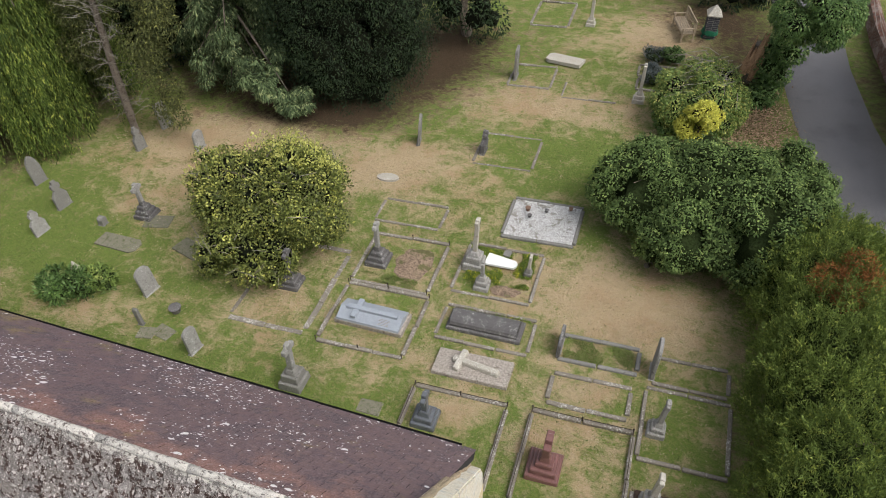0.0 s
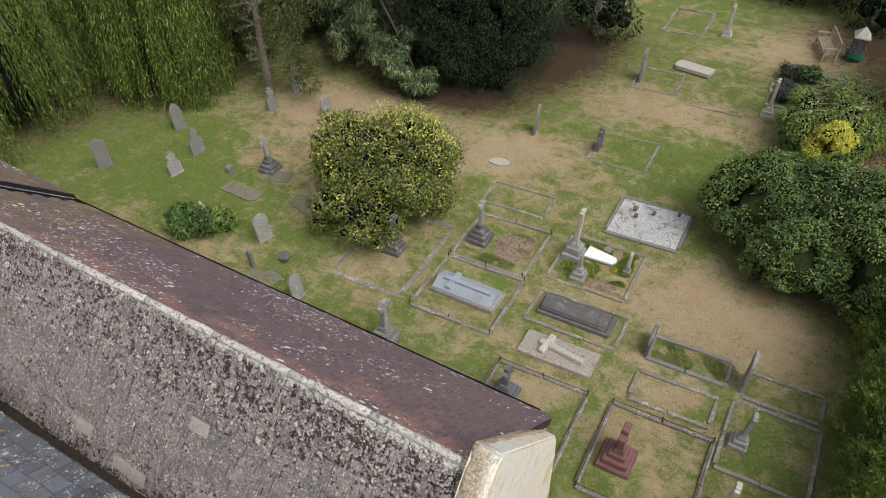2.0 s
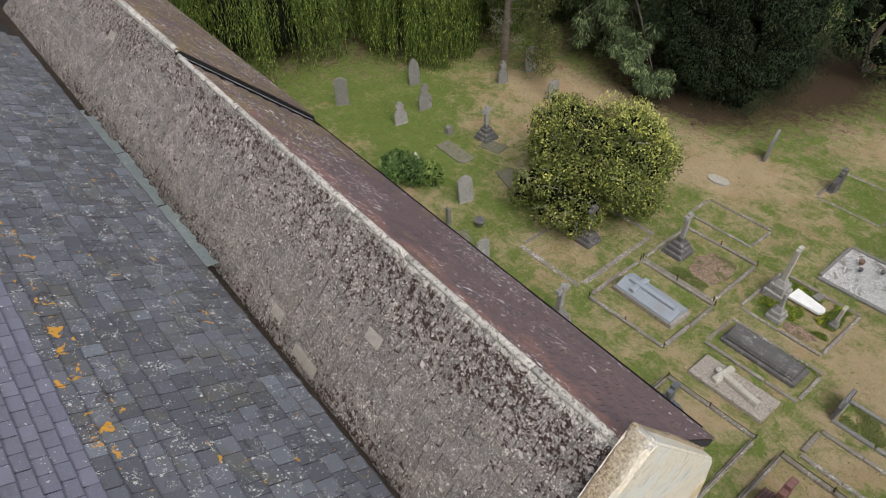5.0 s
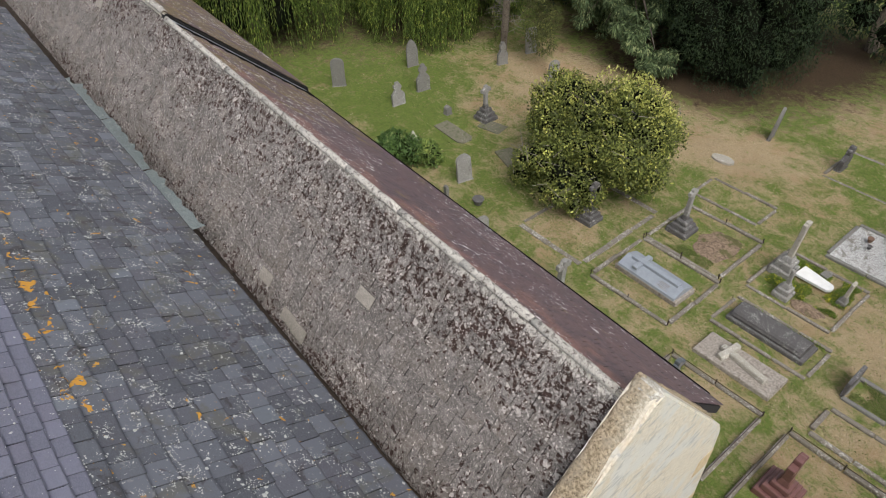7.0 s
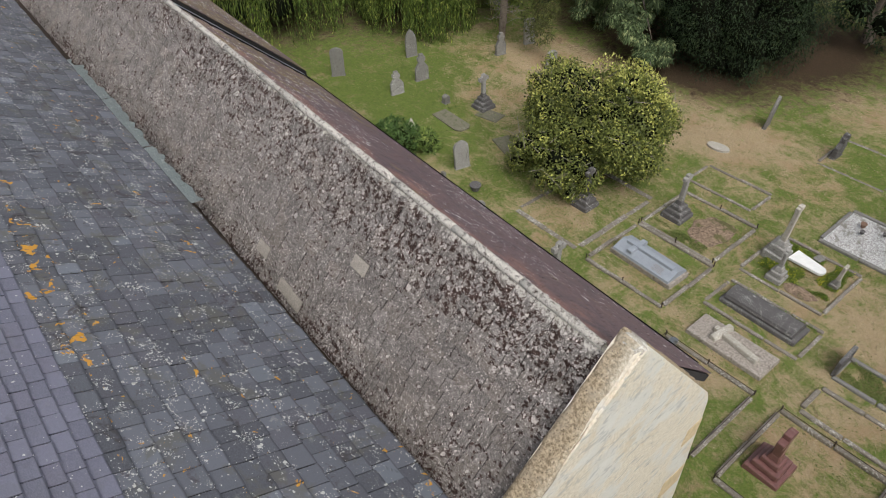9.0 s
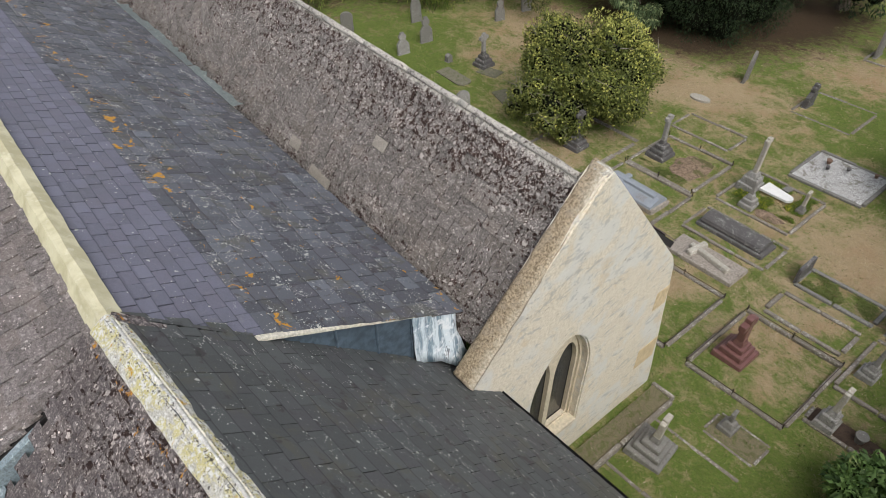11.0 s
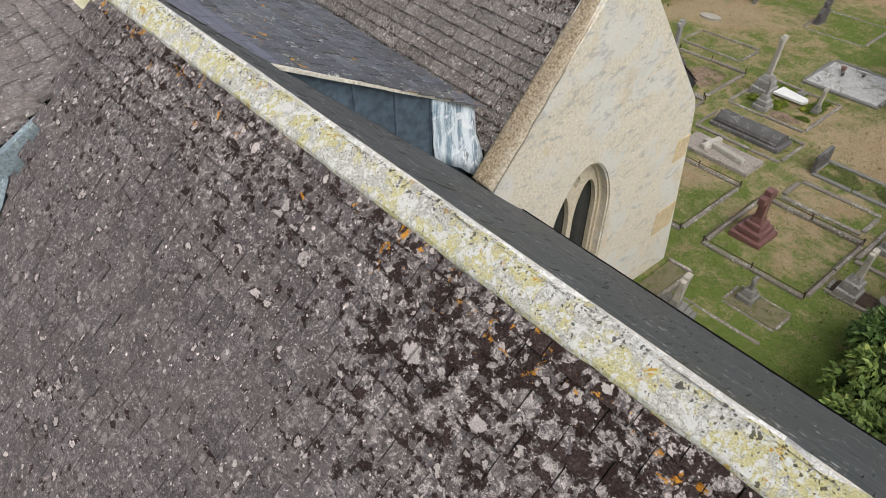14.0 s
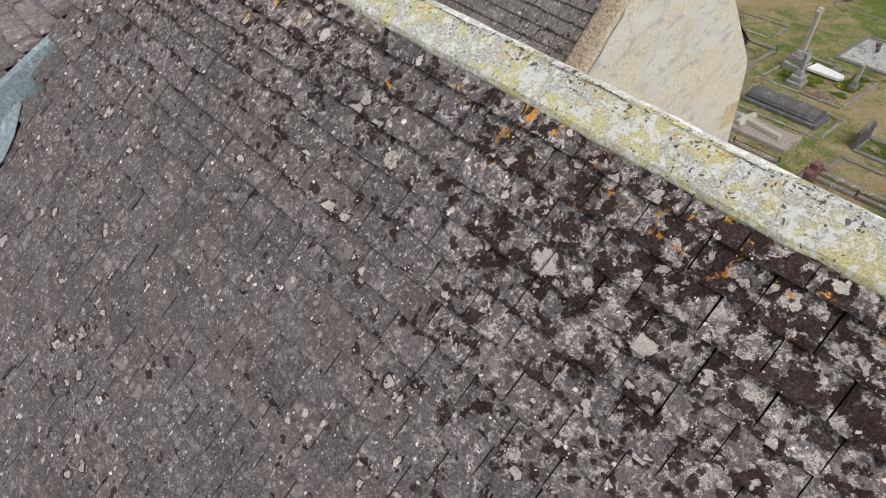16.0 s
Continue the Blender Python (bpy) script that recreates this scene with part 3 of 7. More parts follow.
F_LIGHT = foliage("light_green_leaf", (0.075, 0.125, 0.030), (0.29, 0.40, 0.105), (0.42, 0.48, 0.14), 0.15)
F_MID = foliage("mid_green_leaf", (0.045, 0.095, 0.027), (0.20, 0.32, 0.09), (0.300, 0.360, 0.135), 0.1)
F_LAV = foliage("grey_lavender", (0.070, 0.084, 0.084), (0.224, 0.252, 0.252), None, 0, 0.8)
F_GROUND = foliage("yellow_flowering_cover", (0.07, 0.12, 0.015), (0.22, 0.29, 0.04), (0.62, 0.58, 0.05), 0.16)
F_GRASS = foliage("green_grass_blade", (0.09, 0.125, 0.028), (0.27, 0.315, 0.10), None, 0, 0.7)
F_STRAW = foliage("dry_grass_blade", (0.28, 0.22, 0.13), (0.62, 0.51, 0.35), None, 0, 0.8)
TWIG = plain("dry_twig", (0.27, 0.245, 0.205), 0.9)
LITTER = foliage("fallen_leaf", (0.20, 0.135, 0.08), (0.50, 0.36, 0.24), None, 0, 0.8)
# crown fillings whose dark colour stands in for the shade among the twigs
INNER_GREEN = plain("inner_green_shade", (0.026, 0.038, 0.013), 0.95, 0.05, 0, 18, 0.5)
SHADE_TWIG = plain("shade_core", (0.010, 0.012, 0.007), 0.98, 0.05)

NEW_TILE = plain("pale_new_tile", (0.34, 0.31, 0.27), 0.9, 0.2, 0, 60, 0.3)
MOSS_SLAB = weathered("mossy_slab", (0.20, 0.19, 0.14), (0.09, 0.10, 0.04), (0.36, 0.35, 0.28), 1.0, 0.56, 0.5)

# ---- geometry helpers ----
GX, GY = 0.0681, -0.0177


def gz(x, y):
    """Height of the sloping churchyard."""
    return GX * min(max(x, -34), 16) + GY * min(max(y, -12), 46)


def part(name, bm, material, parent=None, label="", smooth=False):
    me = bpy.data.meshes.new(name)
    bm.normal_update()
    bm.to_mesh(me)
    bm.free()
    me.materials.append(material)
    if smooth:
        me.shade_smooth()
    ob = new(name, me)
    ob.parent = parent
    if label:
        ob["label"] = label
    return ob


def thing(name, label, category, m=None, group="", kind=""):
    ob = new(name)
    ob.empty_display_size = 0.2
    if m is not None:
        ob.matrix_basis = m
    return tagged(ob, label, category, group, kind)


def upright(x, y, rz=0.0, lean=(0, 0), sink=0.04):
    return pose(x, y, gz(x, y) - sink, lean[0], lean[1], rz)


def lying(x, y, rz=0.0, lift=0.0):
    """A pose whose floor follows the slope of the ground."""
    tilt = Matrix(((1, 0, -GX, 0), (0, 1, -GY, 0), (GX, GY, 1, 0), (0, 0, 0, 1)))
    return Matrix.Translation((x, y, gz(x, y) + lift)) @ tilt.to_quaternion().to_matrix().to_4x4() @ pose(0, 0, 0, 0, 0, rz)


def add_box(bm, c, s, rz=0.0, taper=(1, 1), bevel=0.0, rough=0.0):
    """A box of size s on its base centre c, its top scaled by taper."""
    made = bmesh.ops.create_cube(bm, size=1)["verts"]
    for v in made:
        top = v.co.z > 0
        v.co.x *= s[0] * (taper[0] if top else 1)
        v.co.y *= s[1] * (taper[1] if top else 1)
        v.co.z = (v.co.z + 0.5) * s[2]
        if rough:
            v.co += Vector([random.uniform(-rough, rough) for _ in range(3)])
    if bevel:
        edges = list({e for v in made for e in v.link_edges})
        made = [v for v in bmesh.ops.bevel(bm, geom=edges, offset=bevel, segments=1, affect="EDGES")["verts"]]
    m = pose(*c, 0, 0, rz)
    bmesh.ops.transform(bm, matrix=m, verts=made)
    return bm


def boxes(*items, bevel=0.012, rough=0.0):
    bm = bmesh.new()
    for it in items:
        add_box(bm, it[0], it[1], it[2] if len(it) > 2 else 0, it[3] if len(it) > 3 else (1, 1), bevel, rough)
    return bm


def add_tube(bm, path, radii, sides=8):
    """A tapered tube along a path."""
    rings = []
    for i, p in enumerate(path):
        p = Vector(p)
        d = (Vector(path[min(i + 1, len(path) - 1)]) - Vector(path[max(i - 1, 0)])).normalized()
        q = d.to_track_quat("Z", "Y")
        rings.append([bm.verts.new(p + q @ Vector((radii[i] * math.cos(a), radii[i] * math.sin(a), 0))) for a in [2 * math.pi * j / sides for j in range(sides)]])
    for a, b in zip(rings, rings[1:]):
        for j in range(sides):
            bm.faces.new((a[j], a[(j + 1) % sides], b[(j + 1) % sides], b[j]))
    bm.faces.new(rings[0][::-1])
    bm.faces.new(rings[-1])
    return bm


def prism(bm, outline, holes, depth, axis="x", at=0.0):
    """A flat outline with holes, given depth along an axis; outline in the other two coordinates."""
    edges = []
    for loop in (outline, *holes):
        vs = [bm.verts.new((at, p[0], p[1]) if axis == "x" else (p[0], at, p[1]) if axis == "y" else (p[0], p[1], at)) for p in loop]
        edges += [bm.edges.new((vs[i], vs[(i + 1) % len(vs)])) for i in range(len(vs))]
    faces = [g for g in bmesh.ops.triangle_fill(bm, use_beauty=True, use_dissolve=False, edges=edges)["geom"] if isinstance(g, bmesh.types.BMFace)]
    ext = bmesh.ops.extrude_face_region(bm, geom=faces)["geom"]
    d = Vector((depth, 0, 0)) if axis == "x" else Vector((0, depth, 0)) if axis == "y" else Vector((0, 0, depth))
    bmesh.ops.translate(bm, vec=d, verts=[g for g in ext if isinstance(g, bmesh.types.BMVert)])
    bmesh.ops.recalc_face_normals(bm, faces=bm.faces[:])
    return bm


def quads(name, co, material, parent=None, kind="", label="", smooth=False):
    """One mesh of separate quads; co has shape (n, 4, 3)."""
    n = len(co)
    me = bpy.data.meshes.new(name)
    me.vertices.add(4 * n)
    me.vertices.foreach_set("co", np.ascontiguousarray(co, dtype=np.float32).ravel())
    me.loops.add(4 * n)
    me.loops.foreach_set("vertex_index", np.arange(4 * n, dtype=np.int32))
    me.polygons.add(n)
    me.polygons.foreach_set("loop_start", np.arange(0, 4 * n, 4, dtype=np.int32))
    me.update(calc_edges=True)
    me.materials.append(material)
    ob = new(name, me)
    ob.parent = parent
    return tagged(ob, label, "", "", kind)


# ---- ground and road ----
def blob(x, y, cx, cy, rx, ry, w):
    return w * math.exp(-(((x - cx) / rx) ** 2 + ((y - cy) / ry) ** 2))


DRY = [(-2.0, 12.0, 5.5, 5.0, 0.2), (-15.5, 17.6, 2.6, 1.6, 0.6), (-12.5, 18.6, 2.5, 1.3, 0.5), (-0.3, 13.6, 2.2, 1.6, 0.38), (1.5, 13.0, 1.8, 1.2, 0.3), (-7.2, 18.0, 2.4, 1.6, 0.6), (-13.5, 15.5, 3.0, 2.0, 0.5), (-4.5, 22.5, 2.6, 1.6, 0.5), (-13.8, 9.2, 1.6, 0.8, 0.6), (-8.6, 11.2, 1.1, 1.5, 0.45),
       (-2.7, 8.6, 0.8, 0.8, 0.5), (-8.0, 17.0, 1.5, 1.2, 0.3), (0.3, 8.3, 1.2, 1.2, 0.42), (0.3, 10.2, 0.9, 0.5, 0.3), (-12.0, 12.3, 1.6, 1.0, 0.4), (-2.3, 28.0, 2.5, 1.5, 0.3), (0.5, 29.5, 2.0, 2.5, 0.7), (-1.5, 22.5, 2.5, 1.4, 0.45),
       (-17.5, 9.5, 1.2, 0.7, 0.4), (-5.2, 9.6, 1.4, 0.6, 0.25), (9.2, 17, 0.8, 6, 0.4), (1.4, 12.9, 1.6, 1.1, 0.3), (-15, 13.8, 1.2, 0.7, 0.4), (3.2, 13, 1.5, 1.5, 0.1), (-6.0, 7.6, 6.0, 1.0, -0.4), (-13, 7.8, 5.0, 0.8, -0.35), (2.6, 10, 0.9, 1.6, -0.1),
       (-2.9, 20.0, 1.6, 1.6, -0.3), (-17, 11.6, 4.5, 2.6, -0.3), (-4.0, 28.5, 2.0, 3.0, -0.15), (-0.9, 19.5, 0.8, 2.5, -0.3), (-6.0, 20.5, 1.2, 1.0, -0.2), (0.0, 5.5, 1.2, 1.4, -0.2), (2.4, 5.2, 0.9, 1.2, -0.35)]
# bare soil spots; those under trees and on the verge also paint shade
SOIL_SHADE = [(-14, 21.8, 6.0, 2.8, 1.1), (-12, 27, 9, 4.0, 0.7), (-10.8, 20.6, 2.4, 1.5, 0.9), (-8.4, 25.5, 1.9, 3.0, 1.1), (-22.4, 17.0, 3, 3, 0.9), (-27, 12, 5, 4, 1.0), (3.9, 12.6, 0.5, 1.6, 0.3), (3.75, 9.4, 0.25, 2.2, 0.5), (3.6, 24.5, 1.6, 4.0, 0.9), (2.2, 14.4, 1.4, 0.8, 0.25),
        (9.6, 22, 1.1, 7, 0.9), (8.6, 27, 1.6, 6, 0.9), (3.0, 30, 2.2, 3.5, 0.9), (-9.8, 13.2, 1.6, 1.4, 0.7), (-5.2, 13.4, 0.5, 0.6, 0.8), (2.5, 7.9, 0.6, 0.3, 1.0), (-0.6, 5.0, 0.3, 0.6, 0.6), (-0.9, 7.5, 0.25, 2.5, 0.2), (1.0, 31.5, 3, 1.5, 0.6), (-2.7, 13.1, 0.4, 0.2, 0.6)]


def make_ground():
    xs = sorted(set([-900, -300, -120, -60] + [round(-40 + 0.45 * i, 3) for i in range(130)] + [19, 24, 32, 60, 120, 300, 900]))
    ys = sorted(set([-900, -300, -100, -40, -15, -6] + [round(-1 + 0.45 * i, 3) for i in range(95)] + [43, 48, 60, 90, 150, 300, 900]))
    verts = [(x, y, gz(x, y) + (0.03 * (noise.noise((x * 0.7, y * 0.7, 0))) if -40 < x < 18 and 0 < y < 42 else 0)) for y in ys for x in xs]
    w = len(xs)
    faces = [(j * w + i, j * w + i + 1, (j + 1) * w + i + 1, (j + 1) * w + i) for j in range(len(ys) - 1) for i in range(w - 1)]
    me = bpy.data.meshes.new("ground")
    me.from_pydata(verts, [], faces)
    dry, soil = me.attributes.new("dry", "FLOAT", "POINT"), me.attributes.new("soil", "FLOAT", "POINT")
    dry.data.foreach_set("value", [0.30 + 0.8 * sum(blob(v[0], v[1], *b) for b in DRY) for v in verts])
    soil.data.foreach_set("value", [sum(blob(v[0], v[1], *b) for b in SOIL_SHADE) for v in verts])
    me.materials.append(LAWN)
    me.shade_smooth()
    return tagged(new("ground", me), "sloping churchyard lawn, parched straw and green patches", "ground", kind="structure")


make_ground()

ROAD = [(5.4, 60), (5.6, 40), (5.85, 32), (6.0, 27.5), (6.45, 23.5), (7.15, 20), (7.75, 16.5), (8.1, 13), (8.6, 8), (9.4, 0), (11, -12), (14, -40)]
bm = bmesh.new()
prev = None
for i, (x, y) in enumerate(ROAD):
    a, b = ROAD[max(i - 1, 0)], ROAD[min(i + 1, len(ROAD) - 1)]
    d = Vector((b[0] - a[0], b[1] - a[1], 0)).normalized()
    nx = Vector((-d.y, d.x, 0))
    row = [bm.verts.new((x + s * nx.x, y + s * nx.y, gz(x + s * nx.x, y) + h)) for s, h in ((-1.3, -0.05), (-1.25, 0.045), (0, 0.075), (1.25, 0.045), (1.3, -0.05))]
    if prev:
        for j in range(4):
            bm.faces.new((prev[j], prev[j + 1], row[j + 1], row[j]))
    prev = row
bmesh.ops.recalc_face_normals(bm, faces=bm.faces[:])
tagged(part("road", bm, ASPHALT, smooth=True), "narrow grey asphalt lane beside the churchyard", "road", kind="structure")

WALL = [(8.3, 40), (8.3, 30), (8.75, 24), (9.75, 19.3), (10.35, 16.2), (10.9, 11), (11.6, 4), (13, -8)]
bm = bmesh.new()
prev = None
for i, (x, y) in enumerate(WALL):
    row = [bm.verts.new((x + s, y, gz(x, y) + h)) for s, h in ((-0.17, -0.2), (-0.15, 0.62), (-0.2, 0.64), (-0.2, 0.69), (0, 0.78), (0.2, 0.69), (0.2, 0.64), (0.17, 0.62), (0.17, -0.2))]
    if prev:
        for j in range(8):
            bm.faces.new((prev[j], prev[j + 1], row[j + 1], row[j]))
    prev = row
bmesh.ops.recalc_face_normals(bm, faces=bm.faces[:])
tagged(part("boundary_wall", bm, BRICK), "low red-brick wall with pale worn coping along the lane", "wall", kind="structure")

# ---- church ----
AR = (2.85, 6.89)                     # ridge of the far roof: y, z
AE = (5.57, 4.19)                     # its far eave
ASL = 1.29                            # fall of its near slope
BR = (-2.95, 7.75)                    # ridge of the middle roof
BE = (0.85, 5.53)                     # its lower edge
CR = (-2.88, 8.30)                    # ridge of the chancel roof
CE = (1.28, 3.93)                     # its far eave
CSL = 1.07                            # fall of the near slopes
X_GABLE, X_STEP, X_C = -1.12, -12.9, -1.78
church = thing("church", "stone church with parallel tiled and slated roofs and a limewashed gable", "church", kind="thing")


def settled(x, y, z, dy, dz):
    """The old roofs have settled: a small turn about (x, y, z), dy and dz being the drift for each metre of x."""
    return Matrix.Translation((x, y, z)) @ Matrix.Rotation(math.atan(dy), 4, "Z") @ Matrix.Rotation(-math.atan(dz), 4, "Y") @ Matrix.Translation((-x, -y, -z))


A_SET = settled(-1.7, 2.78, 6.80, -0.029, 0.051)
B_SET = settled(-1.78, -1.0, 6.6, -0.025, 0.047)
C_SET = settled(0.0, -2.88, 8.30, 0.048, 0.010)


def deck(name, x0, x1, top, bottom, thick=0.12, drop=0.03, m=Matrix()):
    """The solid slab below a roof covering."""
    d = Vector((0, bottom[0] - top[0], bottom[1] - top[1])).normalized()
    n = Vector((0, -d.z, d.y))
    if n.z < 0:
        n = -n
    bm = bmesh.new()
    vs = []
    for x in (x0, x1):
        for p, o in ((top, -drop), (bottom, -drop), (bottom, -drop - thick), (top, -drop - thick)):
            vs.append(bm.verts.new(Vector((x, p[0], p[1])) + (n * o if p is bottom else Vector((0, 0, o / n.z)))))
    for f in ((0, 1, 2, 3), (7, 6, 5, 4), (0, 4, 5, 1), (1, 5, 6, 2), (2, 6, 7, 3), (3, 7, 4, 0)):
        bm.faces.new([vs[i] for i in f])
    bmesh.ops.recalc_face_normals(bm, faces=bm.faces[:])
    ob = part(name, bm, DECK, church)
    ob.matrix_basis = m
    return ob


A_FOOT = (1.12, AR[1] - ASL * (AR[0] - 1.12))
roof_a_near = deck("tiled_roof_slope", -40, -1.45, AR, A_FOOT, m=A_SET)
roof_a_far = deck("slated_roof_slope", X_STEP, -1.50, AR, AE, m=A_SET)
lift = 0.16
roof_a_west = deck("raised_slated_roof_slope", -40, X_STEP - 0.35, (AR[0], AR[1] + lift), (AE[0] + 0.02, AE[1] + lift), 0.2, m=A_SET)
roof_b_far = deck("slated_roof_slope", -40, X_C - 0.16, BR, BE, m=B_SET)
BSL = 0.50                            # the middle roof is shallower on its near side
B_FOOT = (-9.0, BR[1] - BSL * (9.0 + BR[0]))
roof_b_near = deck("tiled_roof_slope", -40, X_C - 0.1, BR, B_FOOT, m=B_SET)
roof_c_far = deck("slated_roof_slope", X_C, 12, CR, CE, m=C_SET)
C_FOOT = (-9.0, CR[1] - CSL * (CR[0] + 9.0))
roof_c_near = deck("tiled_roof_slope", X_C - 0.05, 12, CR, C_FOOT, m=C_SET)

# the raised verge of the far roof
bm = bmesh.new()
prism(bm, [(AR[0] - 0.05, AR[1] - 0.02), (AE[0] + 0.05, AE[1] - 0.02), (AE[0] + 0.05, AE[1] + lift - 0.05), (AR[0] - 0.05, AR[1] + lift - 0.04)], [], 0.05, "x", X_STEP - 0.4)
part("verge_board", bm, GUTTER, church, "dark verge board under the raised slates").matrix_basis = A_SET
steps = 16
for i in range(steps):
    bm = bmesh.new()
    f0, f1 = i / steps, (i + 0.96) / steps
    y0, z0 = AR[0] + (AE[0] - AR[0]) * f0, AR[1] + (AE[1] - AR[1]) * f0
    y1, z1 = AR[0] + (AE[0] - AR[0]) * f1, AR[1] + (AE[1] - AR[1]) * f1
    w0 = 0.05 + 0.05 * random.random()
    bm.faces.new([bm.verts.new(p) for p in ((X_STEP - 0.36, y0, z0 + 0.045), (X_STEP - 0.36 + w0, y0, z0 + 0.035), (X_STEP - 0.36 + w0, y1, z1 + 0.035), (X_STEP - 0.36, y1, z1 + 0.045))])
    bmesh.ops.solidify(bm, geom=bm.faces[:], thickness=0.02)
    part("verge_flashing", bm, LEAD_PALE, church, "grey lead flashing in the roof step").matrix_basis = A_SET

# far eave gutter and wall
def gutter(x0, x1, y, z, parent, r=0.05):
    bm = bmesh.new()
    prof = [(r * math.cos(a), r * math.sin(a)) for a in [math.pi + math.pi * j / 6 for j in range(7)]]
    rows = [[bm.verts.new((x, y + p[0], z + p[1])) for p in prof] for x in (x0, x1)]
    for j in range(6):
        bm.faces.new((rows[0][j], rows[0][j + 1], rows[1][j + 1], rows[1][j]))
    bmesh.ops.solidify(bm, geom=bm.faces[:], thickness=0.012)
    return part("eave_gutter", bm, GUTTER, parent, "black cast-iron eave gutter")


gutter(-40, -1.75, AE[0] + 0.03, AE[1] - 0.045, church).matrix_basis = A_SET
gutter(-1.05, 12, CE[0] + 0.03, CE[1] - 0.035, church).matrix_basis = C_SET
part("north_wall", boxes(((-20.8, 5.0, -3), (38.5, 0.5, 5.6)), bevel=0), LIME, church)
part("chancel_wall", boxes(((5.6, 0.75, -1.5), (13.2, 0.6, 5.5)), bevel=0), LIME, church)
part("south_wall", boxes(((-14, -8.6, -4), (51.5, 0.5, 5.8)), bevel=0), LIME, church)
part("east_wall", boxes(((12, -3.8, -2), (0.5, 9.9, 5.2)), bevel=0), LIME, church)

# parapet between the middle roof and the valley gutter
part("valley_wall", boxes(((-21.25, 0.62, 3.6), (38.3, 0.16, 1.8)), bevel=0), MOSSY, church, "dark damp wall above the valley gutter").matrix_basis = B_SET
part("valley_gutter", boxes(((-21.3, 0.98, 3.9), (38.4, 0.6, 0.86)), bevel=0), MOSSY, church, "brown mossy bed of the valley gutter").matrix_basis = B_SET
bm = bmesh.new()
for x0, x1 in ((-15.2, -13.0), (-12.96, -10.8), (-10.75, -8.65)):
    n = 14
    pts = []
    for i in range(n + 1):
        x = x0 + (x1 - x0) * i / n
        w = 0.31 + random.uniform(-0.05, 0.05) - (0.12 if x0 < -14 and i < 3 else 0)
        pts.append([bm.verts.new((x, 0.84 + w * f, 5.50 - 0.05 * f + random.uniform(-0.006, 0.006))) for f in (0, 0.5, 1)])
    for a, b in zip(pts, pts[1:]):
        for j in range(2):
            bm.faces.new((a[j], b[j], b[j + 1], a[j + 1]))
bmesh.ops.solidify(bm, geom=bm.faces[:], thickness=0.02)
part("valley_flashing", bm, LEAD_GREEN, church, "pale green-grey lead flashing sheets").matrix_basis = B_SET

# lead cheek under the verge of the middle roof
def c_far(y):
    return CR[1] - 0.015 + (CE[1] - CR[1]) * (y + 0.075 - CR[0]) / (CE[0] - CR[0])


def b_far(y):
    return BR[1] + (BE[1] - BR[1]) * (y - BR[0]) / (BE[0] - BR[0])


VY = -1.80
bm = bmesh.new()
prism(bm, [(VY, b_far(VY) - 0.02), (BE[0] - 0.02, b_far(BE[0]) - 0.03), (BE[0] - 0.02, c_far(BE[0]) - 0.1), (VY, c_far(VY) - 0.15)], [], 0.03, "x", X_C - 0.05)
cheek = part("lead_cheek", bm, LEAD, church, "blue-grey lead sheet cheek below the slates")
for y in (-0.9, -0.35, 0.18):
    h = b_far(y) - c_far(y)
    part("lead_roll", boxes(((X_C - 0.01, y, c_far(y) - 0.02), (0.035, 0.03, h - 0.03)), bevel=0.008), LEAD, cheek)
bm = bmesh.new()
rows = []
for i in range(10):                   # along the cheek, then round its corner
    if i < 7:
        px, py = X_C + 0.012, 0.18 + 0.112 * i
    else:
        px, py = X_C - 0.02 - 0.16 * (i - 7), 0.90 + 0.02 * (i - 7)
    zt = b_far(min(py, 0.84)) - 0.05
    zb = c_far(min(py, 0.72)) + (0.0 if i < 7 else -0.1)
    row = []
    for j in range(6):
        f = j / 5
        out = 0.06 * noise.noise((i * 0.9, f * 2.3, 5.0)) + 0.035 * noise.noise((i * 2.1, f * 6, 1.0)) + (0.16 if i > 3 else 0.05) * f ** 2.5
        row.append(bm.verts.new((px + (out if i < 7 else 0.1 * f), py + 0.09 * f ** 2 * (i > 2) + (0.0 if i < 7 else out), zt + (zb - zt) * f)))
    rows.append(row)
for a, b in zip(rows, rows[1:]):
    for j in range(5):
        bm.faces.new((a[j], a[j + 1], b[j + 1], b[j]))
bmesh.ops.recalc_face_normals(bm, faces=bm.faces[:])
bmesh.ops.solidify(bm, geom=bm.faces[:], thickness=0.01)
part("lead_corner_sheet", bm, LEAD_STREAK, cheek, "crumpled pale lead sheet dressed round the corner", True)
n = 6
for i in range(n):
    y0, y1 = VY + (BE[0] - VY) * i / n, VY + (BE[0] - VY) * (i + 0.995) / n
    d = math.degrees(math.atan2(b_far(y1) - b_far(y0), y1 - y0))
    bm = bmesh.new()
    bmesh.ops.create_cube(bm, size=1, matrix=pose(X_C + 0.02, (y0 + y1) / 2, b_far((y0 + y1) / 2) - 0.02 + random.uniform(-0.005, 0.005), d, 0, 0) @ Matrix.Diagonal((0.07, (y1 - y0) / math.cos(radians(d)), 0.035, 1)))
    part("verge_fillet", bm, MORTAR, church, "cream mortar fillet along the slate verge" if i == 0 else "")
bm = bmesh.new()
n = 12
for i in range(n):
    y0 = CR[0] + 0.1 + (VY - CR[0] - 0.1) * i / n
    made = bmesh.ops.create_cube(bm, size=1, matrix=pose(X_C - 0.03, y0 + 0.05, (b_far(y0) + c_far(y0)) / 2 - 0.06, -45, 0, 0) @ Matrix.Diagonal((0.05, 0.17, max(0.05, (c_far(y0) - b_far(y0)) * 0.8), 1)))
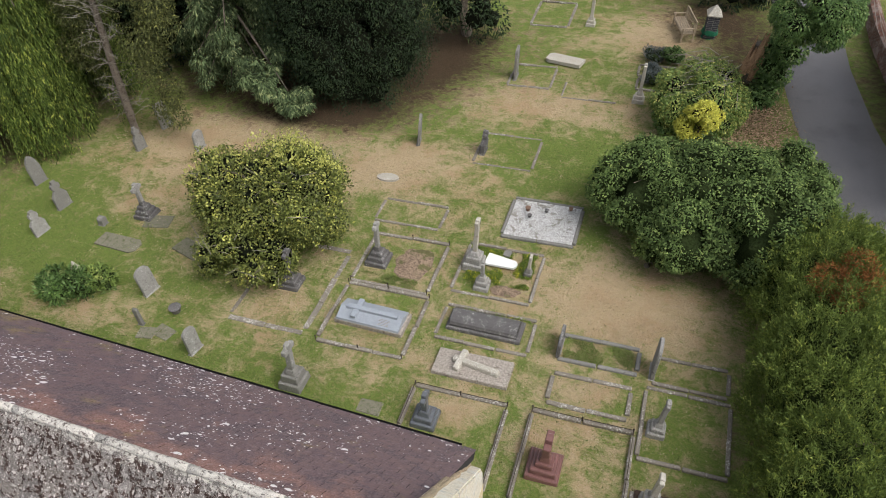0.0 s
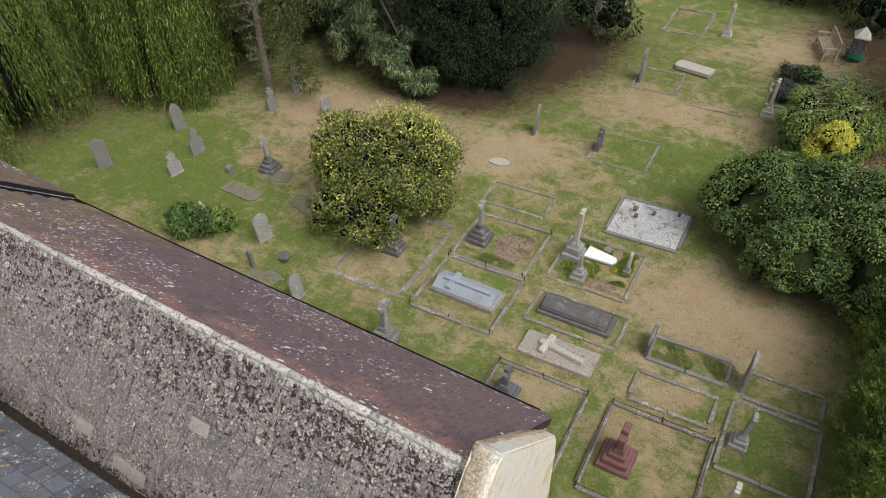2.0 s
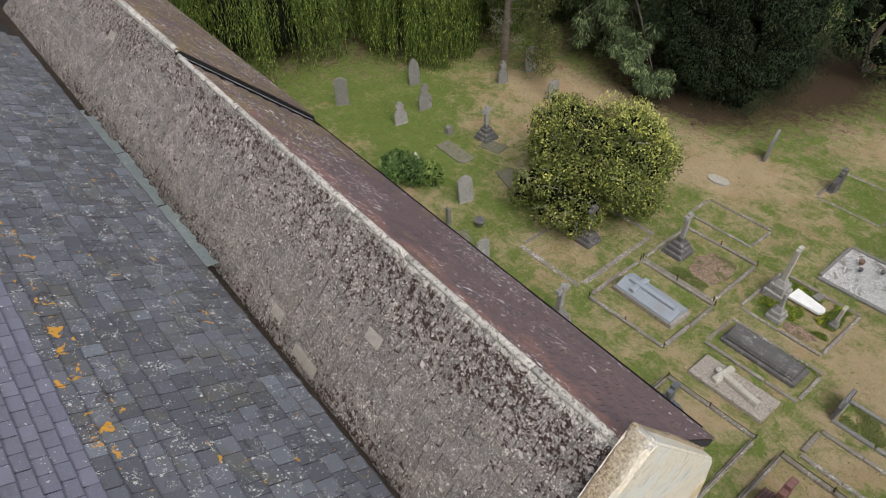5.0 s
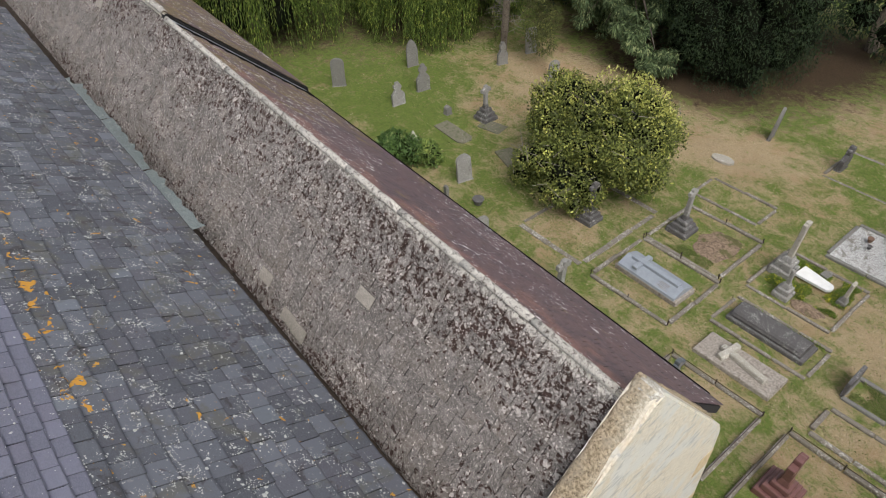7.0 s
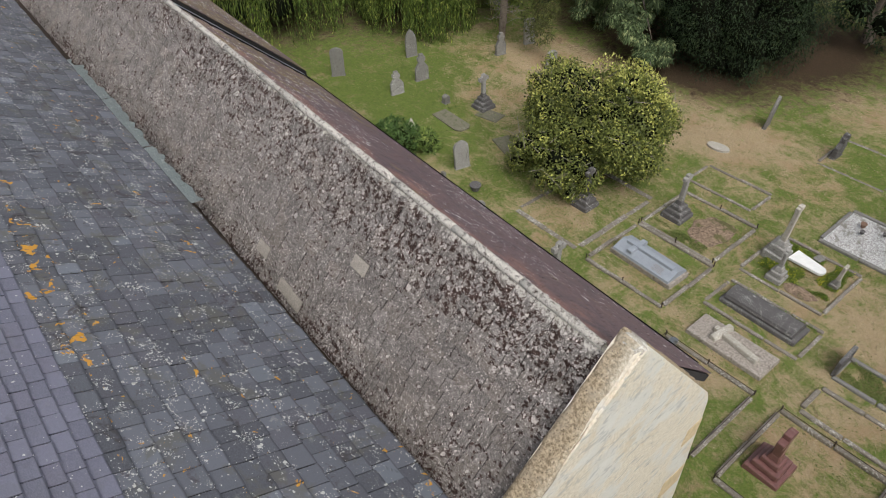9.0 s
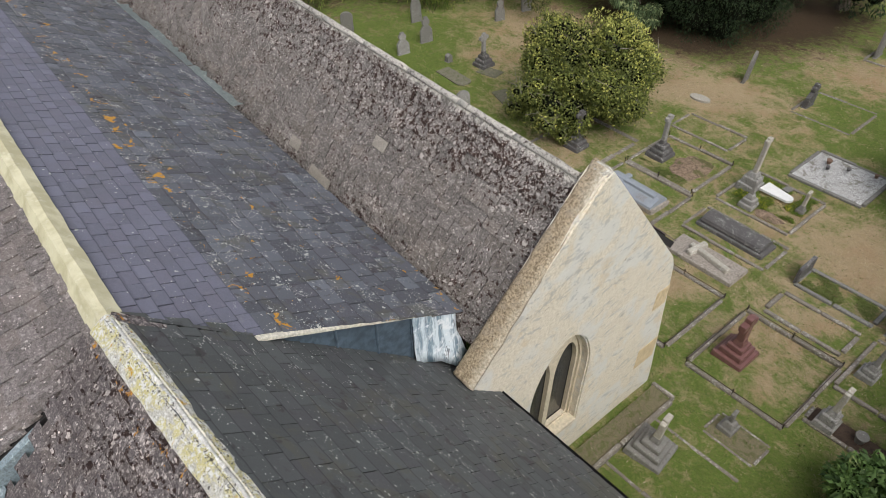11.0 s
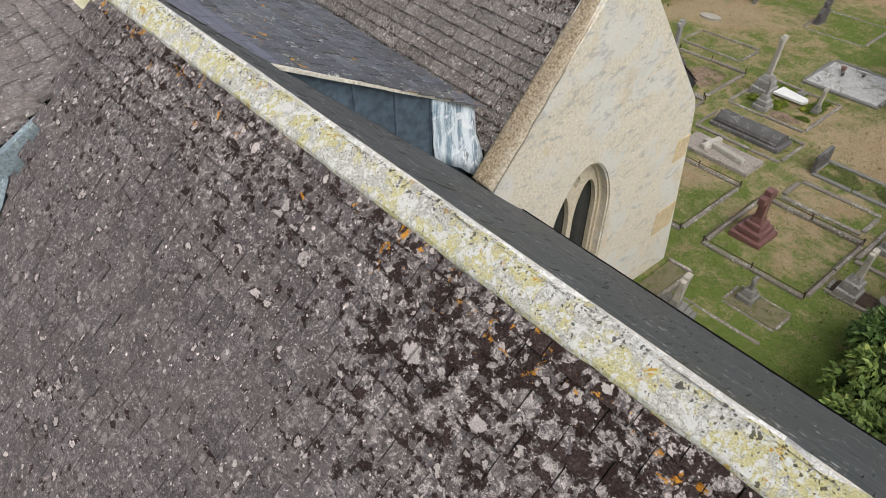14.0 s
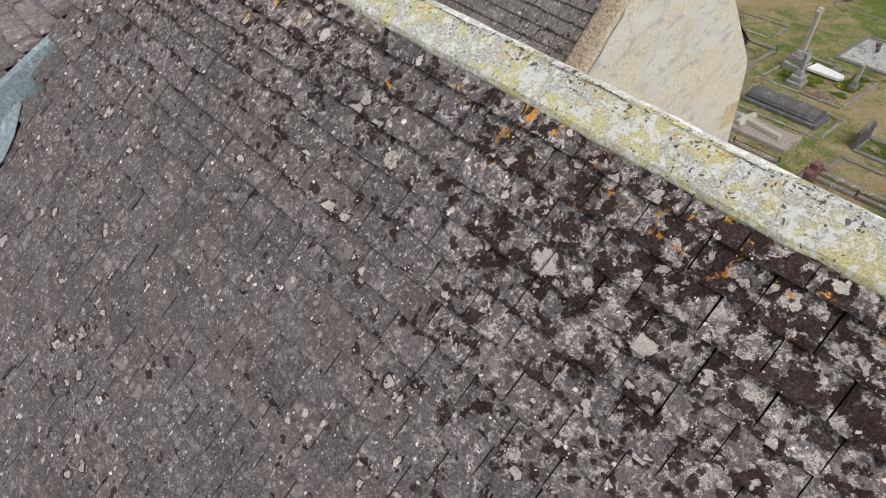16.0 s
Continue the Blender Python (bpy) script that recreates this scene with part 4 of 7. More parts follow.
part("chancel_verge", bm, SLATE_C, church, "slate verge of the chancel roof")
prism_bm = prism(bmesh.new(), [(CR[0], CR[1] - 0.06), (VY, c_far(VY) - 0.06), (VY, b_far(VY) - 0.2), (CR[0], BR[1] - 0.3), (-3.9, BR[1] - BSL * (3.9 + BR[0]) - 0.25), (-3.9, CR[1] - CSL * (3.9 + CR[0]) - 0.06)], [], 0.12, "x", X_C - 0.06)
part("chancel_west_wall", prism_bm, TILE_C, church)
prism_bm = prism(bmesh.new(), [(-3.85, BR[1] - BSL * (3.85 + BR[0]) + 0.03), (-9.0, B_FOOT[1] + 0.03), (-9.0, C_FOOT[1] - 0.3), (-3.85, CR[1] - CSL * (3.85 + CR[0]) - 0.3)], [], 0.08, "x", X_C - 0.15)
part("nave_verge", prism_bm, LEAD_TORN, church, "pale torn lead over the verge above the chancel tiles")
m_slope = Matrix.Rotation(math.atan(BSL), 4, "X")
bm = boxes(((0, -0.28, 0.055), (0.14, 0.40, 0.03)), bevel=0.008, rough=0.004)
part("mortar_strip", bm, MORTAR, church, "cream mortar strip across the tiles").matrix_basis = B_SET @ Matrix.Translation((-5.6, BR[0], BR[1])) @ m_slope

bm = bmesh.new()
rows = []
rf = random.Random(33)
for i in range(22):
    y = -4.28 - 0.14 * i
    wdt = (0.03, 0.11, 0.13, 0.06)[i] if i < 4 else 0.05 + 0.09 * min(1, (i - 3) / 9) + 0.02 * rf.random()
    zz = CR[1] + 0.045 - CSL * (CR[0] - 0.085 - y)
    rows.append([bm.verts.new((X_C - 0.05 + wdt * f + rf.uniform(-0.012, 0.012), y, zz + (0.02 + 0.06 * abs(math.sin(i * 0.45))) * (1 - f) + 0.012 * math.sin(i * 1.7 + 3 * f))) for f in (-0.5, 0.0, 0.35, 0.7, 1.0)])
for a, b in zip(rows, rows[1:]):
    for j in range(4):
        bm.faces.new((a[j], a[j + 1], b[j + 1], b[j]))
bmesh.ops.recalc_face_normals(bm, faces=bm.faces[:])
bmesh.ops.solidify(bm, geom=bm.faces[:], thickness=0.008)
part("torn_flashing", bm, LEAD_TORN, church, "torn pale lead flashing lifting off the tiles", True)

def pale_tile(x, f, w=0.34, l=0.2):
    y = AR[0] + (A_FOOT[0] - AR[0]) * f
    z = AR[1] + (A_FOOT[1] - AR[1]) * f
    ob = part("replacement_tile", boxes(((0, 0, 0.02), (w, l, 0.02)), bevel=0.004), NEW_TILE, church, "pale newer roof tile")
    ob.matrix_basis = A_SET @ Matrix.Translation((x, y, z)) @ pose(0, 0, 0, math.degrees(math.atan(ASL)), 0, 0)


for x, f in ((-5.15, 0.45), (-7.2, 0.79), (-6.35, 0.86), (-6.02, 0.87), (-16.4, 0.25)):
    pale_tile(x, f)

# gable of the far roof
GA, GN, GS = (2.95, 7.16), (5.38, 4.04), (0.74, 4.72)
def arch(y0, y1, z0, spring, apex, n=8):
    """A pointed opening: up one side, over and down the other."""
    mid = (y0 + y1) / 2
    pts = [(y0, z0), (y0, spring)]
    for i in range(1, n):
        f = i / n
        pts.append((y0 + (mid - y0) * (1 - math.cos(f * math.pi / 2)) ** 0.85, spring + (apex - spring) * math.sin(f * math.pi / 2)))
    pts.append((mid, apex))
    right = [(y1 - (p[0] - y0), p[1]) for p in pts[:-1]][::-1]
    return pts + right


WIN = arch(2.06, 3.44, 0.9, 2.70, 3.92)
bm = bmesh.new()
prism(bm, [(0.45, -1.5), (6.12, -1.5), (5.97, 0.3), (5.70, 2.2), (5.56, 3.24), (5.47, 3.8), GN, (3.05, 7.10), GA, (2.84, 7.10), GS, (0.55, 4.0)], [WIN], 0.33, "x", X_GABLE - 0.33)
bmesh.ops.bevel(bm, geom=[e for e in bm.edges if abs(e.verts[0].co.x - X_GABLE) < 1e-4 and abs(e.verts[1].co.x - X_GABLE) < 1e-4 and e.calc_face_angle(0) > 1.0], offset=0.03, segments=2, affect="EDGES")
gable = part("gable_wall", bm, LIME, church, "cream limewashed gable wall with weathered stones")
win = part("window", prism(bmesh.new(), arch(2.04, 3.46, 0.88, 2.71, 3.95), [arch(2.11, 3.39, 0.96, 2.69, 3.85)], 0.10, "x", X_GABLE - 0.26), DRESSED, church, "two-light pointed window with buff stone tracery")
part("tracery", prism(bmesh.new(), arch(2.10, 3.40, 0.95, 2.69, 3.86), [arch(2.16, 2.69, 1.02, 2.66, 3.36), arch(2.81, 3.34, 1.02, 2.66, 3.36), [(2.75, 3.34), (2.84, 3.48), (2.75, 3.66), (2.66, 3.48)]], 0.09, "x", X_GABLE - 0.29), DRESSED, win)
part("glazing", boxes(((X_GABLE - 0.31, 2.75, 0.9), (0.02, 1.3, 3.0)), bevel=0), GLASS, win, "dark leaded glass")
part("sill", boxes(((X_GABLE - 0.14, 2.75, 0.84), (0.3, 1.4, 0.1)), bevel=0.02), DRESSED, win)

# pieces of the gable
def along(a, b, f):
    return (a[0] + (b[0] - a[0]) * f, a[1] + (b[1] - a[1]) * f)


for p, q, wide_top, wide_low in ((GA, (0.60, 4.57), 0.27, 0.40), (GA, (5.40, 4.02), 0.12, 0.16)):
    mid, ln = along(p, q, 0.5), math.dist(p, q)
    ang = math.degrees(math.atan2(q[1] - p[1], q[0] - p[0]))
    bm = bmesh.new()
    made = bmesh.ops.create_grid(bm, x_segments=10, y_segments=64, size=0.5)["verts"]
    for v in made:
        lump = noise.noise((v.co.x * 4, v.co.y * ln * 5, p[0] + q[0])) + 0.6 * noise.noise((v.co.x * 9, v.co.y * ln * 14, q[0]))
        v.co.z = 0.03 - 0.035 * abs(v.co.x * 2) ** 6 + 0.014 * lump
        down = v.co.y + 0.5 if q[0] > p[0] else 0.5 - v.co.y
        v.co.x = (v.co.x + 0.5) * (wide_top + (wide_low - wide_top) * down) + 0.03 * noise.noise((v.co.y * ln * 3, 2.0, q[0])) * (v.co.x > 0.3)
    ext = bmesh.ops.extrude_face_region(bm, geom=bm.faces[:])["geom"]
    for v in ext:
        if isinstance(v, bmesh.types.BMVert):
            v.co.z = -0.05
    bmesh.ops.recalc_face_normals(bm, faces=bm.faces[:])
    flip = 180 if q[0] < p[0] else 0
    m = Matrix.Translation((X_GABLE - 0.335, mid[0], mid[1] + 0.035)) @ pose(0, 0, 0, ang + flip, 0, 0) @ Matrix.Diagonal((1, ln * 0.99, 1, 1))
    bmesh.ops.transform(bm, matrix=m, verts=bm.verts[:])
    part("coping", bm, COPING, gable, "rough pebbly coping of the gable", True)
bm = bmesh.new()
add_box(bm, (X_GABLE - 0.165, GA[0], GA[1] - 0.22), (0.335, 0.36, 0.26), 0, (0.85, 0.36), 0.06)
part("apex_stone", bm, PALE_STONE, gable, "pale weathered apex stone", True)
for y, z, w, h in ((5.36, 2.75, 0.38, 0.5), (5.46, 0.95, 0.6, 0.62)):
    part("quoin", boxes(((X_GABLE - 0.004, y, z), (0.03, w, h)), bevel=0.012), QUOIN, gable, "ochre corner stone")

# ---- graves ----
def kerb(x0, x1, y0, y1, h=0.12, w=0.13, material=None, posts=False, rails=False, sides="NESW", fill=None, label="weathered stone kerb round a grave plot", seg=0.95):
    """A rectangular grave kerb of separate stones."""
    cx, cy = (x0 + x1) / 2, (y0 + y1) / 2
    h *= 0.62
    w *= 0.82
    ob = thing("grave_kerb", label, "grave kerb", lying(cx, cy, 0, -0.03), "grave kerbs")
    a, b = (x1 - x0) / 2, (y1 - y0) / 2
    runs = {"N": ((-a, b), (a, b)), "S": ((-a, -b), (a, -b)), "W": ((-a, -b + w), (-a, b - w)), "E": ((a, -b + w), (a, b - w))}
    for side in sides:
        p, q = Vector(runs[side][0]), Vector(runs[side][1])
        n = max(1, round((q - p).length / seg))
        for i in range(n):
            c = p.lerp(q, (i + 0.5) / n)
            ln = (q - p).length / n - 0.012
            s = (ln, w, h + 0.03) if side in "NS" else (w, ln, h + 0.03)
            part("kerb_stone", boxes(((c.x + random.uniform(-0.012, 0.012), c.y + random.uniform(-0.012, 0.012), random.uniform(-0.025, 0.01)), s, random.uniform(-0.8, 0.8)), bevel=0.018, rough=0.006), material or KERB, ob)
    if posts:
        for sx, sy in ((-a, -b), (a, -b), (a, b), (-a, b), (0, -b), (0, b)):
            bm = add_tube(bmesh.new(), [(sx, sy, h - 0.02), (sx, sy, h + 0.10), (sx, sy, h + 0.125), (sx, sy, h + 0.15)], [0.016, 0.014, 0.024, 0.006], 6)
            part("post", bm, IRON, ob, "rusty iron post")
    if rails:
        for p, q in (((-a, -b), (a, -b)), ((a, -b), (a, b)), ((a, b), (-a, b)), ((-a, b), (-a, -b))):
            part("rail", add_tube(bmesh.new(), [(p[0], p[1], h + 0.085), ((p[0] + q[0]) / 2, (p[1] + q[1]) / 2, h + 0.075), (q[0], q[1], h + 0.085)], [0.009] * 3, 5), IRON, ob, "thin rusty iron rail")
    if fill:
        bm = bmesh.new()
        made = bmesh.ops.create_grid(bm, x_segments=14, y_segments=14, size=1)["verts"]
        for v in made:
            v.co = Vector((v.co.x * (a - w * 0.5), v.co.y * (b - w * 0.5), 0.03 + h * 0.55 + 0.02 * noise.noise((v.co.x * 3, v.co.y * 3, cx))))
        part("grave_fill", bm, fill[0], ob, fill[1], True)
    return ob


kerb(-6.80, -4.38, 10.02, 12.20, posts=True)
kerb(-6.80, -4.50, 12.32, 14.40, h=0.10, posts=True)
kerb(-7.14, -5.04, 14.97, 16.05, h=0.07, w=0.11)
kerb(-9.50, -7.25, 10.12, 13.40, h=0.05, w=0.2, sides="NESW", label="broad flush kerb of a grassed family plot")
kerb(-3.92, -1.70, 12.65, 14.66, h=0.09, w=0.11)
kerb(-3.82, -1.37, 10.95, 12.13, h=0.08, w=0.12)
kerb(-3.76, -1.45, 7.0, 9.36, h=0.12, posts=True, rails=True)
kerb(-0.86, 1.46, 7.0, 9.42, h=0.14, w=0.13, posts=True, rails=True, label="railed stone kerb round the red cross plot")
kerb(-0.60, 1.33, 11.08, 11.88, h=0.12, w=0.14, material=GREY_STONE)
kerb(-0.60, 1.27, 9.73, 10.63, h=0.11, w=0.14)
kerb(1.70, 3.43, 10.93, 11.76, h=0.10, w=0.12)
kerb(1.60, 3.50, 8.80, 10.78, h=0.10, w=0.12)
kerb(1.60, 3.45, 7.55, 8.10, h=0.10, w=0.12, sides="ESW", fill=(EARTH, "dark bare earth"), label="stone kerb round dark bare soil")
kerb(-3.14, -0.98, 15.20, 17.02, h=0.13, w=0.13, fill=(GRAVEL, "white marble chippings with dark stains"), label="stone kerb filled with white chippings", material=GREY_STONE)
kerb(-5.02, -3.0, 18.55, 20.40, h=0.06, w=0.12)
kerb(-5.15, -3.5, 23.80, 25.50, h=0.08, w=0.12)
kerb(-2.95, -0.9, 23.35, 24.6, h=0.05, w=0.11, sides="SW")
kerb(-5.45, -3.8, 29.05, 31.5, h=0.1, w=0.14)
kerb(-0.40, 1.0, 25.55, 26.4, h=0.1, w=0.12)
kerb(-0.35, 1.05, 24.5, 25.35, h=0.1, w=0.12)
kerb(0.42, 1.55, 5.80, 6.45, h=0.05, w=0.08, fill=(BED, "brown earth with moss"))
kerb(-0.62, 1.55, 3.75, 5.3, h=0.04, w=0.1, sides="ESN")
kerb(-0.98, -0.42, 3.3, 5.95, h=0.22, w=0.12, sides="NES", label="low stone bed edging against the gable wall", fill=(BED, "mossy earth with dry bark and twigs"))


def cross(x, y, h, base, material, label, rz=0.0, lean=(0, 0), steps=3, arm=0.42, thick=0.12, celtic=False, base_mat=None, base_h=0.13):
    """A stone cross on a stepped base; its arms run across the grave."""
    ob = thing("stone_cross", label, "grave cross", upright(x, y, rz, lean), "grave crosses")
    z = 0.0
    base, base_h, thick = base * 0.84, base_h * 1.12, thick * 1.08
    for i in range(steps):
        s = base * (1 - 0.24 * i)
        part("base_step", boxes(((0, 0, z), (s, s, base_h + (0.04 if i == 0 else 0)), 0, (0.95, 0.95)), bevel=0.02, rough=0.006), base_mat or material, ob)
        z += base_h + (0.04 if i == 0 else 0)
    s = base * (1 - 0.24 * steps) if steps else base
    s = max(s, thick * 1.5)
    part("plinth", boxes(((0, 0, z - 0.005), (s, s, 0.16), 0, (0.7, 0.7)), bevel=0.02), base_mat or material, ob)
    z += 0.15
    top = max(h, z + 0.35)
    za = top - arm * 0.62
    bm = boxes(((0, 0, z - 0.01), (thick, thick * 1.15, top - z), 0, (0.86, 0.9)), bevel=0.015, rough=0.003)
    add_box(bm, (0, 0, za), (thick * 0.85, arm, thick * 1.0), 0, (1, 1), 0.015)
    if celtic:
        ring = []
        for i in range(16):
            a = 2 * math.pi * i / 16
            ring.append((0, arm * 0.33 * math.cos(a), za + thick * 0.5 + arm * 0.33 * math.sin(a)))
        add_tube(bm, ring + ring[:2], [thick * 0.28] * 18, 6)
    part("cross_shaft", bm, material, ob)
    return ob


cross(-6.32, 13.28, 1.55, 0.80, OLD_STONE, "weathered stone cross on a dark three-stepped base", 0, (0, 0), 3, 0.34, base_mat=DARK_STONE)
cross(-3.58, 13.80, 1.85, 0.70, PALE_STONE, "tall pale stone cross on a stained stepped base", 0, (0, 2), 2, 0.3, base_mat=OLD_STONE, base_h=0.2)
cross(-3.12, 13.02, 1.05, 0.52, OLD_STONE, "small grey stone cross on a block base", 0, (0, 0), 2, 0.24, 0.09)
cross(-2.00, 13.78, 0.85, 0.28, PALE_STONE, "small pale cross on a square foot", 0, (0, 3), 1, 0.2, 0.09, base_mat=GREY_STONE)
cross(-0.30, 8.02, 1.35, 0.92, RED_GRANITE, "polished red granite cross on three steps", 0, (0, 0), 3, 0.52, 0.17)
cross(-3.22, 8.50, 1.10, 0.72, BLACK_GRANITE, "polished black granite cross on a stepped base", 0, (0, 0), 2, 0.40, 0.13)
cross(-6.72, 8.62, 1.55, 0.72, OLD_STONE, "grey celtic cross on a heavy block base", 0, (-2, 0), 2, 0.44, 0.14, True, GREY_STONE, 0.2)
cross(-14.45, 13.35, 1.35, 0.75, OLD_STONE, "grey stone cross on a stepped dark base", 0, (0, -3), 3, 0.42, 0.12, True, DARK_STONE)
cross(1.92, 9.62, 1.25, 0.50, OLD_STONE, "leaning grey cross on a lichened block", 0, (0, 3), 2, 0.26, 0.11)
cross(1.96, 7.74, 1.35, 0.52, PALE_STONE, "pale stone cross on a rough grey block", 0, (0, 2), 2, 0.28, 0.12, base_mat=OLD_STONE, base_h=0.2)
cross(0.0, 4.62, 1.32, 0.98, PALE_STONE, "pale grey cross on a wide three-stepped base", 8, (0, 4), 3, 0.34, 0.13, base_mat=GREY_STONE)
cross(0.72, 6.2, 0.62, 0.42, GREY_STONE, "little stone cross on a square base", 0, (0, 0), 1, 0.2, 0.08)
cross(-0.15, 23.7, 1.6, 0.52, PALE_STONE, "white stone cross on a stepped foot", 0, (0, 0), 2, 0.3, 0.12)
cross(-2.87, 29.5, 1.5, 0.5, PALE_STONE, "pale stone cross on a block base", 0, (0, 0), 2, 0.34, 0.13)
cross(-8.38, 11.75, 1.4, 0.72, DARK_STONE, "dark stone cross half hidden by the bush", 0, (0, 0), 3, 0.36, 0.12)


def headstone(x, y, h, w, t, material, label, rz=0.0, lean=(0, 0), top="round"):
    """An upright grave slab, broad across y."""
    ob = thing("headstone", label, "headstone", upright(x, y, rz, lean, 0.08), "headstones")
    h, w = (h * 0.98, w * 0.76) if x < -9 else (h, w)
    a = w / 2
    if top == "round":
        pts = [(-a, 0), (a, 0), (a, h - a * 0.8)] + [(a * math.cos(t_), h - a * 0.8 + a * 0.8 * math.sin(t_)) for t_ in [math.pi * i / 10 for i in range(1, 10)]] + [(-a, h - a * 0.8)]
    elif top == "gothic":
        pts = [(-a, 0), (a, 0), (a, h * 0.62), (a * 0.8, h * 0.8), (a * 0.45, h * 0.93), (0, h), (-a * 0.45, h * 0.93), (-a * 0.8, h * 0.8), (-a, h * 0.62)]
    elif top == "cross":
        pts = [(-a, 0), (a, 0), (a, h * 0.5), (a * 0.55, h * 0.66), (a * 0.36, h * 0.70), (a * 0.6, h * 0.76), (a * 0.6, h * 0.88), (a * 0.34, h * 0.9), (a * 0.3, h), (-a * 0.3, h), (-a * 0.34, h * 0.9), (-a * 0.6, h * 0.88), (-a * 0.6, h * 0.76), (-a * 0.36, h * 0.70), (-a * 0.55, h * 0.66), (-a, h * 0.5)]
    else:
        pts = [(-a, 0), (a, 0), (a, h * 0.93), (a * 0.8, h), (-a * 0.8, h), (-a, h * 0.93)]
    bm = prism(bmesh.new(), pts, [], t, "x", -t / 2)
    bmesh.ops.dissolve_limit(bm, angle_limit=0.02, verts=bm.verts[:], edges=bm.edges[:])
    bmesh.ops.bevel(bm, geom=[e for e in bm.edges if e.is_manifold and e.calc_face_angle(0) > 1.0], offset=0.012, segments=1, affect="EDGES")
    part("slab", bm, material, ob)
    part("footing", boxes(((0, 0, 0), (t + 0.08, w + 0.05, 0.10)), bevel=0.02, rough=0.008), material, ob)
    return ob


headstone(-7.2, 19.3, 1.3, 0.52, 0.10, GREY_STONE, "tall narrow grey headstone", 14, (0, 4), "gothic")
headstone(-4.98, 24.5, 1.35, 0.6, 0.10, GREY_STONE, "tall grey headstone on the dry lawn", 4, (0, 0), "flat")
headstone(-4.85, 19.3, 0.95, 0.5, 0.16, DARK_STONE, "rugged dark carved headstone", 0, (0, 4), "cross")
headstone(-0.62, 11.45, 0.62, 0.74, 0.09, DARK_STONE, "low dark headstone at a grassed plot", 0, (0, 0), "flat")
headstone(1.68, 11.3, 1.25, 0.55, 0.09, OLD_STONE, "thin weathered headstone at a kerbed plot", 0, (0, 0), "round")
headstone(-19.96, 10.95, 1.25, 0.66, 0.11, GREY_STONE, "grey round-topped headstone near the willow", -35, (0, 0), "round")
headstone(-19.27, 13.95, 1.2, 0.62, 0.10, GREY_STONE, "grey headstone under willow branches", -12, (0, -6), "gothic")
headstone(-17.5, 13.05, 1.15, 0.7, 0.11, GREY_STONE, "grey shouldered headstone with a cross top", -10, (0, -4), "cross")
headstone(-17.3, 11.75, 0.95, 0.66, 0.13, OLD_STONE, "worn leaning grey headstone in grass", -12, (0, -8), "cross")
headstone(-12.2, 10.4, 1.0, 0.66, 0.10, OLD_STONE, "dark-stained round-topped leaning headstone", -12, (0, -10), "round")
headstone(-9.74, 8.85, 0.95, 0.55, 0.09, OLD_STONE, "dark oval-topped headstone near the church", -10, (0, -4), "round")
headstone(-17.0, 16.6, 1.0, 0.55, 0.14, GREY_STONE, "grey headstone at the foot of a trunk", -14, (0, -4), "cross")
headstone(-16.9, 18.1, 1.1, 0.62, 0.12, OLD_STONE, "weathered headstone in the tree shade", -20, (0, -10), "flat")
headstone(-14.85, 17.15, 0.85, 0.6, 0.10, OLD_STONE, "rounded headstone on dry ground", -10, (0, 0), "round")
headstone(-11.72, 9.25, 0.72, 0.14, 0.14, GREY_STONE, "slim square stone post", 0, (0, -3), "flat")
headstone(-15.6, 12.6, 0.4, 0.3, 0.2, GREY_STONE, "small stump of a broken headstone", 0, (0, 0), "round")


def slab(x, y, lx, ly, h, material, label, rz=0.0, pts=None, name="grave_slab", lift=0.0):
    ob = thing(name, label, "grave slab", lying(x, y, rz, -0.02 + lift), "grave slabs")
    if pts:
        bm = prism(bmesh.new(), pts, [], h, "z", 0)
    else:
        bm = boxes(((0, 0, 0), (lx, ly, h), 0, (0.985, 0.97)), bevel=0.015, rough=0.006)
    part("slab", bm, material, ob)
    return ob


# blue-grey ledger with a raised cross
led = thing("cross_ledger", "blue-grey granite ledger with a raised cross, polished", "grave slab", lying(-5.60, 11.08, -2))
part("foot_course", boxes(((0, 0, -0.02), (1.95, 0.78, 0.16)), bevel=0.015), CEMENT, led)
bm = prism(bmesh.new(), [(-0.38, 0.13), (0.38, 0.13), (0.36, 0.2), (0, 0.34), (-0.36, 0.2)], [], 1.8, "x", -0.9)
part("coped_slab", bm, BLUE_GRANITE, led)
part("raised_cross", boxes(((0.02, 0, 0.285), (1.5, 0.17, 0.10), 0, (0.99, 0.85)), ((-0.42, 0, 0.275), (0.17, 0.66, 0.085), 0, (0.85, 0.98)), bevel=0.01), BLUE_GRANITE, led)
for i in range(5):
    part("inscription_line", boxes(((0.45 - 0.02 * (i % 2), -0.30 + 0.035 * i, 0.224 + 0.0165 * i), (0.34 - 0.05 * (i % 3), 0.010, 0.006)), bevel=0), CEMENT, led)

# coped dark stone
cop = thing("coped_tomb", "long dark lichen-spotted coped tomb stone", "tomb", lying(-2.62, 11.62, -1))
part("tomb_base", boxes(((0, 0, -0.03), (2.0, 0.72, 0.13)), bevel=0.02, rough=0.006), DARK_STONE, cop)
prof = [(-0.29, 0.09), (0.29, 0.09), (0.29, 0.17)] + [(0.275 * math.cos(a), 0.185 + 0.13 * math.sin(a)) for a in [math.pi * i / 8 for i in range(0, 9)]] + [(-0.29, 0.17)]
part("tomb_body", prism(bmesh.new(), prof, [], 1.8, "x", -0.9), DARK_STONE, cop)

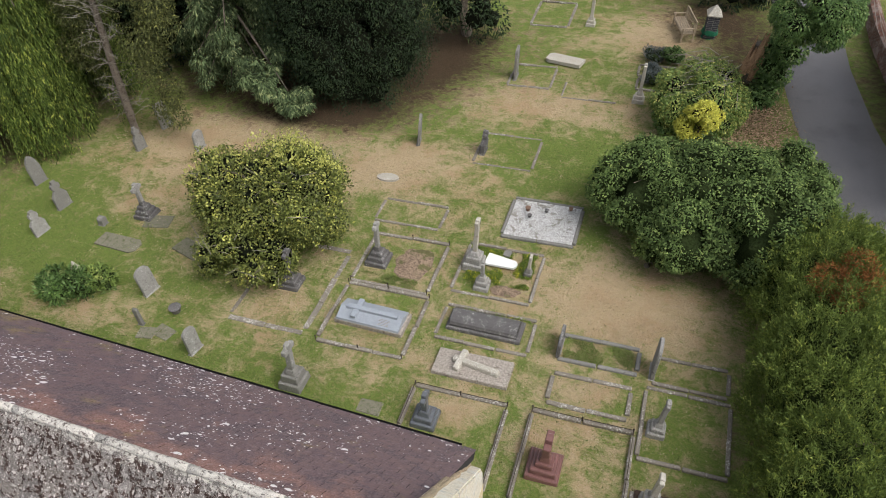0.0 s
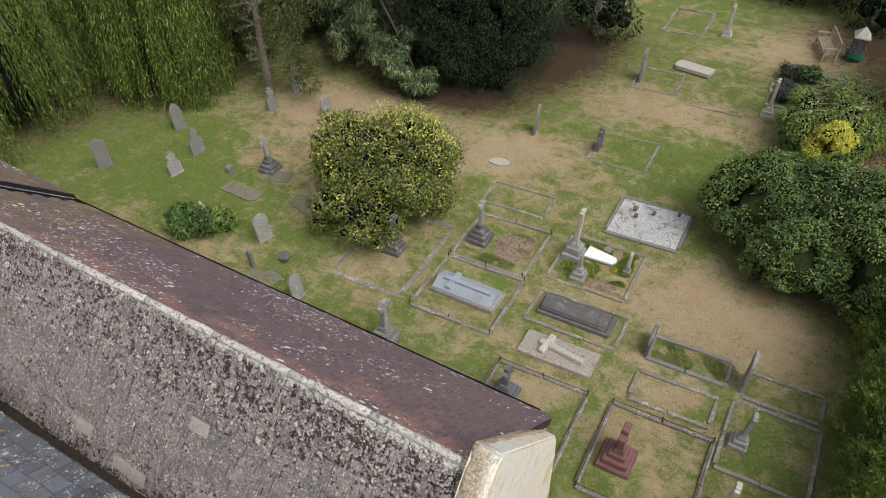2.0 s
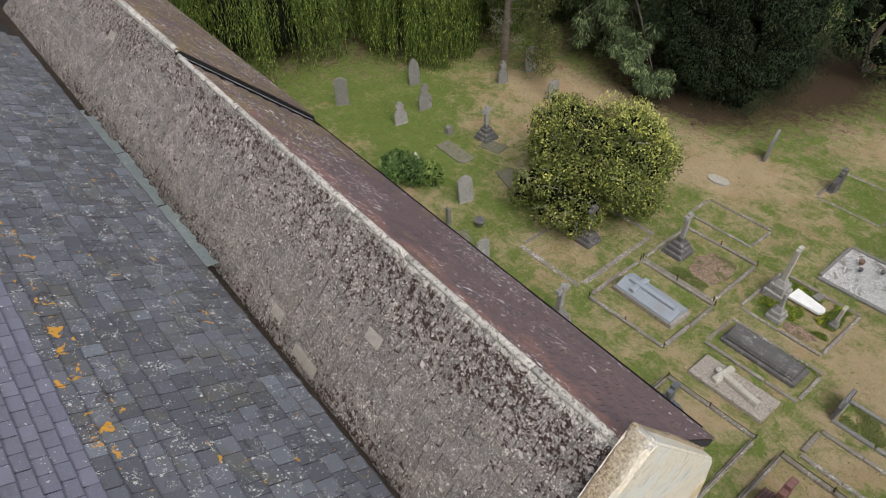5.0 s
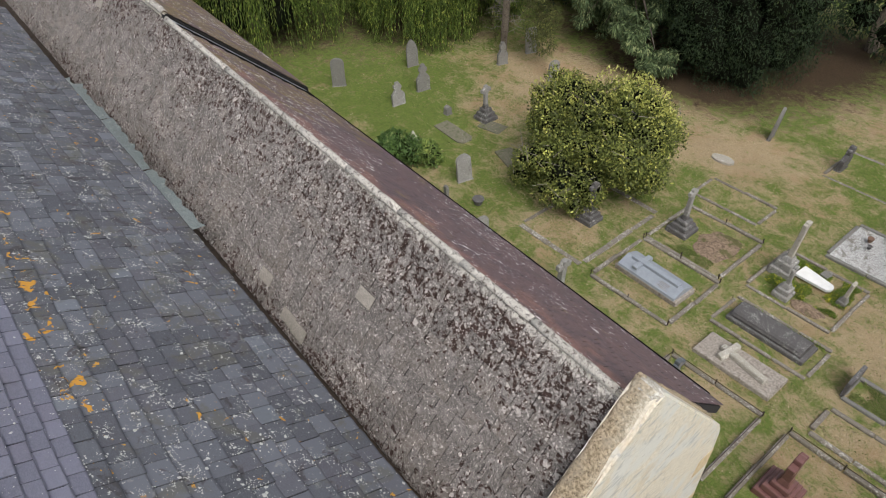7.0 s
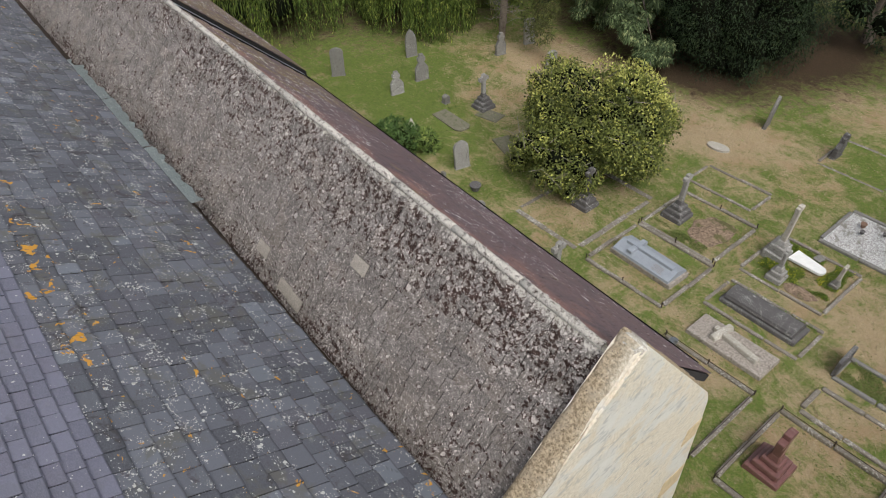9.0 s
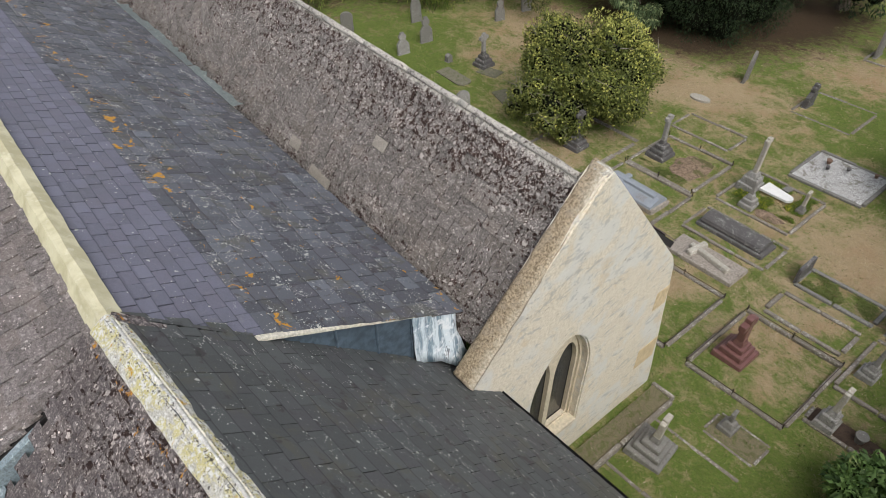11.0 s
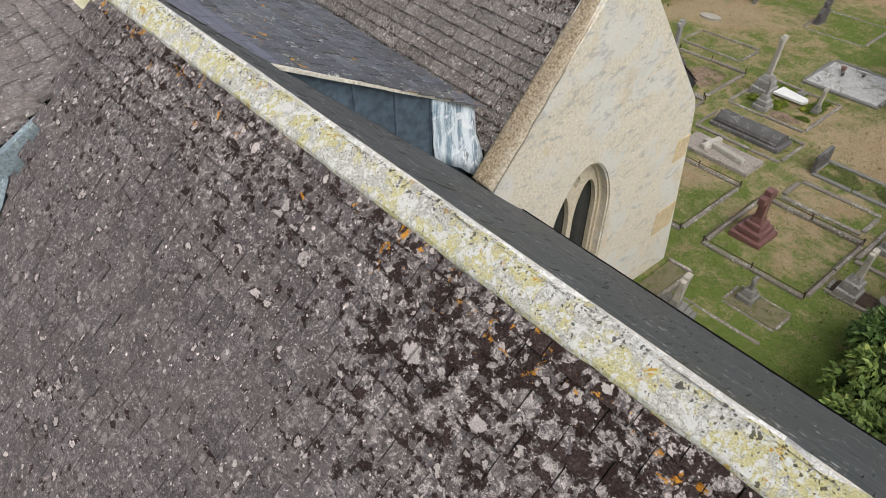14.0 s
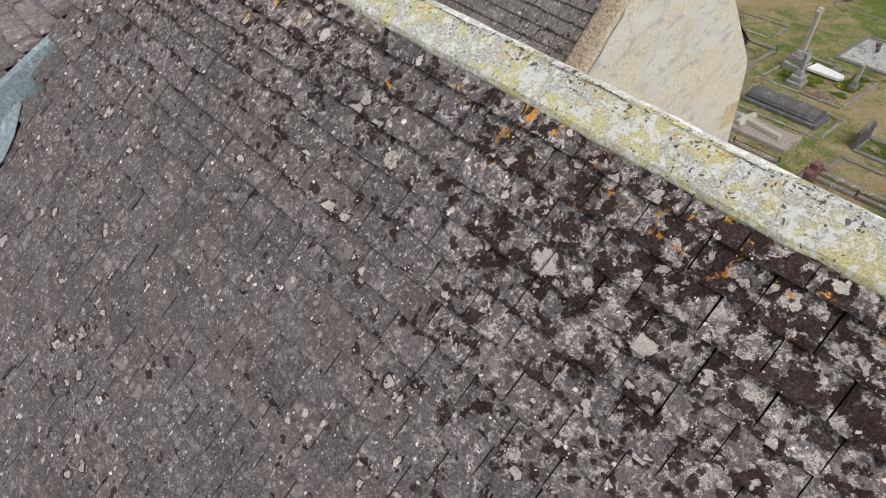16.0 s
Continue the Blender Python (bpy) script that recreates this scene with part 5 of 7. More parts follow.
# cement grave slab with a fallen cross
slab(-2.56, 10.2, 1.96, 0.82, 0.13, CEMENT, "rough grey-brown cement grave slab")
fc = thing("fallen_cross", "fallen weathered stone cross lying on a slab", "grave cross", lying(-2.6, 10.22, -9, 0.10))
part("cross_shaft", boxes(((0.12, 0, 0), (1.25, 0.19, 0.13), 0, (0.98, 0.8)), ((-0.30, 0, 0.004), (0.19, 0.66, 0.135), 0, (0.8, 0.98)), bevel=0.02, rough=0.006), PALE_STONE, fc)

slab(-2.80, 13.98, 1, 1, 0.07, WHITE_STONE, "bright white tapered ledger stone", -5, [(-0.46, -0.22), (0.38, -0.15), (0.45, -0.06), (0.45, 0.06), (0.38, 0.15), (-0.46, 0.24)], lift=0.1)
slab(-2.74, 14.42, 0.22, 0.26, 0.12, GREY_STONE, "small grey tablet among yellow flowers", -8)
slab(-14.5, 11.95, 1.55, 0.62, 0.06, MOSS_SLAB, "flat grey slab sunk in the lawn", -4, [(-0.75, -0.3), (0.6, -0.3), (0.75, -0.15), (0.75, 0.15), (0.6, 0.3), (-0.75, 0.26)])
slab(-12.1, 12.25, 1.1, 0.6, 0.07, MOSS_SLAB, "flat broken slab beside the bush", -18)
slab(-13.9, 13.15, 0.9, 0.6, 0.04, MOSS_SLAB, "mossy flat stone at the cross foot", 12)
slab(-7.5, 17.05, 1, 1, 0.1, PALE_STONE, "oval pale stone flush in dry grass", 4, [(0.38 * math.cos(a), 0.2 * math.sin(a)) for a in [2 * math.pi * i / 14 for i in range(14)]])
slab(-3.3, 25.95, 1.55, 0.6, 0.14, PALE_STONE, "fallen pale headstone lying on the lawn", -12, [(-0.75, -0.22), (-0.6, -0.3), (0.72, -0.28), (0.75, 0.28), (-0.6, 0.3), (-0.75, 0.2)], lift=0.08)
slab(-3.9, 17.4, 0.3, 0.25, 0.03, GREY_STONE, "small grey stone flush with the turf", 0)
slab(-11.4, 9.0, 0.5, 0.4, 0.05, MOSS_SLAB, "flat stone at a post foot", 10)
slab(-10.95, 9.15, 0.6, 0.42, 0.04, MOSS_SLAB, "flat mossy stone in grass", -14)
slab(-4.62, 8.45, 0.6, 0.4, 0.04, MOSS_SLAB, "grey flat grave stone beside the black cross", 0)


def pot(x, y, r, h, material, label, z=0.0):
    ob = thing("flower_pot", label, "pot", upright(x, y, 0, (0, 0), -z))
    bm = add_tube(bmesh.new(), [(0, 0, 0), (0, 0, h * 0.85), (0, 0, h * 0.86), (0, 0, h), (0, 0, h * 0.99), (0, 0, h * 0.6)], [r * 0.7, r, r * 1.12, r * 1.12, r * 0.85, r * 0.75], 10)
    part("pot_body", bm, material, ob)
    return ob


pot(-11.05, 9.9, 0.16, 0.2, DARK_STONE, "dark stone flower bowl with pale rim")
pot(-2.62, 16.45, 0.08, 0.12, TERRACOTTA, "small terracotta pot on chippings", 0.1)
pot(-2.5, 16.15, 0.06, 0.1, DARK_STONE, "dark pot on chippings", 0.1)
pot(-2.05, 16.5, 0.06, 0.09, DARK_STONE, "dark metal vase on chippings", 0.1)
pot(-1.35, 16.75, 0.06, 0.1, TERRACOTTA, "red vase in a gravelled corner", 0.1)
pot(2.6, 7.86, 0.12, 0.24, GREY_STONE, "grey vase on bare soil")

# white statue in the planted bed
st = bmesh.new()
bmesh.ops.create_icosphere(st, subdivisions=4, radius=0.2)
for v in st.verts:
    v.co.z *= 1.7
    v.co.x *= 0.62 + 0.25 * (abs(v.co.z) < 0.14)
    v.co.y *= 0.62
    v.co *= 1 + 0.45 * noise.noise(v.co * 7) + 0.25 * noise.noise(v.co * 17)
bmesh.ops.translate(st, vec=(0, 0, 0.62), verts=st.verts[:])
add_box(st, (0, 0, 0), (0.3, 0.3, 0.45), 0, (0.8, 0.8), 0.02)
statue = part("statue", st, PALE_STONE, smooth=True)
statue.matrix_basis = upright(-14.45, 10.2, 0, (0, 0), 0.16)
tagged(statue, "white stone statue standing in a planted bed", "statue")

# bench
bench = thing("bench", "silvered slatted oak garden bench with a backrest", "bench", upright(0.95, 29.35, 288, (0, 0), 0.0))
for i in range(5):
    part("seat_slat", boxes(((0, -0.18 + 0.095 * i, 0.42), (1.5, 0.075, 0.025)), bevel=0.006), TIMBER, bench)
for x in (-0.7, 0.7):
    for y in (-0.22, 0.26):
        part("leg", boxes(((x, y, 0), (0.07, 0.07, 0.62 if y < 0 else 0.92)), bevel=0.008), TIMBER, bench)
    part("armrest", boxes(((x, 0.0, 0.62), (0.08, 0.58, 0.035)), bevel=0.008), TIMBER, bench)
for i in range(9):
    part("back_slat", boxes(((-0.6 + 0.15 * i, 0.26, 0.45), (0.055, 0.025, 0.42)), bevel=0.005), TIMBER, bench)
part("top_rail", boxes(((0, 0.26, 0.86), (1.5, 0.05, 0.09)), bevel=0.008), TIMBER, bench)
part("front_rail", boxes(((0, -0.22, 0.34), (1.4, 0.04, 0.07)), bevel=0.006), TIMBER, bench)

# brick gate pillar with pale cap
pil = thing("gate_pillar", "dark brick gate pillar with a pale pyramid cap", "pillar", upright(2.02, 29.35, 6, (0, 0), 0.1))
shaft = part("shaft", boxes(((0, 0, 0), (0.44, 0.44, 1.1)), bevel=0), MORTAR, pil)
part("cap", boxes(((0, 0, 1.1), (0.58, 0.58, 0.07)), ((0, 0, 1.17), (0.56, 0.56, 0.34), 0, (0.08, 0.08)), bevel=0.01), PALE_STONE, pil, "pale stone pyramid cap")
brick_me = None
for r in range(14):
    for f in range(4):
        for j in range(2):
            if brick_me is None:
                b = part("brick", boxes(((0, 0, 0), (0.212, 0.02, 0.064)), bevel=0.004), DARK_BRICK, shaft)
                brick_me = b.data
            else:
                b = new("brick", brick_me)
                b.parent = shaft
            off = (-0.113 if (r + f) % 2 else -0.105) + 0.222 * j
            b.matrix_basis = pose(0, 0, 0, 0, 0, 90 * f) @ pose(off, -0.227, 0.04 + 0.078 * r)
net = bmesh.new()
add_tube(net, [(0, 0, 0), (0, 0, 0.25), (0.02, 0, 0.42)], [0.36, 0.35, 0.31], 12)
netting = part("netting", net, GREEN_NET)
netting.matrix_basis = upright(2.02, 29.35)
tagged(netting, "green plastic netting wrapped round the pillar foot", "netting")



def mulch(x, y, rx, ry, label, seed):
    """A thin uneven heap of brown mulch on a grave."""
    bm = bmesh.new()
    made = bmesh.ops.create_circle(bm, cap_ends=True, segments=28, radius=1)["verts"]
    bmesh.ops.poke(bm, faces=bm.faces[:])
    bmesh.ops.subdivide_edges(bm, edges=bm.edges[:], cuts=2, use_grid_fill=True)
    for v in bm.verts:
        r = v.co.length
        g = 1 + 0.25 * noise.noise((v.co.x * 1.8, v.co.y * 1.8, seed))
        v.co = Vector((v.co.x * rx * g, v.co.y * ry * g, 0.06 * (1 - r * r) + 0.02 * noise.noise((v.co.x * 7, v.co.y * 7, seed)) - 0.01))
    ob = part("mulch_heap", bm, CHIPS, None, "", True)
    ob.matrix_basis = lying(x, y, 0, 0.03)
    tagged(ob, label, "mulch", kind="stuff")


mulch(-5.25, 13.35, 0.55, 0.68, "reddish-brown mulch on a grave plot", 1.0)
mulch(-2.45, 12.98, 0.42, 0.2, "brown mulch among green weeds", 2.0)

# ---- trees, shrubs and hedges ----
def unit(v):
    return v / np.maximum(np.linalg.norm(v, axis=-1, keepdims=True), 1e-9)


def leaf_quads(p, n, way, length, width, rng, fold=0.25):
    """Leaf blades at p, facing n, growing along way."""
    way = unit(way - n * (way * n).sum(1, keepdims=True) * 0.8)
    side = unit(np.cross(way, n))
    l = length * rng.uniform(0.6, 1.3, (len(p), 1))
    w = width * rng.uniform(0.6, 1.3, (len(p), 1))
    up = unit(np.cross(side, way))
    return np.stack([p, p + way * l * 0.5 + side * w * 0.5 + up * w * fold, p + way * l, p + way * l * 0.5 - side * w * 0.5 + up * w * fold], 1)


def lumps(centre, radii, n, rng, size=(0.22, 0.42), low=-0.5):
    """Clump centres and radii spread over an ellipsoid: an uneven outline with hollows."""
    d = unit(rng.normal(size=(n * 3, 3)))
    d = d[d[:, 2] > low][:n]
    r = rng.uniform(*size, (len(d), 1)) * min(radii[0], radii[1])
    c = np.array(centre) + d * (np.array(radii) - r * 0.75) * rng.uniform(0.86, 1.06, (len(d), 1))
    return c, r


def crown(name, parent, material, cs, rs, per, length, width, seed, droop=0.0, spray=0.35, flat=1.0, label="", fill=0.5):
    rng = np.random.default_rng(seed)
    k = len(cs)
    w = (rs[:, 0] ** 2)
    idx = rng.choice(k, size=per, p=w / w.sum())
    d = unit(rng.normal(size=(per, 3)))
    rad = rs[idx] * rng.uniform(fill, 1.08, (per, 1)) ** 0.5
    p = cs[idx] + d * rad * np.array([1, 1, flat])
    n = unit(d + rng.normal(size=(per, 3)) * 0.55 + np.array([0, 0, 0.35]))
    way = unit(d * 0.7 + rng.normal(size=(per, 3)) * spray + np.array([0, 0, -droop]))
    return quads(name, leaf_quads(p, n, way, length, width, rng), material, parent, "stuff", label)


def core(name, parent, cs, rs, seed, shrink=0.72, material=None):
    """Opaque dark lumps filling a dense crown; their colour stands in for inner shade."""
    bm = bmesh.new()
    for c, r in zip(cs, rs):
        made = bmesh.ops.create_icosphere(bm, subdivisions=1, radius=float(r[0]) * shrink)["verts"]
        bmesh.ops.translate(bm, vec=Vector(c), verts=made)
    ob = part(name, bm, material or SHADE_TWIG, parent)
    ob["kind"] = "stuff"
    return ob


def limbs(parent, base, top, r0, seed, n=6, reach=1.5, material=None, name="trunk", spread=(0.35, 0.95)):
    rng = random.Random(seed)
    b, t = Vector(base), Vector(top)
    path = [b + (t - b) * f + Vector((rng.uniform(-1, 1), rng.uniform(-1, 1), 0)) * 0.04 * (t - b).length * (0 < f < 1) for f in (0, 0.15, 0.35, 0.55, 0.75, 1)]
    part(name, add_tube(bmesh.new(), path, [r0 * 1.35, r0, r0 * 0.86, r0 * 0.7, r0 * 0.5, r0 * 0.2], 9), material or BARK, parent)
    for i in range(n):
        f = spread[0] + (spread[1] - spread[0]) * i / max(1, n - 1)
        p = b + (t - b) * f
        a = rng.uniform(0, 2 * math.pi)
        q = p + Vector((math.cos(a) * reach, math.sin(a) * reach, rng.uniform(0.1, 0.7) * reach)) * rng.uniform(0.6, 1)
        m = p.lerp(q, 0.5) + Vector((0, 0, 0.1 * reach))
        part("limb", add_tube(bmesh.new(), [p, m, q], [r0 * 0.35, r0 * 0.22, r0 * 0.06], 6), material or BARK, parent)


def shrub(name, label, category, x, y, radii, n, per, length, width, material, seed, droop=0.0, sizes=(0.22, 0.42), trunk=True, extra=(), h=None, low=-0.55, group="", spray=0.35, shrink=0.72):
    ob = thing(name, label, category, Matrix.Translation((x, y, gz(x, y))), group)
    rng = np.random.default_rng(seed)
    cs, rs = lumps((0, 0, h if h is not None else radii[2] * 0.95), radii, n, rng, sizes, low)
    if trunk:
        limbs(ob, (0, 0, -0.1), (0, 0, (h or radii[2]) * 1.2), 0.07 + 0.02 * radii[0], seed, 5, radii[0] * 0.7)
    mid = np.array([(radii[0] * 0.4 * math.cos(a), radii[1] * 0.4 * math.sin(a), h if h is not None else radii[2] * 0.95) for a in (0.5, 2.6, 4.7)])
    core("shade_core", ob, np.concatenate([cs, mid]), np.concatenate([rs * shrink, np.full((3, 1), min(radii) * 0.62)]), seed, 1.0, INNER_GREEN)
    crown("crown", ob, material, cs, rs, per, length, width, seed + 1, droop, spray)
    for i, (mat2, share, ln2, wd2) in enumerate(extra):
        crown("leaf_tip", ob, mat2, cs, rs * 1.05, int(per * share), ln2, wd2, seed + 5 + i, droop, spray, fill=0.9)
    return ob


bush = thing("variegated_bush", "rounded yellow-green variegated bush on the lawn", "bush", Matrix.Translation((-9.7, 13.1, gz(-9.7, 13.1))))
rng = np.random.default_rng(11)
c1, r1 = lumps((0.15, 0.45, 1.75), (2.45, 1.75, 1.2), 54, rng, (0.16, 0.42), -0.75)
dip = (c1[:, 0] > -1.2) & (c1[:, 0] < -0.1) & (c1[:, 2] > 2.0)
c1[dip, 2] -= 0.55
c2, r2 = lumps((-0.1, -1.35, 0.9), (1.62, 1.05, 0.95), 44, rng, (0.2, 0.36), -0.8)
c3, r3 = lumps((1.0, 0.4, 2.3), (1.05, 1.1, 1.25), 26, rng, (0.2, 0.38), -0.6)
c4, r4 = lumps((-1.6, 0.05, 1.75), (0.75, 0.9, 1.3), 20, rng, (0.25, 0.45), -0.8)
cs, rs = np.concatenate([c1, c2, c3, c4]), np.concatenate([r1, r2, r3, r4])
limbs(bush, (0, 0, -0.1), (0.1, 0.1, 2.2), 0.12, 11, 7, 1.6)
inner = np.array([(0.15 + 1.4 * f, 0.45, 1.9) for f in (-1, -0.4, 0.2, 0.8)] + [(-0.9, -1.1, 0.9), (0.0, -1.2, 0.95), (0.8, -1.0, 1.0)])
core("shade_core", bush, np.concatenate([cs, inner]), np.concatenate([rs * 0.45, np.full((4, 1), 0.85), np.full((3, 1), 0.5)]), 11, 1.0, SHADE_TWIG)
crown("crown", bush, F_BUSH, cs, rs, 60000, 0.098, 0.054, 12, 0.1, 0.6, fill=0.5)
crown("inner_leaf", bush, F_BUSH, inner, np.array([(1.0,)] * 4 + [(0.62,)] * 3), 7000, 0.098, 0.054, 18, 0.1, 0.6, fill=0.8)
crown("shoot", bush, F_BUSH, cs, rs * 1.22, 5000, 0.10, 0.05, 15, -0.5, 0.5, fill=0.85)
hi = cs[:, 2] > 1.5
top = (cs[:, 2] > 2.0 + 0.5 * (cs[:, 0] > 0.6)) & (np.random.default_rng(16).random(len(cs)) < 0.7)
crown("leaf_tip", bush, F_BUSH_TIP, cs[top] + np.array([0, 0, 0.12]), rs[top] * 1.25, 3600, 0.095, 0.05, 13, -0.9, 0.4, fill=0.75)
crown("leaf_tip", bush, F_BUSH_TIP, cs[hi], rs[hi] * 1.1, 500, 0.09, 0.05, 17, -0.4, 0.5, fill=0.95)
bm = bmesh.new()
rt = random.Random(14)
for i in range(260):
    c = cs[rt.randrange(len(cs))]
    p = Vector(c) + Vector((rt.uniform(-0.3, 0.3), rt.uniform(-0.3, 0.3), rt.uniform(0, 0.3)))
    q = p + Vector((rt.uniform(-0.45, 0.45), rt.uniform(-0.45, 0.45), rt.uniform(0.0, 0.4)))
    add_tube(bm, [p, q], [0.012, 0.005], 4)
part("bare_twig", bm, TWIG, bush, "grey bare twigs", False)["kind"] = "stuff"

# dark leafy shrubs by the lane
for i, (x, y, r, hh, n, per) in enumerate([(0.75, 17.0, (1.75, 1.6, 1.35), 1.25, 40, 13000), (2.6, 16.6, (1.9, 1.9, 1.6), 1.5, 44, 15000), (2.0, 15.2, (1.35, 1.15, 1.2), 1.1, 30, 9000), (4.0, 15.4, (1.7, 1.8, 1.55), 1.5, 40, 12000), (4.3, 17.3, (1.35, 1.5, 1.45), 1.4, 36, 9000)]):
    shrub("laurel_shrub", "dense dark green leafy shrub beside the lawn", "shrub", x, y, r, n * 3, int(per * 2.15), 0.084, 0.047, F_LAUREL, 30 + i, 0.25, (0.11, 0.25), True, h=hh, group="shrubs by the lane")
shrub("pale_shrub", "small pale green shrub at the edge of the dark shrubs", "shrub", 1.15, 14.95, (0.5, 0.45, 0.7), 14, 1800, 0.12, 0.05, F_LIGHT, 41, 0.2, h=0.7)

# conifer hedge
hedge = thing("conifer_hedge", "broad overgrown conifer hedge along the graves", "hedge", Matrix.Translation((5.3, 9.0, gz(5.3, 9.0))))
rng = np.random.default_rng(50)
HW, HH, LEAVES, SPRAYS = 1.56, 2.55, 43, 4500
hy = rng.uniform(-5.3, 7.0, SPRAYS)
th = rng.uniform(0.03, math.pi - 0.03, SPRAYS)
ends = np.sqrt(1 - np.clip(np.abs((hy - 0.85) / 6.25), 0, 1) ** 6)
bulge = (1 + 0.09 * np.sin(hy * 2.1 + th * 1.5) + 0.06 * np.sin(hy * 5.3 - th * 2.0) + rng.normal(size=SPRAYS) * 0.05) * ends
root = np.stack([HW * np.cos(th) * bulge, hy, 0.05 + HH * np.sin(th) ** 0.75 * bulge], 1)
lead = unit(np.stack([np.cos(th) * 0.65, np.zeros(SPRAYS), 0.75 + 0.35 * np.sin(th)], 1) + rng.normal(size=(SPRAYS, 3)) * 0.3)
reach = rng.uniform(0.35, 0.72, SPRAYS)
f = np.tile(np.linspace(0, 1, LEAVES), SPRAYS)
ix = np.repeat(np.arange(SPRAYS), LEAVES)
p = root[ix] + lead[ix] * (reach[ix] * (f - 0.4))[:, None] + rng.normal(size=(len(ix), 3)) * (0.075 * (1.15 - f))[:, None]
way = unit(lead[ix] + rng.normal(size=p.shape) * 0.5)
n = unit(rng.normal(size=p.shape) + np.array([0, 0, 0.5]))
n = unit(n - way * (n * way).sum(1, keepdims=True))
keep = p[:, 2] > 0.02
quads("foliage", leaf_quads(p[keep], n[keep], way[keep], 0.10, 0.021, rng), F_HEDGE, hedge, "stuff")
ic = np.array([(x, y, z) for y in np.arange(-4.3, 6.2, 0.55) for x, z in ((-0.55, 0.75), (0.55, 0.75), (-0.25, 1.35), (0.3, 1.4))])
core("shade_core", hedge, ic, np.full((len(ic), 1), 0.78), 50, 1.0, INNER_GREEN)
bc = np.array([(-0.5, 3.8, 2.5), (0.05, 4.2, 2.75), (-0.2, 3.2, 2.65), (0.35, 3.7, 2.75)])
crown("dead_spray", hedge, F_BROWN, bc, np.array([(0.40,), (0.36,), (0.30,), (0.3,)]), 2600, 0.12, 0.020, 53, -0.3, 0.6)
limbs(hedge, (0, 0, -0.1), (0, 0, 2.2), 0.12, 54, 4, 1.0)

for x, y, r, per, sd, m, lb in [(3.35, 6.4, (0.75, 0.7, 0.65), 3500, 60, F_MID, "low leafy green shrub at the hedge foot"), (3.7, 4.9, (0.9, 0.9, 0.8), 5000, 61, F_LIGHT, "light green broad-leaved shrub near the church"), (4.0, 3.1, (1.1, 1.2, 1.0), 6500, 62, F_LIGHT, "light green spreading shrub beside the chancel"), (5.2, 3.6, (1.3, 1.2, 1.4), 7000, 63, F_MID, "green shrub behind the graves")]:
    shrub("broadleaf_shrub", lb, "shrub", x, y, r, 22, per, 0.17, 0.07, m, sd, 0.2, h=r[2] * 0.95)

# yew and the dark trees behind the lawn
def conifer(name, label, x, y, r, h, n, per, material, seed, length=0.22, width=0.06, droop=0.5, base=0.1, group="", taper=0.5, size=(0.16, 0.3)):
    ob = thing(name, label, "tree", Matrix.Translation((x, y, gz(x, y))), group)
    rng = np.random.default_rng(seed)
    cs, rs = [], []
    for i in range(n):
        f = rng.random()
        a = rng.uniform(0, 2 * math.pi)
        rr = r * (1 - taper * f ** 1.6) * (0.75 + 0.25 * min(1, f * 6)) * rng.uniform(0.72, 1.02)
        cs.append((rr * math.cos(a), rr * math.sin(a), base + (h - base) * f))
        rs.append((r * rng.uniform(*size),))
    cs, rs = np.array(cs), np.array(rs)
    limbs(ob, (0, 0, -0.1), (0, 0, h * 0.9), 0.1 + 0.05 * r, seed, 6, r * 0.6)
    core("shade_core", ob, cs * np.array([0.8, 0.8, 1]), rs, seed, 0.85)
    crown("crown", ob, material, cs, rs, per, length, width, seed + 1, droop, 0.45, 1.5, fill=0.6)
    return ob


conifer("yew_tree", "broad dense dark green yew with foliage to the ground", -11.2, 22.9, 3.25, 11, 900, 104000, F_YEW, 70, 0.115, 0.036, 0.8, 0.4, size=(0.08, 0.19))
conifer("dark_conifer", "tall dark conifer at the edge of the churchyard", -7.9, 27.6, 2.0, 9, 90, 12000, F_YEW, 71, 0.22, 0.07, 0.5, 1.0, "dark conifers")
# crown widened so its canopy, mostly out of view, shades the ground
conifer("dark_conifer", "tall dark conifer behind the yew", -16.3, 26.6, 4.2, 12, 130, 14000, F_YEW, 72, 0.26, 0.08, 0.6, 1.5, "dark conifers")
conifer("dark_conifer", "tall dark conifer behind the willow", -23.5, 25.5, 3.5, 12, 120, 10000, F_YEW, 73, 0.28, 0.08, 0.6, 1.0, "dark conifers")
# added tree: its dark foliage stands in for deep shade in the gap
conifer("dark_conifer", "dark conifer added to darken the gap beside the willow", -20.3, 22.4, 2.1, 10, 90, 16000, F_YEW, 79, 0.2, 0.06, 0.6, 0.4, "dark conifers")
conifer("dark_conifer", "tall dark conifer in the far wood", -31.5, 20.5, 3.5, 12, 110, 7000, F_YEW, 74, 0.3, 0.09, 0.6, 0.5, "dark conifers")
conifer("dark_conifer", "dark evergreen beside the lane", 13.6, 27.5, 3.2, 9, 200, 14000, F_YEW, 75, 0.14, 0.05, 0.4, 0.5, "dark conifers")
conifer("dark_conifer", "dark evergreen behind the brick wall", 14.4, 17.5, 2.8, 7, 160, 10000, F_YEW, 76, 0.14, 0.05, 0.4, 0.3, "dark conifers")
conifer("dark_conifer", "dark evergreen beyond the bench", -0.5, 35.5, 2.6, 8, 90, 10000, F_YEW, 77, 0.26, 0.08, 0.4, 0.3, "dark conifers")
conifer("dark_conifer", "dark evergreen by the gate", 2.9, 33.5, 2.0, 7, 80, 9000, F_YEW, 78, 0.26, 0.08, 0.4, 0.3, "dark conifers")

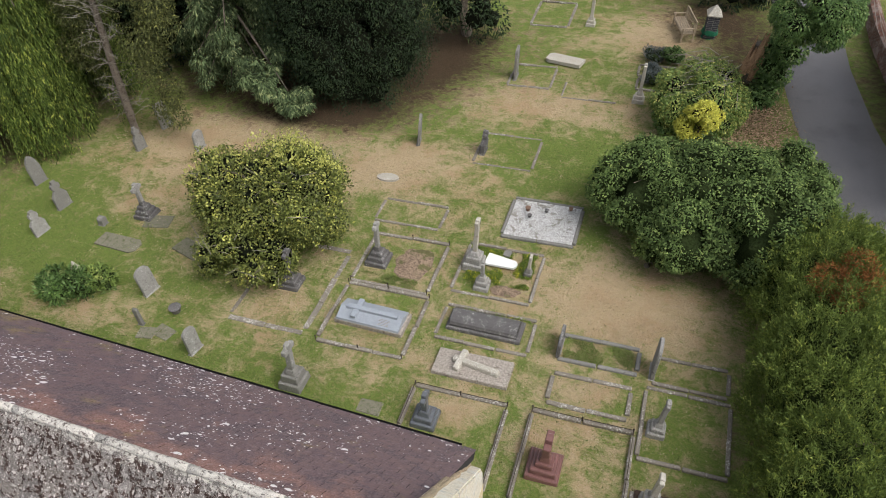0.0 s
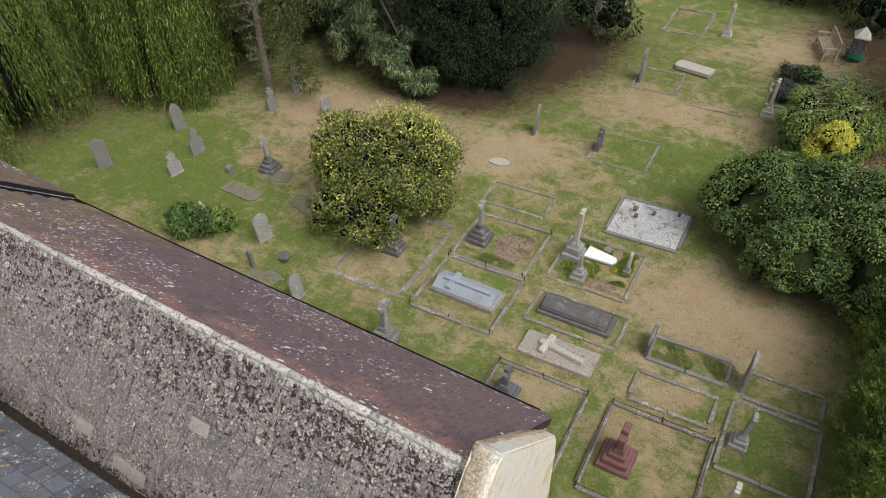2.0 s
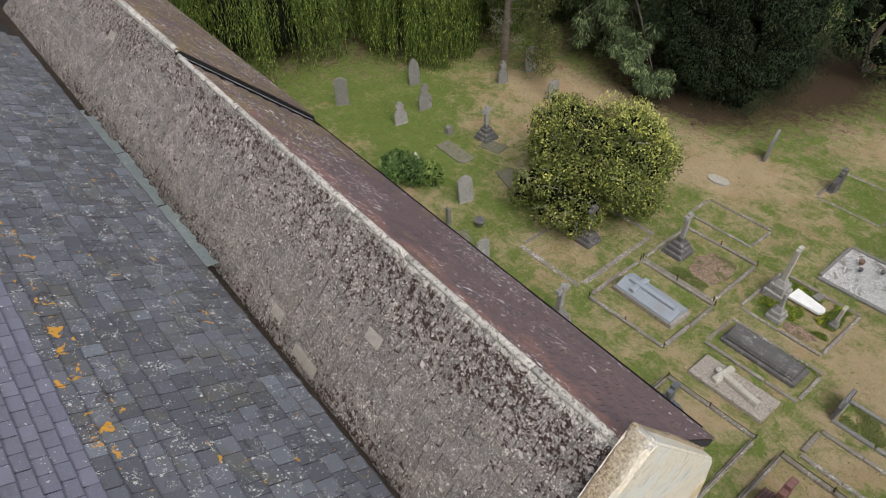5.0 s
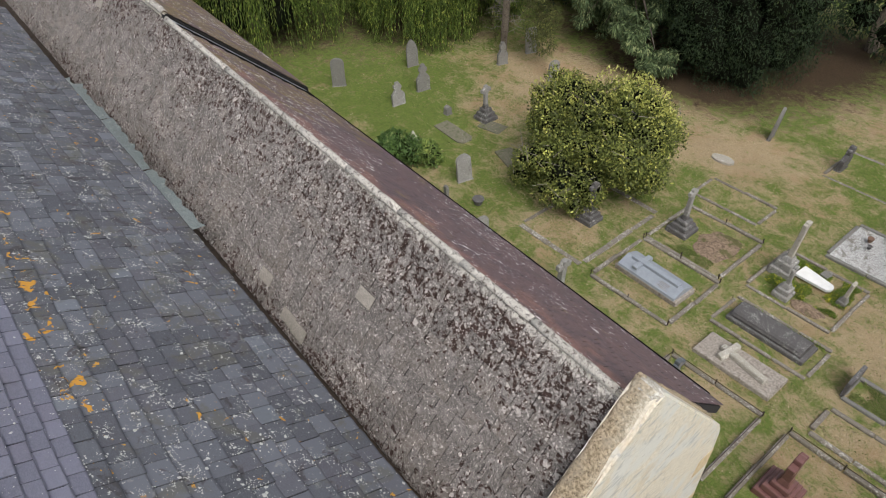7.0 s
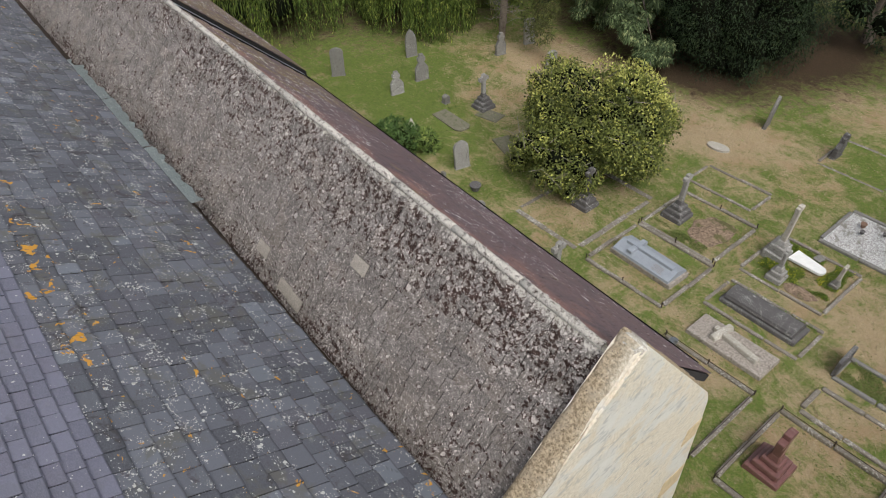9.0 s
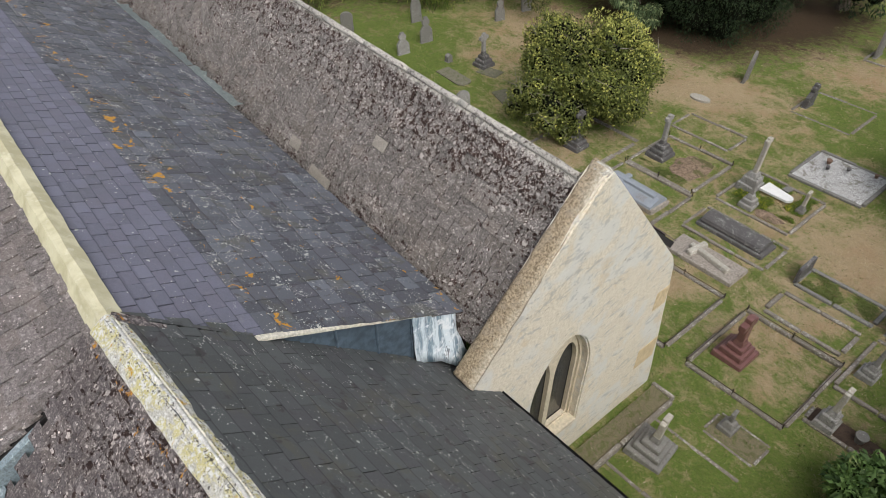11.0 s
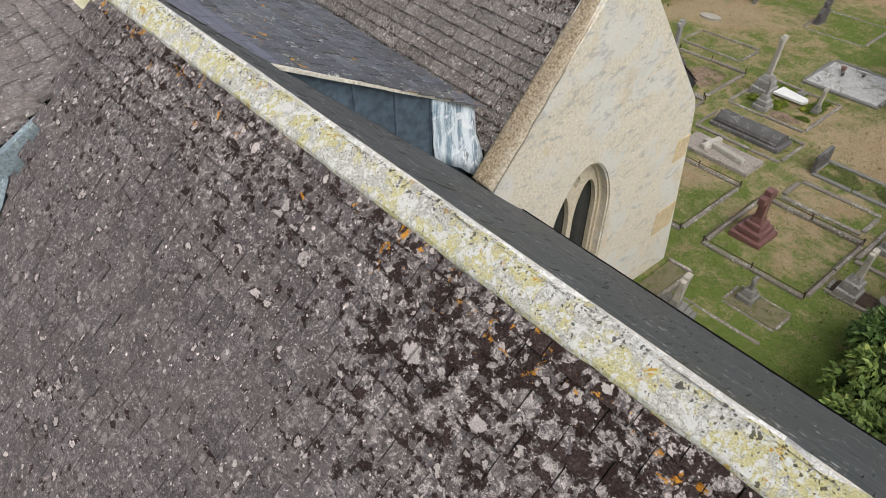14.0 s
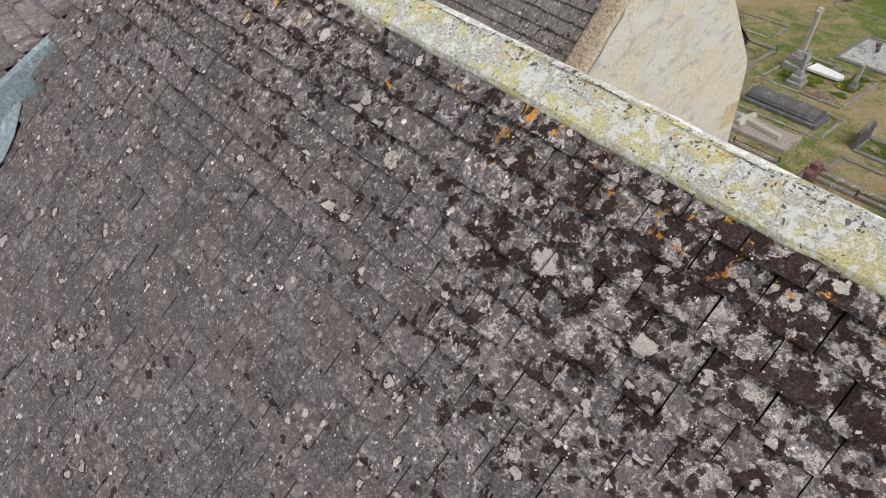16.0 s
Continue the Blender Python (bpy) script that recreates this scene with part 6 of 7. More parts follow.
# pale drooping conifer
ced = thing("drooping_conifer", "tall conifer with pale drooping branch sprays", "tree", Matrix.Translation((-16.2, 22.6, gz(-16.2, 22.6))))
limbs(ced, (0, 0, -0.1), (0, 0, 12), 0.28, 80, 4, 1.0, spread=(0.5, 0.9))
rng = np.random.default_rng(81)
cs, rs = [], []
for i in range(46):
    f = i / 46
    z = 1.4 + 8.5 * f
    a = rng.uniform(-2.6, 0.6)
    reach = rng.uniform(1.6, 3.4) * (1 - 0.4 * f)
    tip = Vector((math.cos(a) * reach, math.sin(a) * reach, z - 0.5))
    part("branch", add_tube(bmesh.new(), [(0, 0, z + 0.4), tuple(tip * 0.5 + Vector((0, 0, (z + 0.5) * 0.5))), tuple(tip)], [0.05, 0.035, 0.01], 5), BARK, ced)
    for j in range(7):
        g = 0.35 + 0.65 * j / 6
        q = Vector((0, 0, z + 0.4)).lerp(tip, g)
        cs.append((q.x + rng.uniform(-0.2, 0.2), q.y + rng.uniform(-0.2, 0.2), q.z - 0.3))
        rs.append((rng.uniform(0.22, 0.4),))
crown("crown", ced, F_CEDAR, np.array(cs), np.array(rs), 46000, 0.21, 0.045, 82, 1.4, 0.35, 0.8, fill=0.4)
low = [(3.2, -2.6, 1.7), (3.6, -3.0, 1.2), (2.7, -3.0, 1.6), (4.0, -2.6, 1.3), (4.3, -3.1, 0.9), (2.3, -2.5, 2.0), (3.0, -2.0, 2.2), (1.6, -2.2, 2.4)]
crown("low_spray", ced, F_CEDAR, np.array([(q[0] + rng.uniform(-0.45, 0.45), q[1] + rng.uniform(-0.4, 0.4), q[2] + rng.uniform(-0.3, 0.3)) for q in low for _ in range(3)]), rng.uniform(0.18, 0.36, (3 * len(low), 1)), 9000, 0.22, 0.05, 83, 1.3, 0.35, 0.7, fill=0.3)
part("branch", add_tube(bmesh.new(), [(0, 0, 3.0), (1.8, -1.5, 2.6), (3.8, -2.9, 1.5)], [0.07, 0.05, 0.015], 5), BARK, ced)

# thin tree with bare lower trunk
thin = thing("thin_tree", "thin grey-barked tree with sparse foliage and dead twigs", "tree", Matrix.Translation((-17.6, 17.2, gz(-17.6, 17.2))))
part("trunk", add_tube(bmesh.new(), [(0, 0, -0.1), (0.02, 0.0, 1), (-0.05, 0.1, 3), (0.0, 0.2, 6), (0.1, 0.3, 9)], [0.2, 0.15, 0.13, 0.1, 0.05], 9), BARK, thin, "bare grey-brown trunk")
rngp = random.Random(85)
twigs = bmesh.new()
for i in range(64):
    z = rngp.uniform(0.8, 6.0)
    a = rngp.uniform(0, 6.28)
    l = rngp.uniform(0.5, 1.5)
    p = Vector((0, 0.05, z))
    q = p + Vector((math.cos(a) * l, math.sin(a) * l, rngp.uniform(-0.2, 0.5)))
    add_tube(twigs, [p, p.lerp(q, 0.5) + Vector((0, 0, 0.1)), q], [0.013, 0.008, 0.003], 4)
    for j in range(3):
        b = p.lerp(q, rngp.uniform(0.4, 0.9))
        add_tube(twigs, [b, b + Vector((rngp.uniform(-0.4, 0.4), rngp.uniform(-0.4, 0.4), rngp.uniform(-0.1, 0.4)))], [0.008, 0.003], 3)
part("dead_twig", twigs, TWIG, thin, "pale dead twigs")
rng = np.random.default_rng(86)
cs = np.array([((-1) ** i * rng.uniform(0.6, 1.7), rng.uniform(0.0, 1.3), z) for i, z in enumerate(np.linspace(2.8, 9, 34))] + [(1.3, 0.5, 1.5), (1.8, 0.3, 1.2), (1.5, 0.8, 1.9), (-1.0, 0.6, 2.3), (-1.3, 0.3, 2.9)])
crown("crown", thin, F_OLIVE, cs, rng.uniform(0.4, 0.75, (len(cs), 1)), 30000, 0.12, 0.038, 87, 0.6, 0.5, fill=0.3)

# weeping willows
def willow(x, y, r, h, strands, seed, label, low=0.25):
    ob = thing("weeping_willow", label, "tree", Matrix.Translation((x, y, gz(x, y))), "willows")
    limbs(ob, (0, 0, -0.1), (0, 0, h * 0.8), 0.35, seed, 8, r * 0.8, spread=(0.5, 1.0))
    rng = np.random.default_rng(seed)
    pts, ways = [], []
    nb = 215
    for b in range(nb):
        a0 = rng.uniform(0, 2 * math.pi)
        r0 = r * rng.uniform(0.35, 1.05)
        z0 = h * (1.02 - 0.45 * (r0 / r) ** 2) * rng.uniform(0.85, 1.0)
        z1 = rng.uniform(0.0, low + 0.5) if r0 > 0.7 * r else rng.uniform(0.8, 2.2)
        for s in range(strands // nb):
            aa = a0 + rng.normal() * 0.042
            rr = r0 + rng.normal() * 0.12
            zt, zb = z0 + rng.normal() * 0.35, z1 + abs(rng.normal()) * 0.55
            m = int((zt - zb) / 0.098)
            if m < 3:
                continue
            f = np.linspace(0, 1, m)
            ph = rng.uniform(0, 6.28)
            bow = rr + 0.35 * r * (np.sqrt(f) - 0.7) * 0.35
            px = np.cos(aa) * bow + 0.05 * np.sin(f * 9 + ph)
            py = np.sin(aa) * bow + 0.05 * np.cos(f * 8 + ph)
            pts.append(np.stack([px, py, zt + (zb - zt) * f], 1))
            ways.append(np.tile([math.cos(aa) * 0.12, math.sin(aa) * 0.12, -1.0], (m, 1)))
    p = np.concatenate(pts)
    way = unit(np.concatenate(ways) + rng.normal(size=p.shape) * 0.28)
    n = unit(rng.normal(size=p.shape) + np.array([0, 0, 0.3]))
    n = unit(n - way * (n * way).sum(1, keepdims=True))
    ic = np.array([(0.5 * r * math.cos(q) * g, 0.5 * r * math.sin(q) * g, z) for z in np.arange(1.6, h * 0.85, 0.9) for g, m_ in ((0.4, 3), (1.0, 7)) for q in np.linspace(0, 6.28, m_, False)])
    core("shade_core", ob, ic, np.full((len(ic), 1), r * 0.2), seed, 1.0)
    quads("hanging_foliage", leaf_quads(p, n, way, 0.185, 0.034, rng), F_WILLOW, ob, "stuff")
    bm = bmesh.new()
    for a in range(14):
        t = 2 * math.pi * a / 14
        add_tube(bm, [(r * 0.25 * math.cos(t), r * 0.25 * math.sin(t), h * 0.8), (r * 0.7 * math.cos(t), r * 0.7 * math.sin(t), h * 0.86), (r * 0.95 * math.cos(t), r * 0.95 * math.sin(t), h * 0.6)], [0.07, 0.045, 0.015], 5)
    part("arching_branch", bm, BARK, ob)
    return ob


willow(-22.6, 17.6, 3.6, 9.5, 4515, 90, "large weeping willow trailing yellow-green branches to the ground")
willow(-26.9, 11.3, 4.3, 8.0, 1720, 91, "broad weeping willow with curtains of hanging leaves", 0.15)
willow(-33.0, 8.5, 3.6, 7.0, 645, 92, "weeping willow beyond the church roof", 0.2)

# tree broken by a storm, clad in ivy
gold = thing("golden_shrub", "bright golden-yellow leafy shrub", "shrub", Matrix.Translation((1.95, 20.9, gz(1.95, 20.9))))
cs, rs = lumps((0, 0, 1.0), (0.72, 0.62, 0.95), 20, np.random.default_rng(95), (0.3, 0.45))
core("shade_core", gold, cs, rs, 95, 0.7)
crown("crown", gold, F_GOLD, cs, rs, 9000, 0.085, 0.045, 96, 0.2)
limbs(gold, (0, 0, -0.1), (0, 0, 1.0), 0.05, 97, 3, 0.4)
fallen = thing("fallen_tree", "broken fallen tree top with wilting leaves and bare twigs", "tree", Matrix.Translation((1.9, 22.6, gz(1.9, 22.6))))
cs, rs = lumps((0, 0, 1.0), (1.55, 1.75, 1.25), 40, np.random.default_rng(98), (0.2, 0.36))
core("shade_core", fallen, cs, rs, 98, 0.6)
crown("crown", fallen, F_LIGHT, cs, rs, 24000, 0.10, 0.05, 99, 0.3)
crown("wilted_foliage", fallen, F_BUSH_TIP, cs, rs, 6000, 0.09, 0.045, 100, 0.6)
bm = bmesh.new()
rr = random.Random(101)
for i in range(90):
    p = Vector((rr.uniform(-0.4, 1.0), rr.uniform(-0.6, 1.4), rr.uniform(1.5, 2.2)))
    q = p + Vector((rr.uniform(-1.2, 0.3), rr.uniform(-0.9, 0.2), rr.uniform(-0.4, 0.15)))
    add_tube(bm, [p, p.lerp(q, 0.5) + Vector((0, 0, 0.08)), q], [0.016, 0.011, 0.004], 4)
part("bare_twig", bm, TWIG, fallen, "pale bare twigs")
limbs(fallen, (0.6, 1.2, 0.1), (-0.9, -1.0, 1.0), 0.16, 102, 5, 1.0)
stump = thing("broken_trunk", "splintered orange-brown broken tree trunk clad in ivy", "tree", Matrix.Translation((3.4, 25.0, gz(3.4, 25.0))))
part("trunk", add_tube(bmesh.new(), [(0.1, 0.15, -0.1), (0.1, 0.15, 0.6), (0.1, 0.1, 1.3), (0.12, 0.1, 2.0)], [0.45, 0.36, 0.32, 0.22], 10), BARK, stump)
for i in range(22):
    x = rr.uniform(-0.26, 0.26)
    z0, z1 = rr.uniform(0.7, 1.3), 2.0 + rr.uniform(-0.35, 0.6) - 0.5 * abs(x - 0.1)
    y = -0.24 + 0.9 * x * x + rr.uniform(-0.05, 0.06)
    bm = add_tube(bmesh.new(), [(x - 0.05, y, z0), (x + 0.02, y + 0.03, (z0 + z1) / 2), (x + 0.12, y + 0.14, z1)], [rr.uniform(0.04, 0.1), rr.uniform(0.06, 0.11), 0.014], 5)
    part("splinter", bm, TORN, stump, "raw orange-brown splintered wood" if i == 0 else "")
ic = np.array([(0.5, -0.3, 0.3), (0.6, -0.1, 0.8), (0.55, -0.2, 1.4), (0.6, 0.1, 2.0), (0.8, -0.5, 0.5), (0.95, -0.2, 1.1), (0.9, -0.1, 1.8), (0.8, -0.2, 2.4), (1.1, -0.6, 2.2), (0.6, -0.6, 0.2)])
core("shade_core", stump, ic, np.full((len(ic), 1), 0.38), 104, 0.7, INNER_GREEN)
crown("ivy", stump, F_MID, ic, np.full((len(ic), 1), 0.45), 6500, 0.10, 0.07, 103, 0.3)
rng = np.random.default_rng(104)
n = 4200
p = np.stack([rng.normal(4.0, 0.75, n), rng.normal(23.0, 1.1, n), np.zeros(n)], 1)
p = p[(p[:, 0] > 2.9) & (p[:, 0] < 5.6 - 0.12 * (p[:, 1] - 22))]
p[:, 2] = [gz(q[0], q[1]) + 0.02 for q in p]
litter = quads("leaf_litter", leaf_quads(p, unit(rng.normal(size=p.shape) * 0.35 + np.array([0, 0, 1])), unit(rng.normal(size=p.shape)), 0.09, 0.05, rng), LITTER)
tagged(litter, "orange-brown fallen leaves on the bare verge", "leaves", kind="stuff")

# overhanging tree by the lane
over = thing("lane_tree", "leafy green tree leaning over the lane", "tree", Matrix.Translation((4.2, 25.6, gz(4.2, 25.6))))
limbs(over, (0.3, 0.6, -0.1), (0.35, -2.2, 4.6), 0.2, 105, 6, 1.1)
cs, rs = lumps((0.15, -2.9, 4.5), (1.35, 1.3, 1.15), 36, np.random.default_rng(106), (0.22, 0.4), -1)
core("shade_core", over, cs, rs, 106, 0.7)
crown("crown", over, F_MID, cs, rs, 30000, 0.10, 0.038, 107, 0.5)
cs, rs = lumps((0.6, -0.6, 4.9), (1.5, 1.5, 1.3), 30, np.random.default_rng(108), (0.22, 0.4), -1)
core("shade_core", over, cs, rs, 108, 0.7)
crown("crown", over, F_MID, cs, rs, 20000, 0.10, 0.038, 109, 0.5)

# dark broad-leaved tree hanging over the brick wall
dark_tree = thing("overhanging_tree", "dark leafy tree hanging over the brick wall and lane", "tree", Matrix.Translation((12.4, 23.0, gz(12.4, 23.0))))
limbs(dark_tree, (0, 0, -0.1), (-2.6, -0.6, 5.4), 0.3, 140, 7, 2.2, spread=(0.3, 0.95))
parts_of = [lumps(c, r, n, np.random.default_rng(141 + i), (0.16, 0.32), -0.9) for i, (c, r, n) in enumerate([((-2.7, -1.5, 3.9), (2.1, 2.5, 1.6), 74), ((-2.2, 2.2, 4.6), (2.3, 2.5, 1.8), 66), ((-2.4, -3.9, 3.1), (2.0, 1.8, 1.4), 50)])]
cs, rs = np.concatenate([q[0] for q in parts_of]), np.concatenate([q[1] for q in parts_of])
core("shade_core", dark_tree, cs, rs, 145, 0.75)
crown("crown", dark_tree, F_DARK, cs, rs, 60000, 0.13, 0.06, 146, 0.4, fill=0.45)

# planted bed and small plants
shrub("bed_plants", "clump of dark green perennials round a statue", "plant", -14.55, 9.75, (0.85, 0.62, 0.42), 22, 3800, 0.16, 0.05, F_MID, 110, -0.4, (0.3, 0.5), False, h=0.36)
shrub("bed_plants", "reddish green perennials beside the statue", "plant", -13.85, 10.2, (0.55, 0.45, 0.32), 14, 1600, 0.14, 0.045, F_LIGHT, 111, -0.4, (0.3, 0.5), False, h=0.28)
for i, (x, y, r) in enumerate([(0.05, 26.85, 0.5), (0.2, 25.0, 0.45), (0.15, 25.9, 0.3)]):
    shrub("lavender", "grey-green lavender cushion on a grave", "plant", x, y, (r, r * 0.85, r * 0.6), 12, 1400, 0.14, 0.02, F_LAV, 113 + i, -0.8, (0.35, 0.5), False, h=r * 0.5, group="lavender")
shrub("clipped_shrub", "small clipped green shrub by a grave", "plant", 0.75, 26.8, (0.42, 0.4, 0.38), 10, 1300, 0.1, 0.05, F_MID, 117, 0, (0.35, 0.5), False, h=0.35)
shrub("dark_green_shrub", "dark green shrub below the fallen crown", "shrub", 0.95, 22.0, (0.45, 0.9, 0.7), 14, 2600, 0.13, 0.06, F_MID, 118, 0.2, (0.3, 0.5), False, h=0.6)


def cover_plants(label, x0, x1, y0, y1, n, material, seed, hole=None, h=0.06, size=0.04):
    """Low leafy growth over a plot."""
    rng = np.random.default_rng(seed)
    p = np.stack([rng.uniform(x0, x1, n), rng.uniform(y0, y1, n), rng.uniform(0, h, n)], 1)
    keep = np.array([noise.noise((q[0] * 2.2, q[1] * 2.2, seed)) > -0.12 for q in p])
    p = p[keep]
    p[:, 2] += [gz(q[0], q[1]) + 0.01 for q in p]
    n_ = unit(rng.normal(size=p.shape) * 0.5 + np.array([0, 0, 1]))
    ob = quads("ground_cover", leaf_quads(p, n_, unit(rng.normal(size=p.shape)), size, size * 0.6, rng), material)
    return tagged(ob, label, "plants", kind="stuff")


cover_plants("low green plants with yellow flowers on a grave", -3.7, -1.85, 13.15, 14.55, 14000, F_GROUND, 120)
cover_plants("low green weeds within a kerbed grave", -0.5, 1.2, 11.15, 11.8, 4200, F_GRASS, 121, h=0.05)
cover_plants("green weeds along a coped tomb", -3.7, -1.5, 11.98, 12.1, 700, F_GROUND, 122, h=0.06)
cover_plants("green weeds in a kerbed grave", -6.6, -4.6, 12.42, 12.75, 2200, F_GRASS, 123, h=0.05)
cover_plants("clump of green weeds beside the lane shrubs", 1.3, 2.4, 30.2, 31.0, 800, F_LIGHT, 124, h=0.1)


def turf(n, seed):
    """Loose grass blades over the lawn, green or parched as the ground is."""
    rng = np.random.default_rng(seed)
    x, y = rng.uniform(-21, 4.2, n), rng.uniform(1.5, 27, n)
    ok = ~((x < -0.9) & (y < 6.0)) & ~((x > 2.0) & (y > 26))
    x, y = x[ok], y[ok]
    dry = np.full(len(x), 0.30)
    soil_ = np.zeros(len(x))
    for cx, cy, rx, ry, w in DRY:
        dry += 0.8 * w * np.exp(-(((x - cx) / rx) ** 2 + ((y - cy) / ry) ** 2))
    for cx, cy, rx, ry, w in SOIL_SHADE:
        soil_ += w * np.exp(-(((x - cx) / rx) ** 2 + ((y - cy) / ry) ** 2))
    nz = np.array([noise.noise((a * 1.5, b * 1.5, 4.0)) + 0.6 * noise.noise((a * 4.5, b * 4.5, 9.0)) for a, b in zip(x, y)])
    keep = rng.random(len(x)) > soil_ * 1.6
    straw = (dry + 0.45 * nz + rng.normal(size=len(x)) * 0.16) > 0.52
    z = np.array([gz(a, b) for a, b in zip(x, y)]) - 0.005
    p = np.stack([x, y, z], 1)
    for sel, m, lb in ((keep & ~straw, F_GRASS, "short green grass blades"), (keep & straw, F_STRAW, "short parched grass blades")):
        q = p[sel]
        n_ = unit(rng.normal(size=q.shape) * np.array([1, 1, 0.25]) + np.array([0, 0, 0.5]))
        way = unit(rng.normal(size=q.shape) * np.array([1.0, 1.0, 0.15]) + np.array([0, 0, 0.55]))
        ob = quads("grass", leaf_quads(q, n_, way, 0.07, 0.024, rng), m)
        tagged(ob, lb, "grass", kind="stuff")


turf(86000, 130)

# ---- roof coverings, piece by piece ----
def tile_box(w, l, t, jit, rng):
    """One tile: length runs down the slope (+y), its tail proud and a little chipped."""
    g = t * 0.55
    l = l + rng.uniform(-0.03, 0.03) * l
    xs = np.linspace(-w / 2, w / 2, 4)
    xs[1:3] += rng.uniform(-0.12, 0.12, 2) * w
    ends = l + rng.uniform(-1.6, 1.0, 4) * jit
    lift = t + g + rng.uniform(-0.8, 0.8) * jit
    c = [(x, 0, 0) for x in xs] + [(x, e_, lift) for x, e_ in zip(xs, ends)] + [(x, e_ - 0.2 * t, g) for x, e_ in zip(xs, ends)] + [(xs[0], 0, -t), (xs[3], 0, -t)]
    return np.array(c) + rng.uniform(-jit, jit, (14, 3)) * 0.7


TILE_FACES = [(0, 1, 5, 4), (1, 2, 6, 5), (2, 3, 7, 6), (4, 5, 9, 8), (5, 6, 10, 9), (6, 7, 11, 10), (0, 4, 8, 12), (3, 13, 11, 7)]
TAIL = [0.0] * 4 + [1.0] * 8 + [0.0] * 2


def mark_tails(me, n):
    """Marks each piece along its length, for darker tails: 0 at the head of a tile, 1 at its tail."""
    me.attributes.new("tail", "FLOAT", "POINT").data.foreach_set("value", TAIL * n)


def cover(roof, x0, x1, top, bottom, w, e, t, material, pick, name="tile", seed=1, jit=0.004, skip=0.0, start=0.0, stop=1.0, sag=0.0, label="", wvar=0.0, joint=0.966):
    """Lay courses of tiles from the eave up; those within pick (x0, x1, f0, f1) are parts, the rest is joined."""
    rng = np.random.default_rng(seed)
    d = Vector((0, bottom[0] - top[0], bottom[1] - top[1]))
    ln = d.length
    d.normalize()
    n = Vector((0, -d.z, d.y))
    if n.z < 0:
        n = -n
    right = d.cross(n)
    base = np.array([list(right), list(d), list(n)])
    rows = max(1, round(ln * (stop - start) / e))
    e = ln * (stop - start) / rows
    meshes = []
    for i in range(8):
        me = bpy.data.meshes.new(name)
        me.from_pydata(tile_box(w * joint, e * 1.1, t, jit, rng).tolist(), [], TILE_FACES)
        me.materials.append(material)
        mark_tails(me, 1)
        meshes.append(me)
    verts, faces, count = [], [], 0
    for r in range(rows):
        s = start * ln + r * e
        f = s / ln
        x = x0 - (w * 0.5 if r % 2 else 0) + rng.uniform(-0.02, 0.02)
        while x < x1:
            wi = w * (1 + rng.uniform(-wvar, wvar)) if wvar else w
            wi = min(wi, x1 - x)
            if x1 - x - wi < 0.06:
                wi = x1 - x
            cx = x + wi / 2
            x += wi
            if wi < 0.04 or rng.random() < skip:
                continue
            h = sag * math.sin(cx * 0.8 + 1.0) + rng.uniform(-0.006, 0.006) * t / 0.02
            o = Vector((cx, top[0], top[1])) + d * s + n * h
            turn = rng.uniform(-0.012, 0.012)
            if pick and pick[0] <= cx <= pick[1] and pick[2] <= f <= pick[3] and count < 300:
                count += 1
                ob = new(name, meshes[int(rng.integers(8))])
                ob.parent = roof
                m = Matrix((right, d, n)).transposed().to_4x4()
                m.translation = o
                ob.matrix_basis = m @ Matrix.Rotation(turn, 4, "Z") @ Matrix.Diagonal((wi / w, 1, 1, 1))
            else:
                c = tile_box(wi * joint, e * 1.1, t, jit, rng)
                c[:, 0] += -turn * c[:, 1]
                v = c @ base + np.array(o)
                k0 = len(verts) * 14
                verts.append(v)
                faces += [tuple(k0 + q for q in fc) for fc in TILE_FACES]
    if verts:
        me = bpy.data.meshes.new(name + "_course")
        me.from_pydata(np.concatenate(verts).tolist(), [], faces)
        me.materials.append(material)
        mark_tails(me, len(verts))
        ob = new(name + "_course", me)
        ob.parent = roof
        tagged(ob, label, kind="stuff")


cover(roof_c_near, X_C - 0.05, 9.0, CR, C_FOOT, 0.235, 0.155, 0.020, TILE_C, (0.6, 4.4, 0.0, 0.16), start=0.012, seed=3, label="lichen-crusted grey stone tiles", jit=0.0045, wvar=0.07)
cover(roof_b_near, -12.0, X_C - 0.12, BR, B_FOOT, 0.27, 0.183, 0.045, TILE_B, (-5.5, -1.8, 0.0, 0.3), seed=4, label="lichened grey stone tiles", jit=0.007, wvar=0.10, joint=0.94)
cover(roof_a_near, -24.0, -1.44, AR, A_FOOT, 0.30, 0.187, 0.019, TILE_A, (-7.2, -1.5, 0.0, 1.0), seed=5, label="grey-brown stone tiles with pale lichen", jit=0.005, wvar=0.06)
cover(roof_a_far, X_STEP, -1.49, AR, AE, 0.28, 0.2, 0.007, SLATE_N, (-6.5, -1.6, 0.0, 1.0), "slate", 6, 0.002, label="maroon weathered slates with white droppings")
cover(roof_a_west, -24.0, X_STEP - 0.33, (AR[0], AR[1] + lift), (AE[0] + 0.02, AE[1] + lift), 0.28, 0.2, 0.007, SLATE_N, None, "slate", 7, 0.002, label="raised maroon slates")
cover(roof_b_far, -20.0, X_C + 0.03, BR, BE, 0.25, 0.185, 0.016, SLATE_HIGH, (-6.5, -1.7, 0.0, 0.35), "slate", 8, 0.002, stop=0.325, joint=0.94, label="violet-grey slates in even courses")
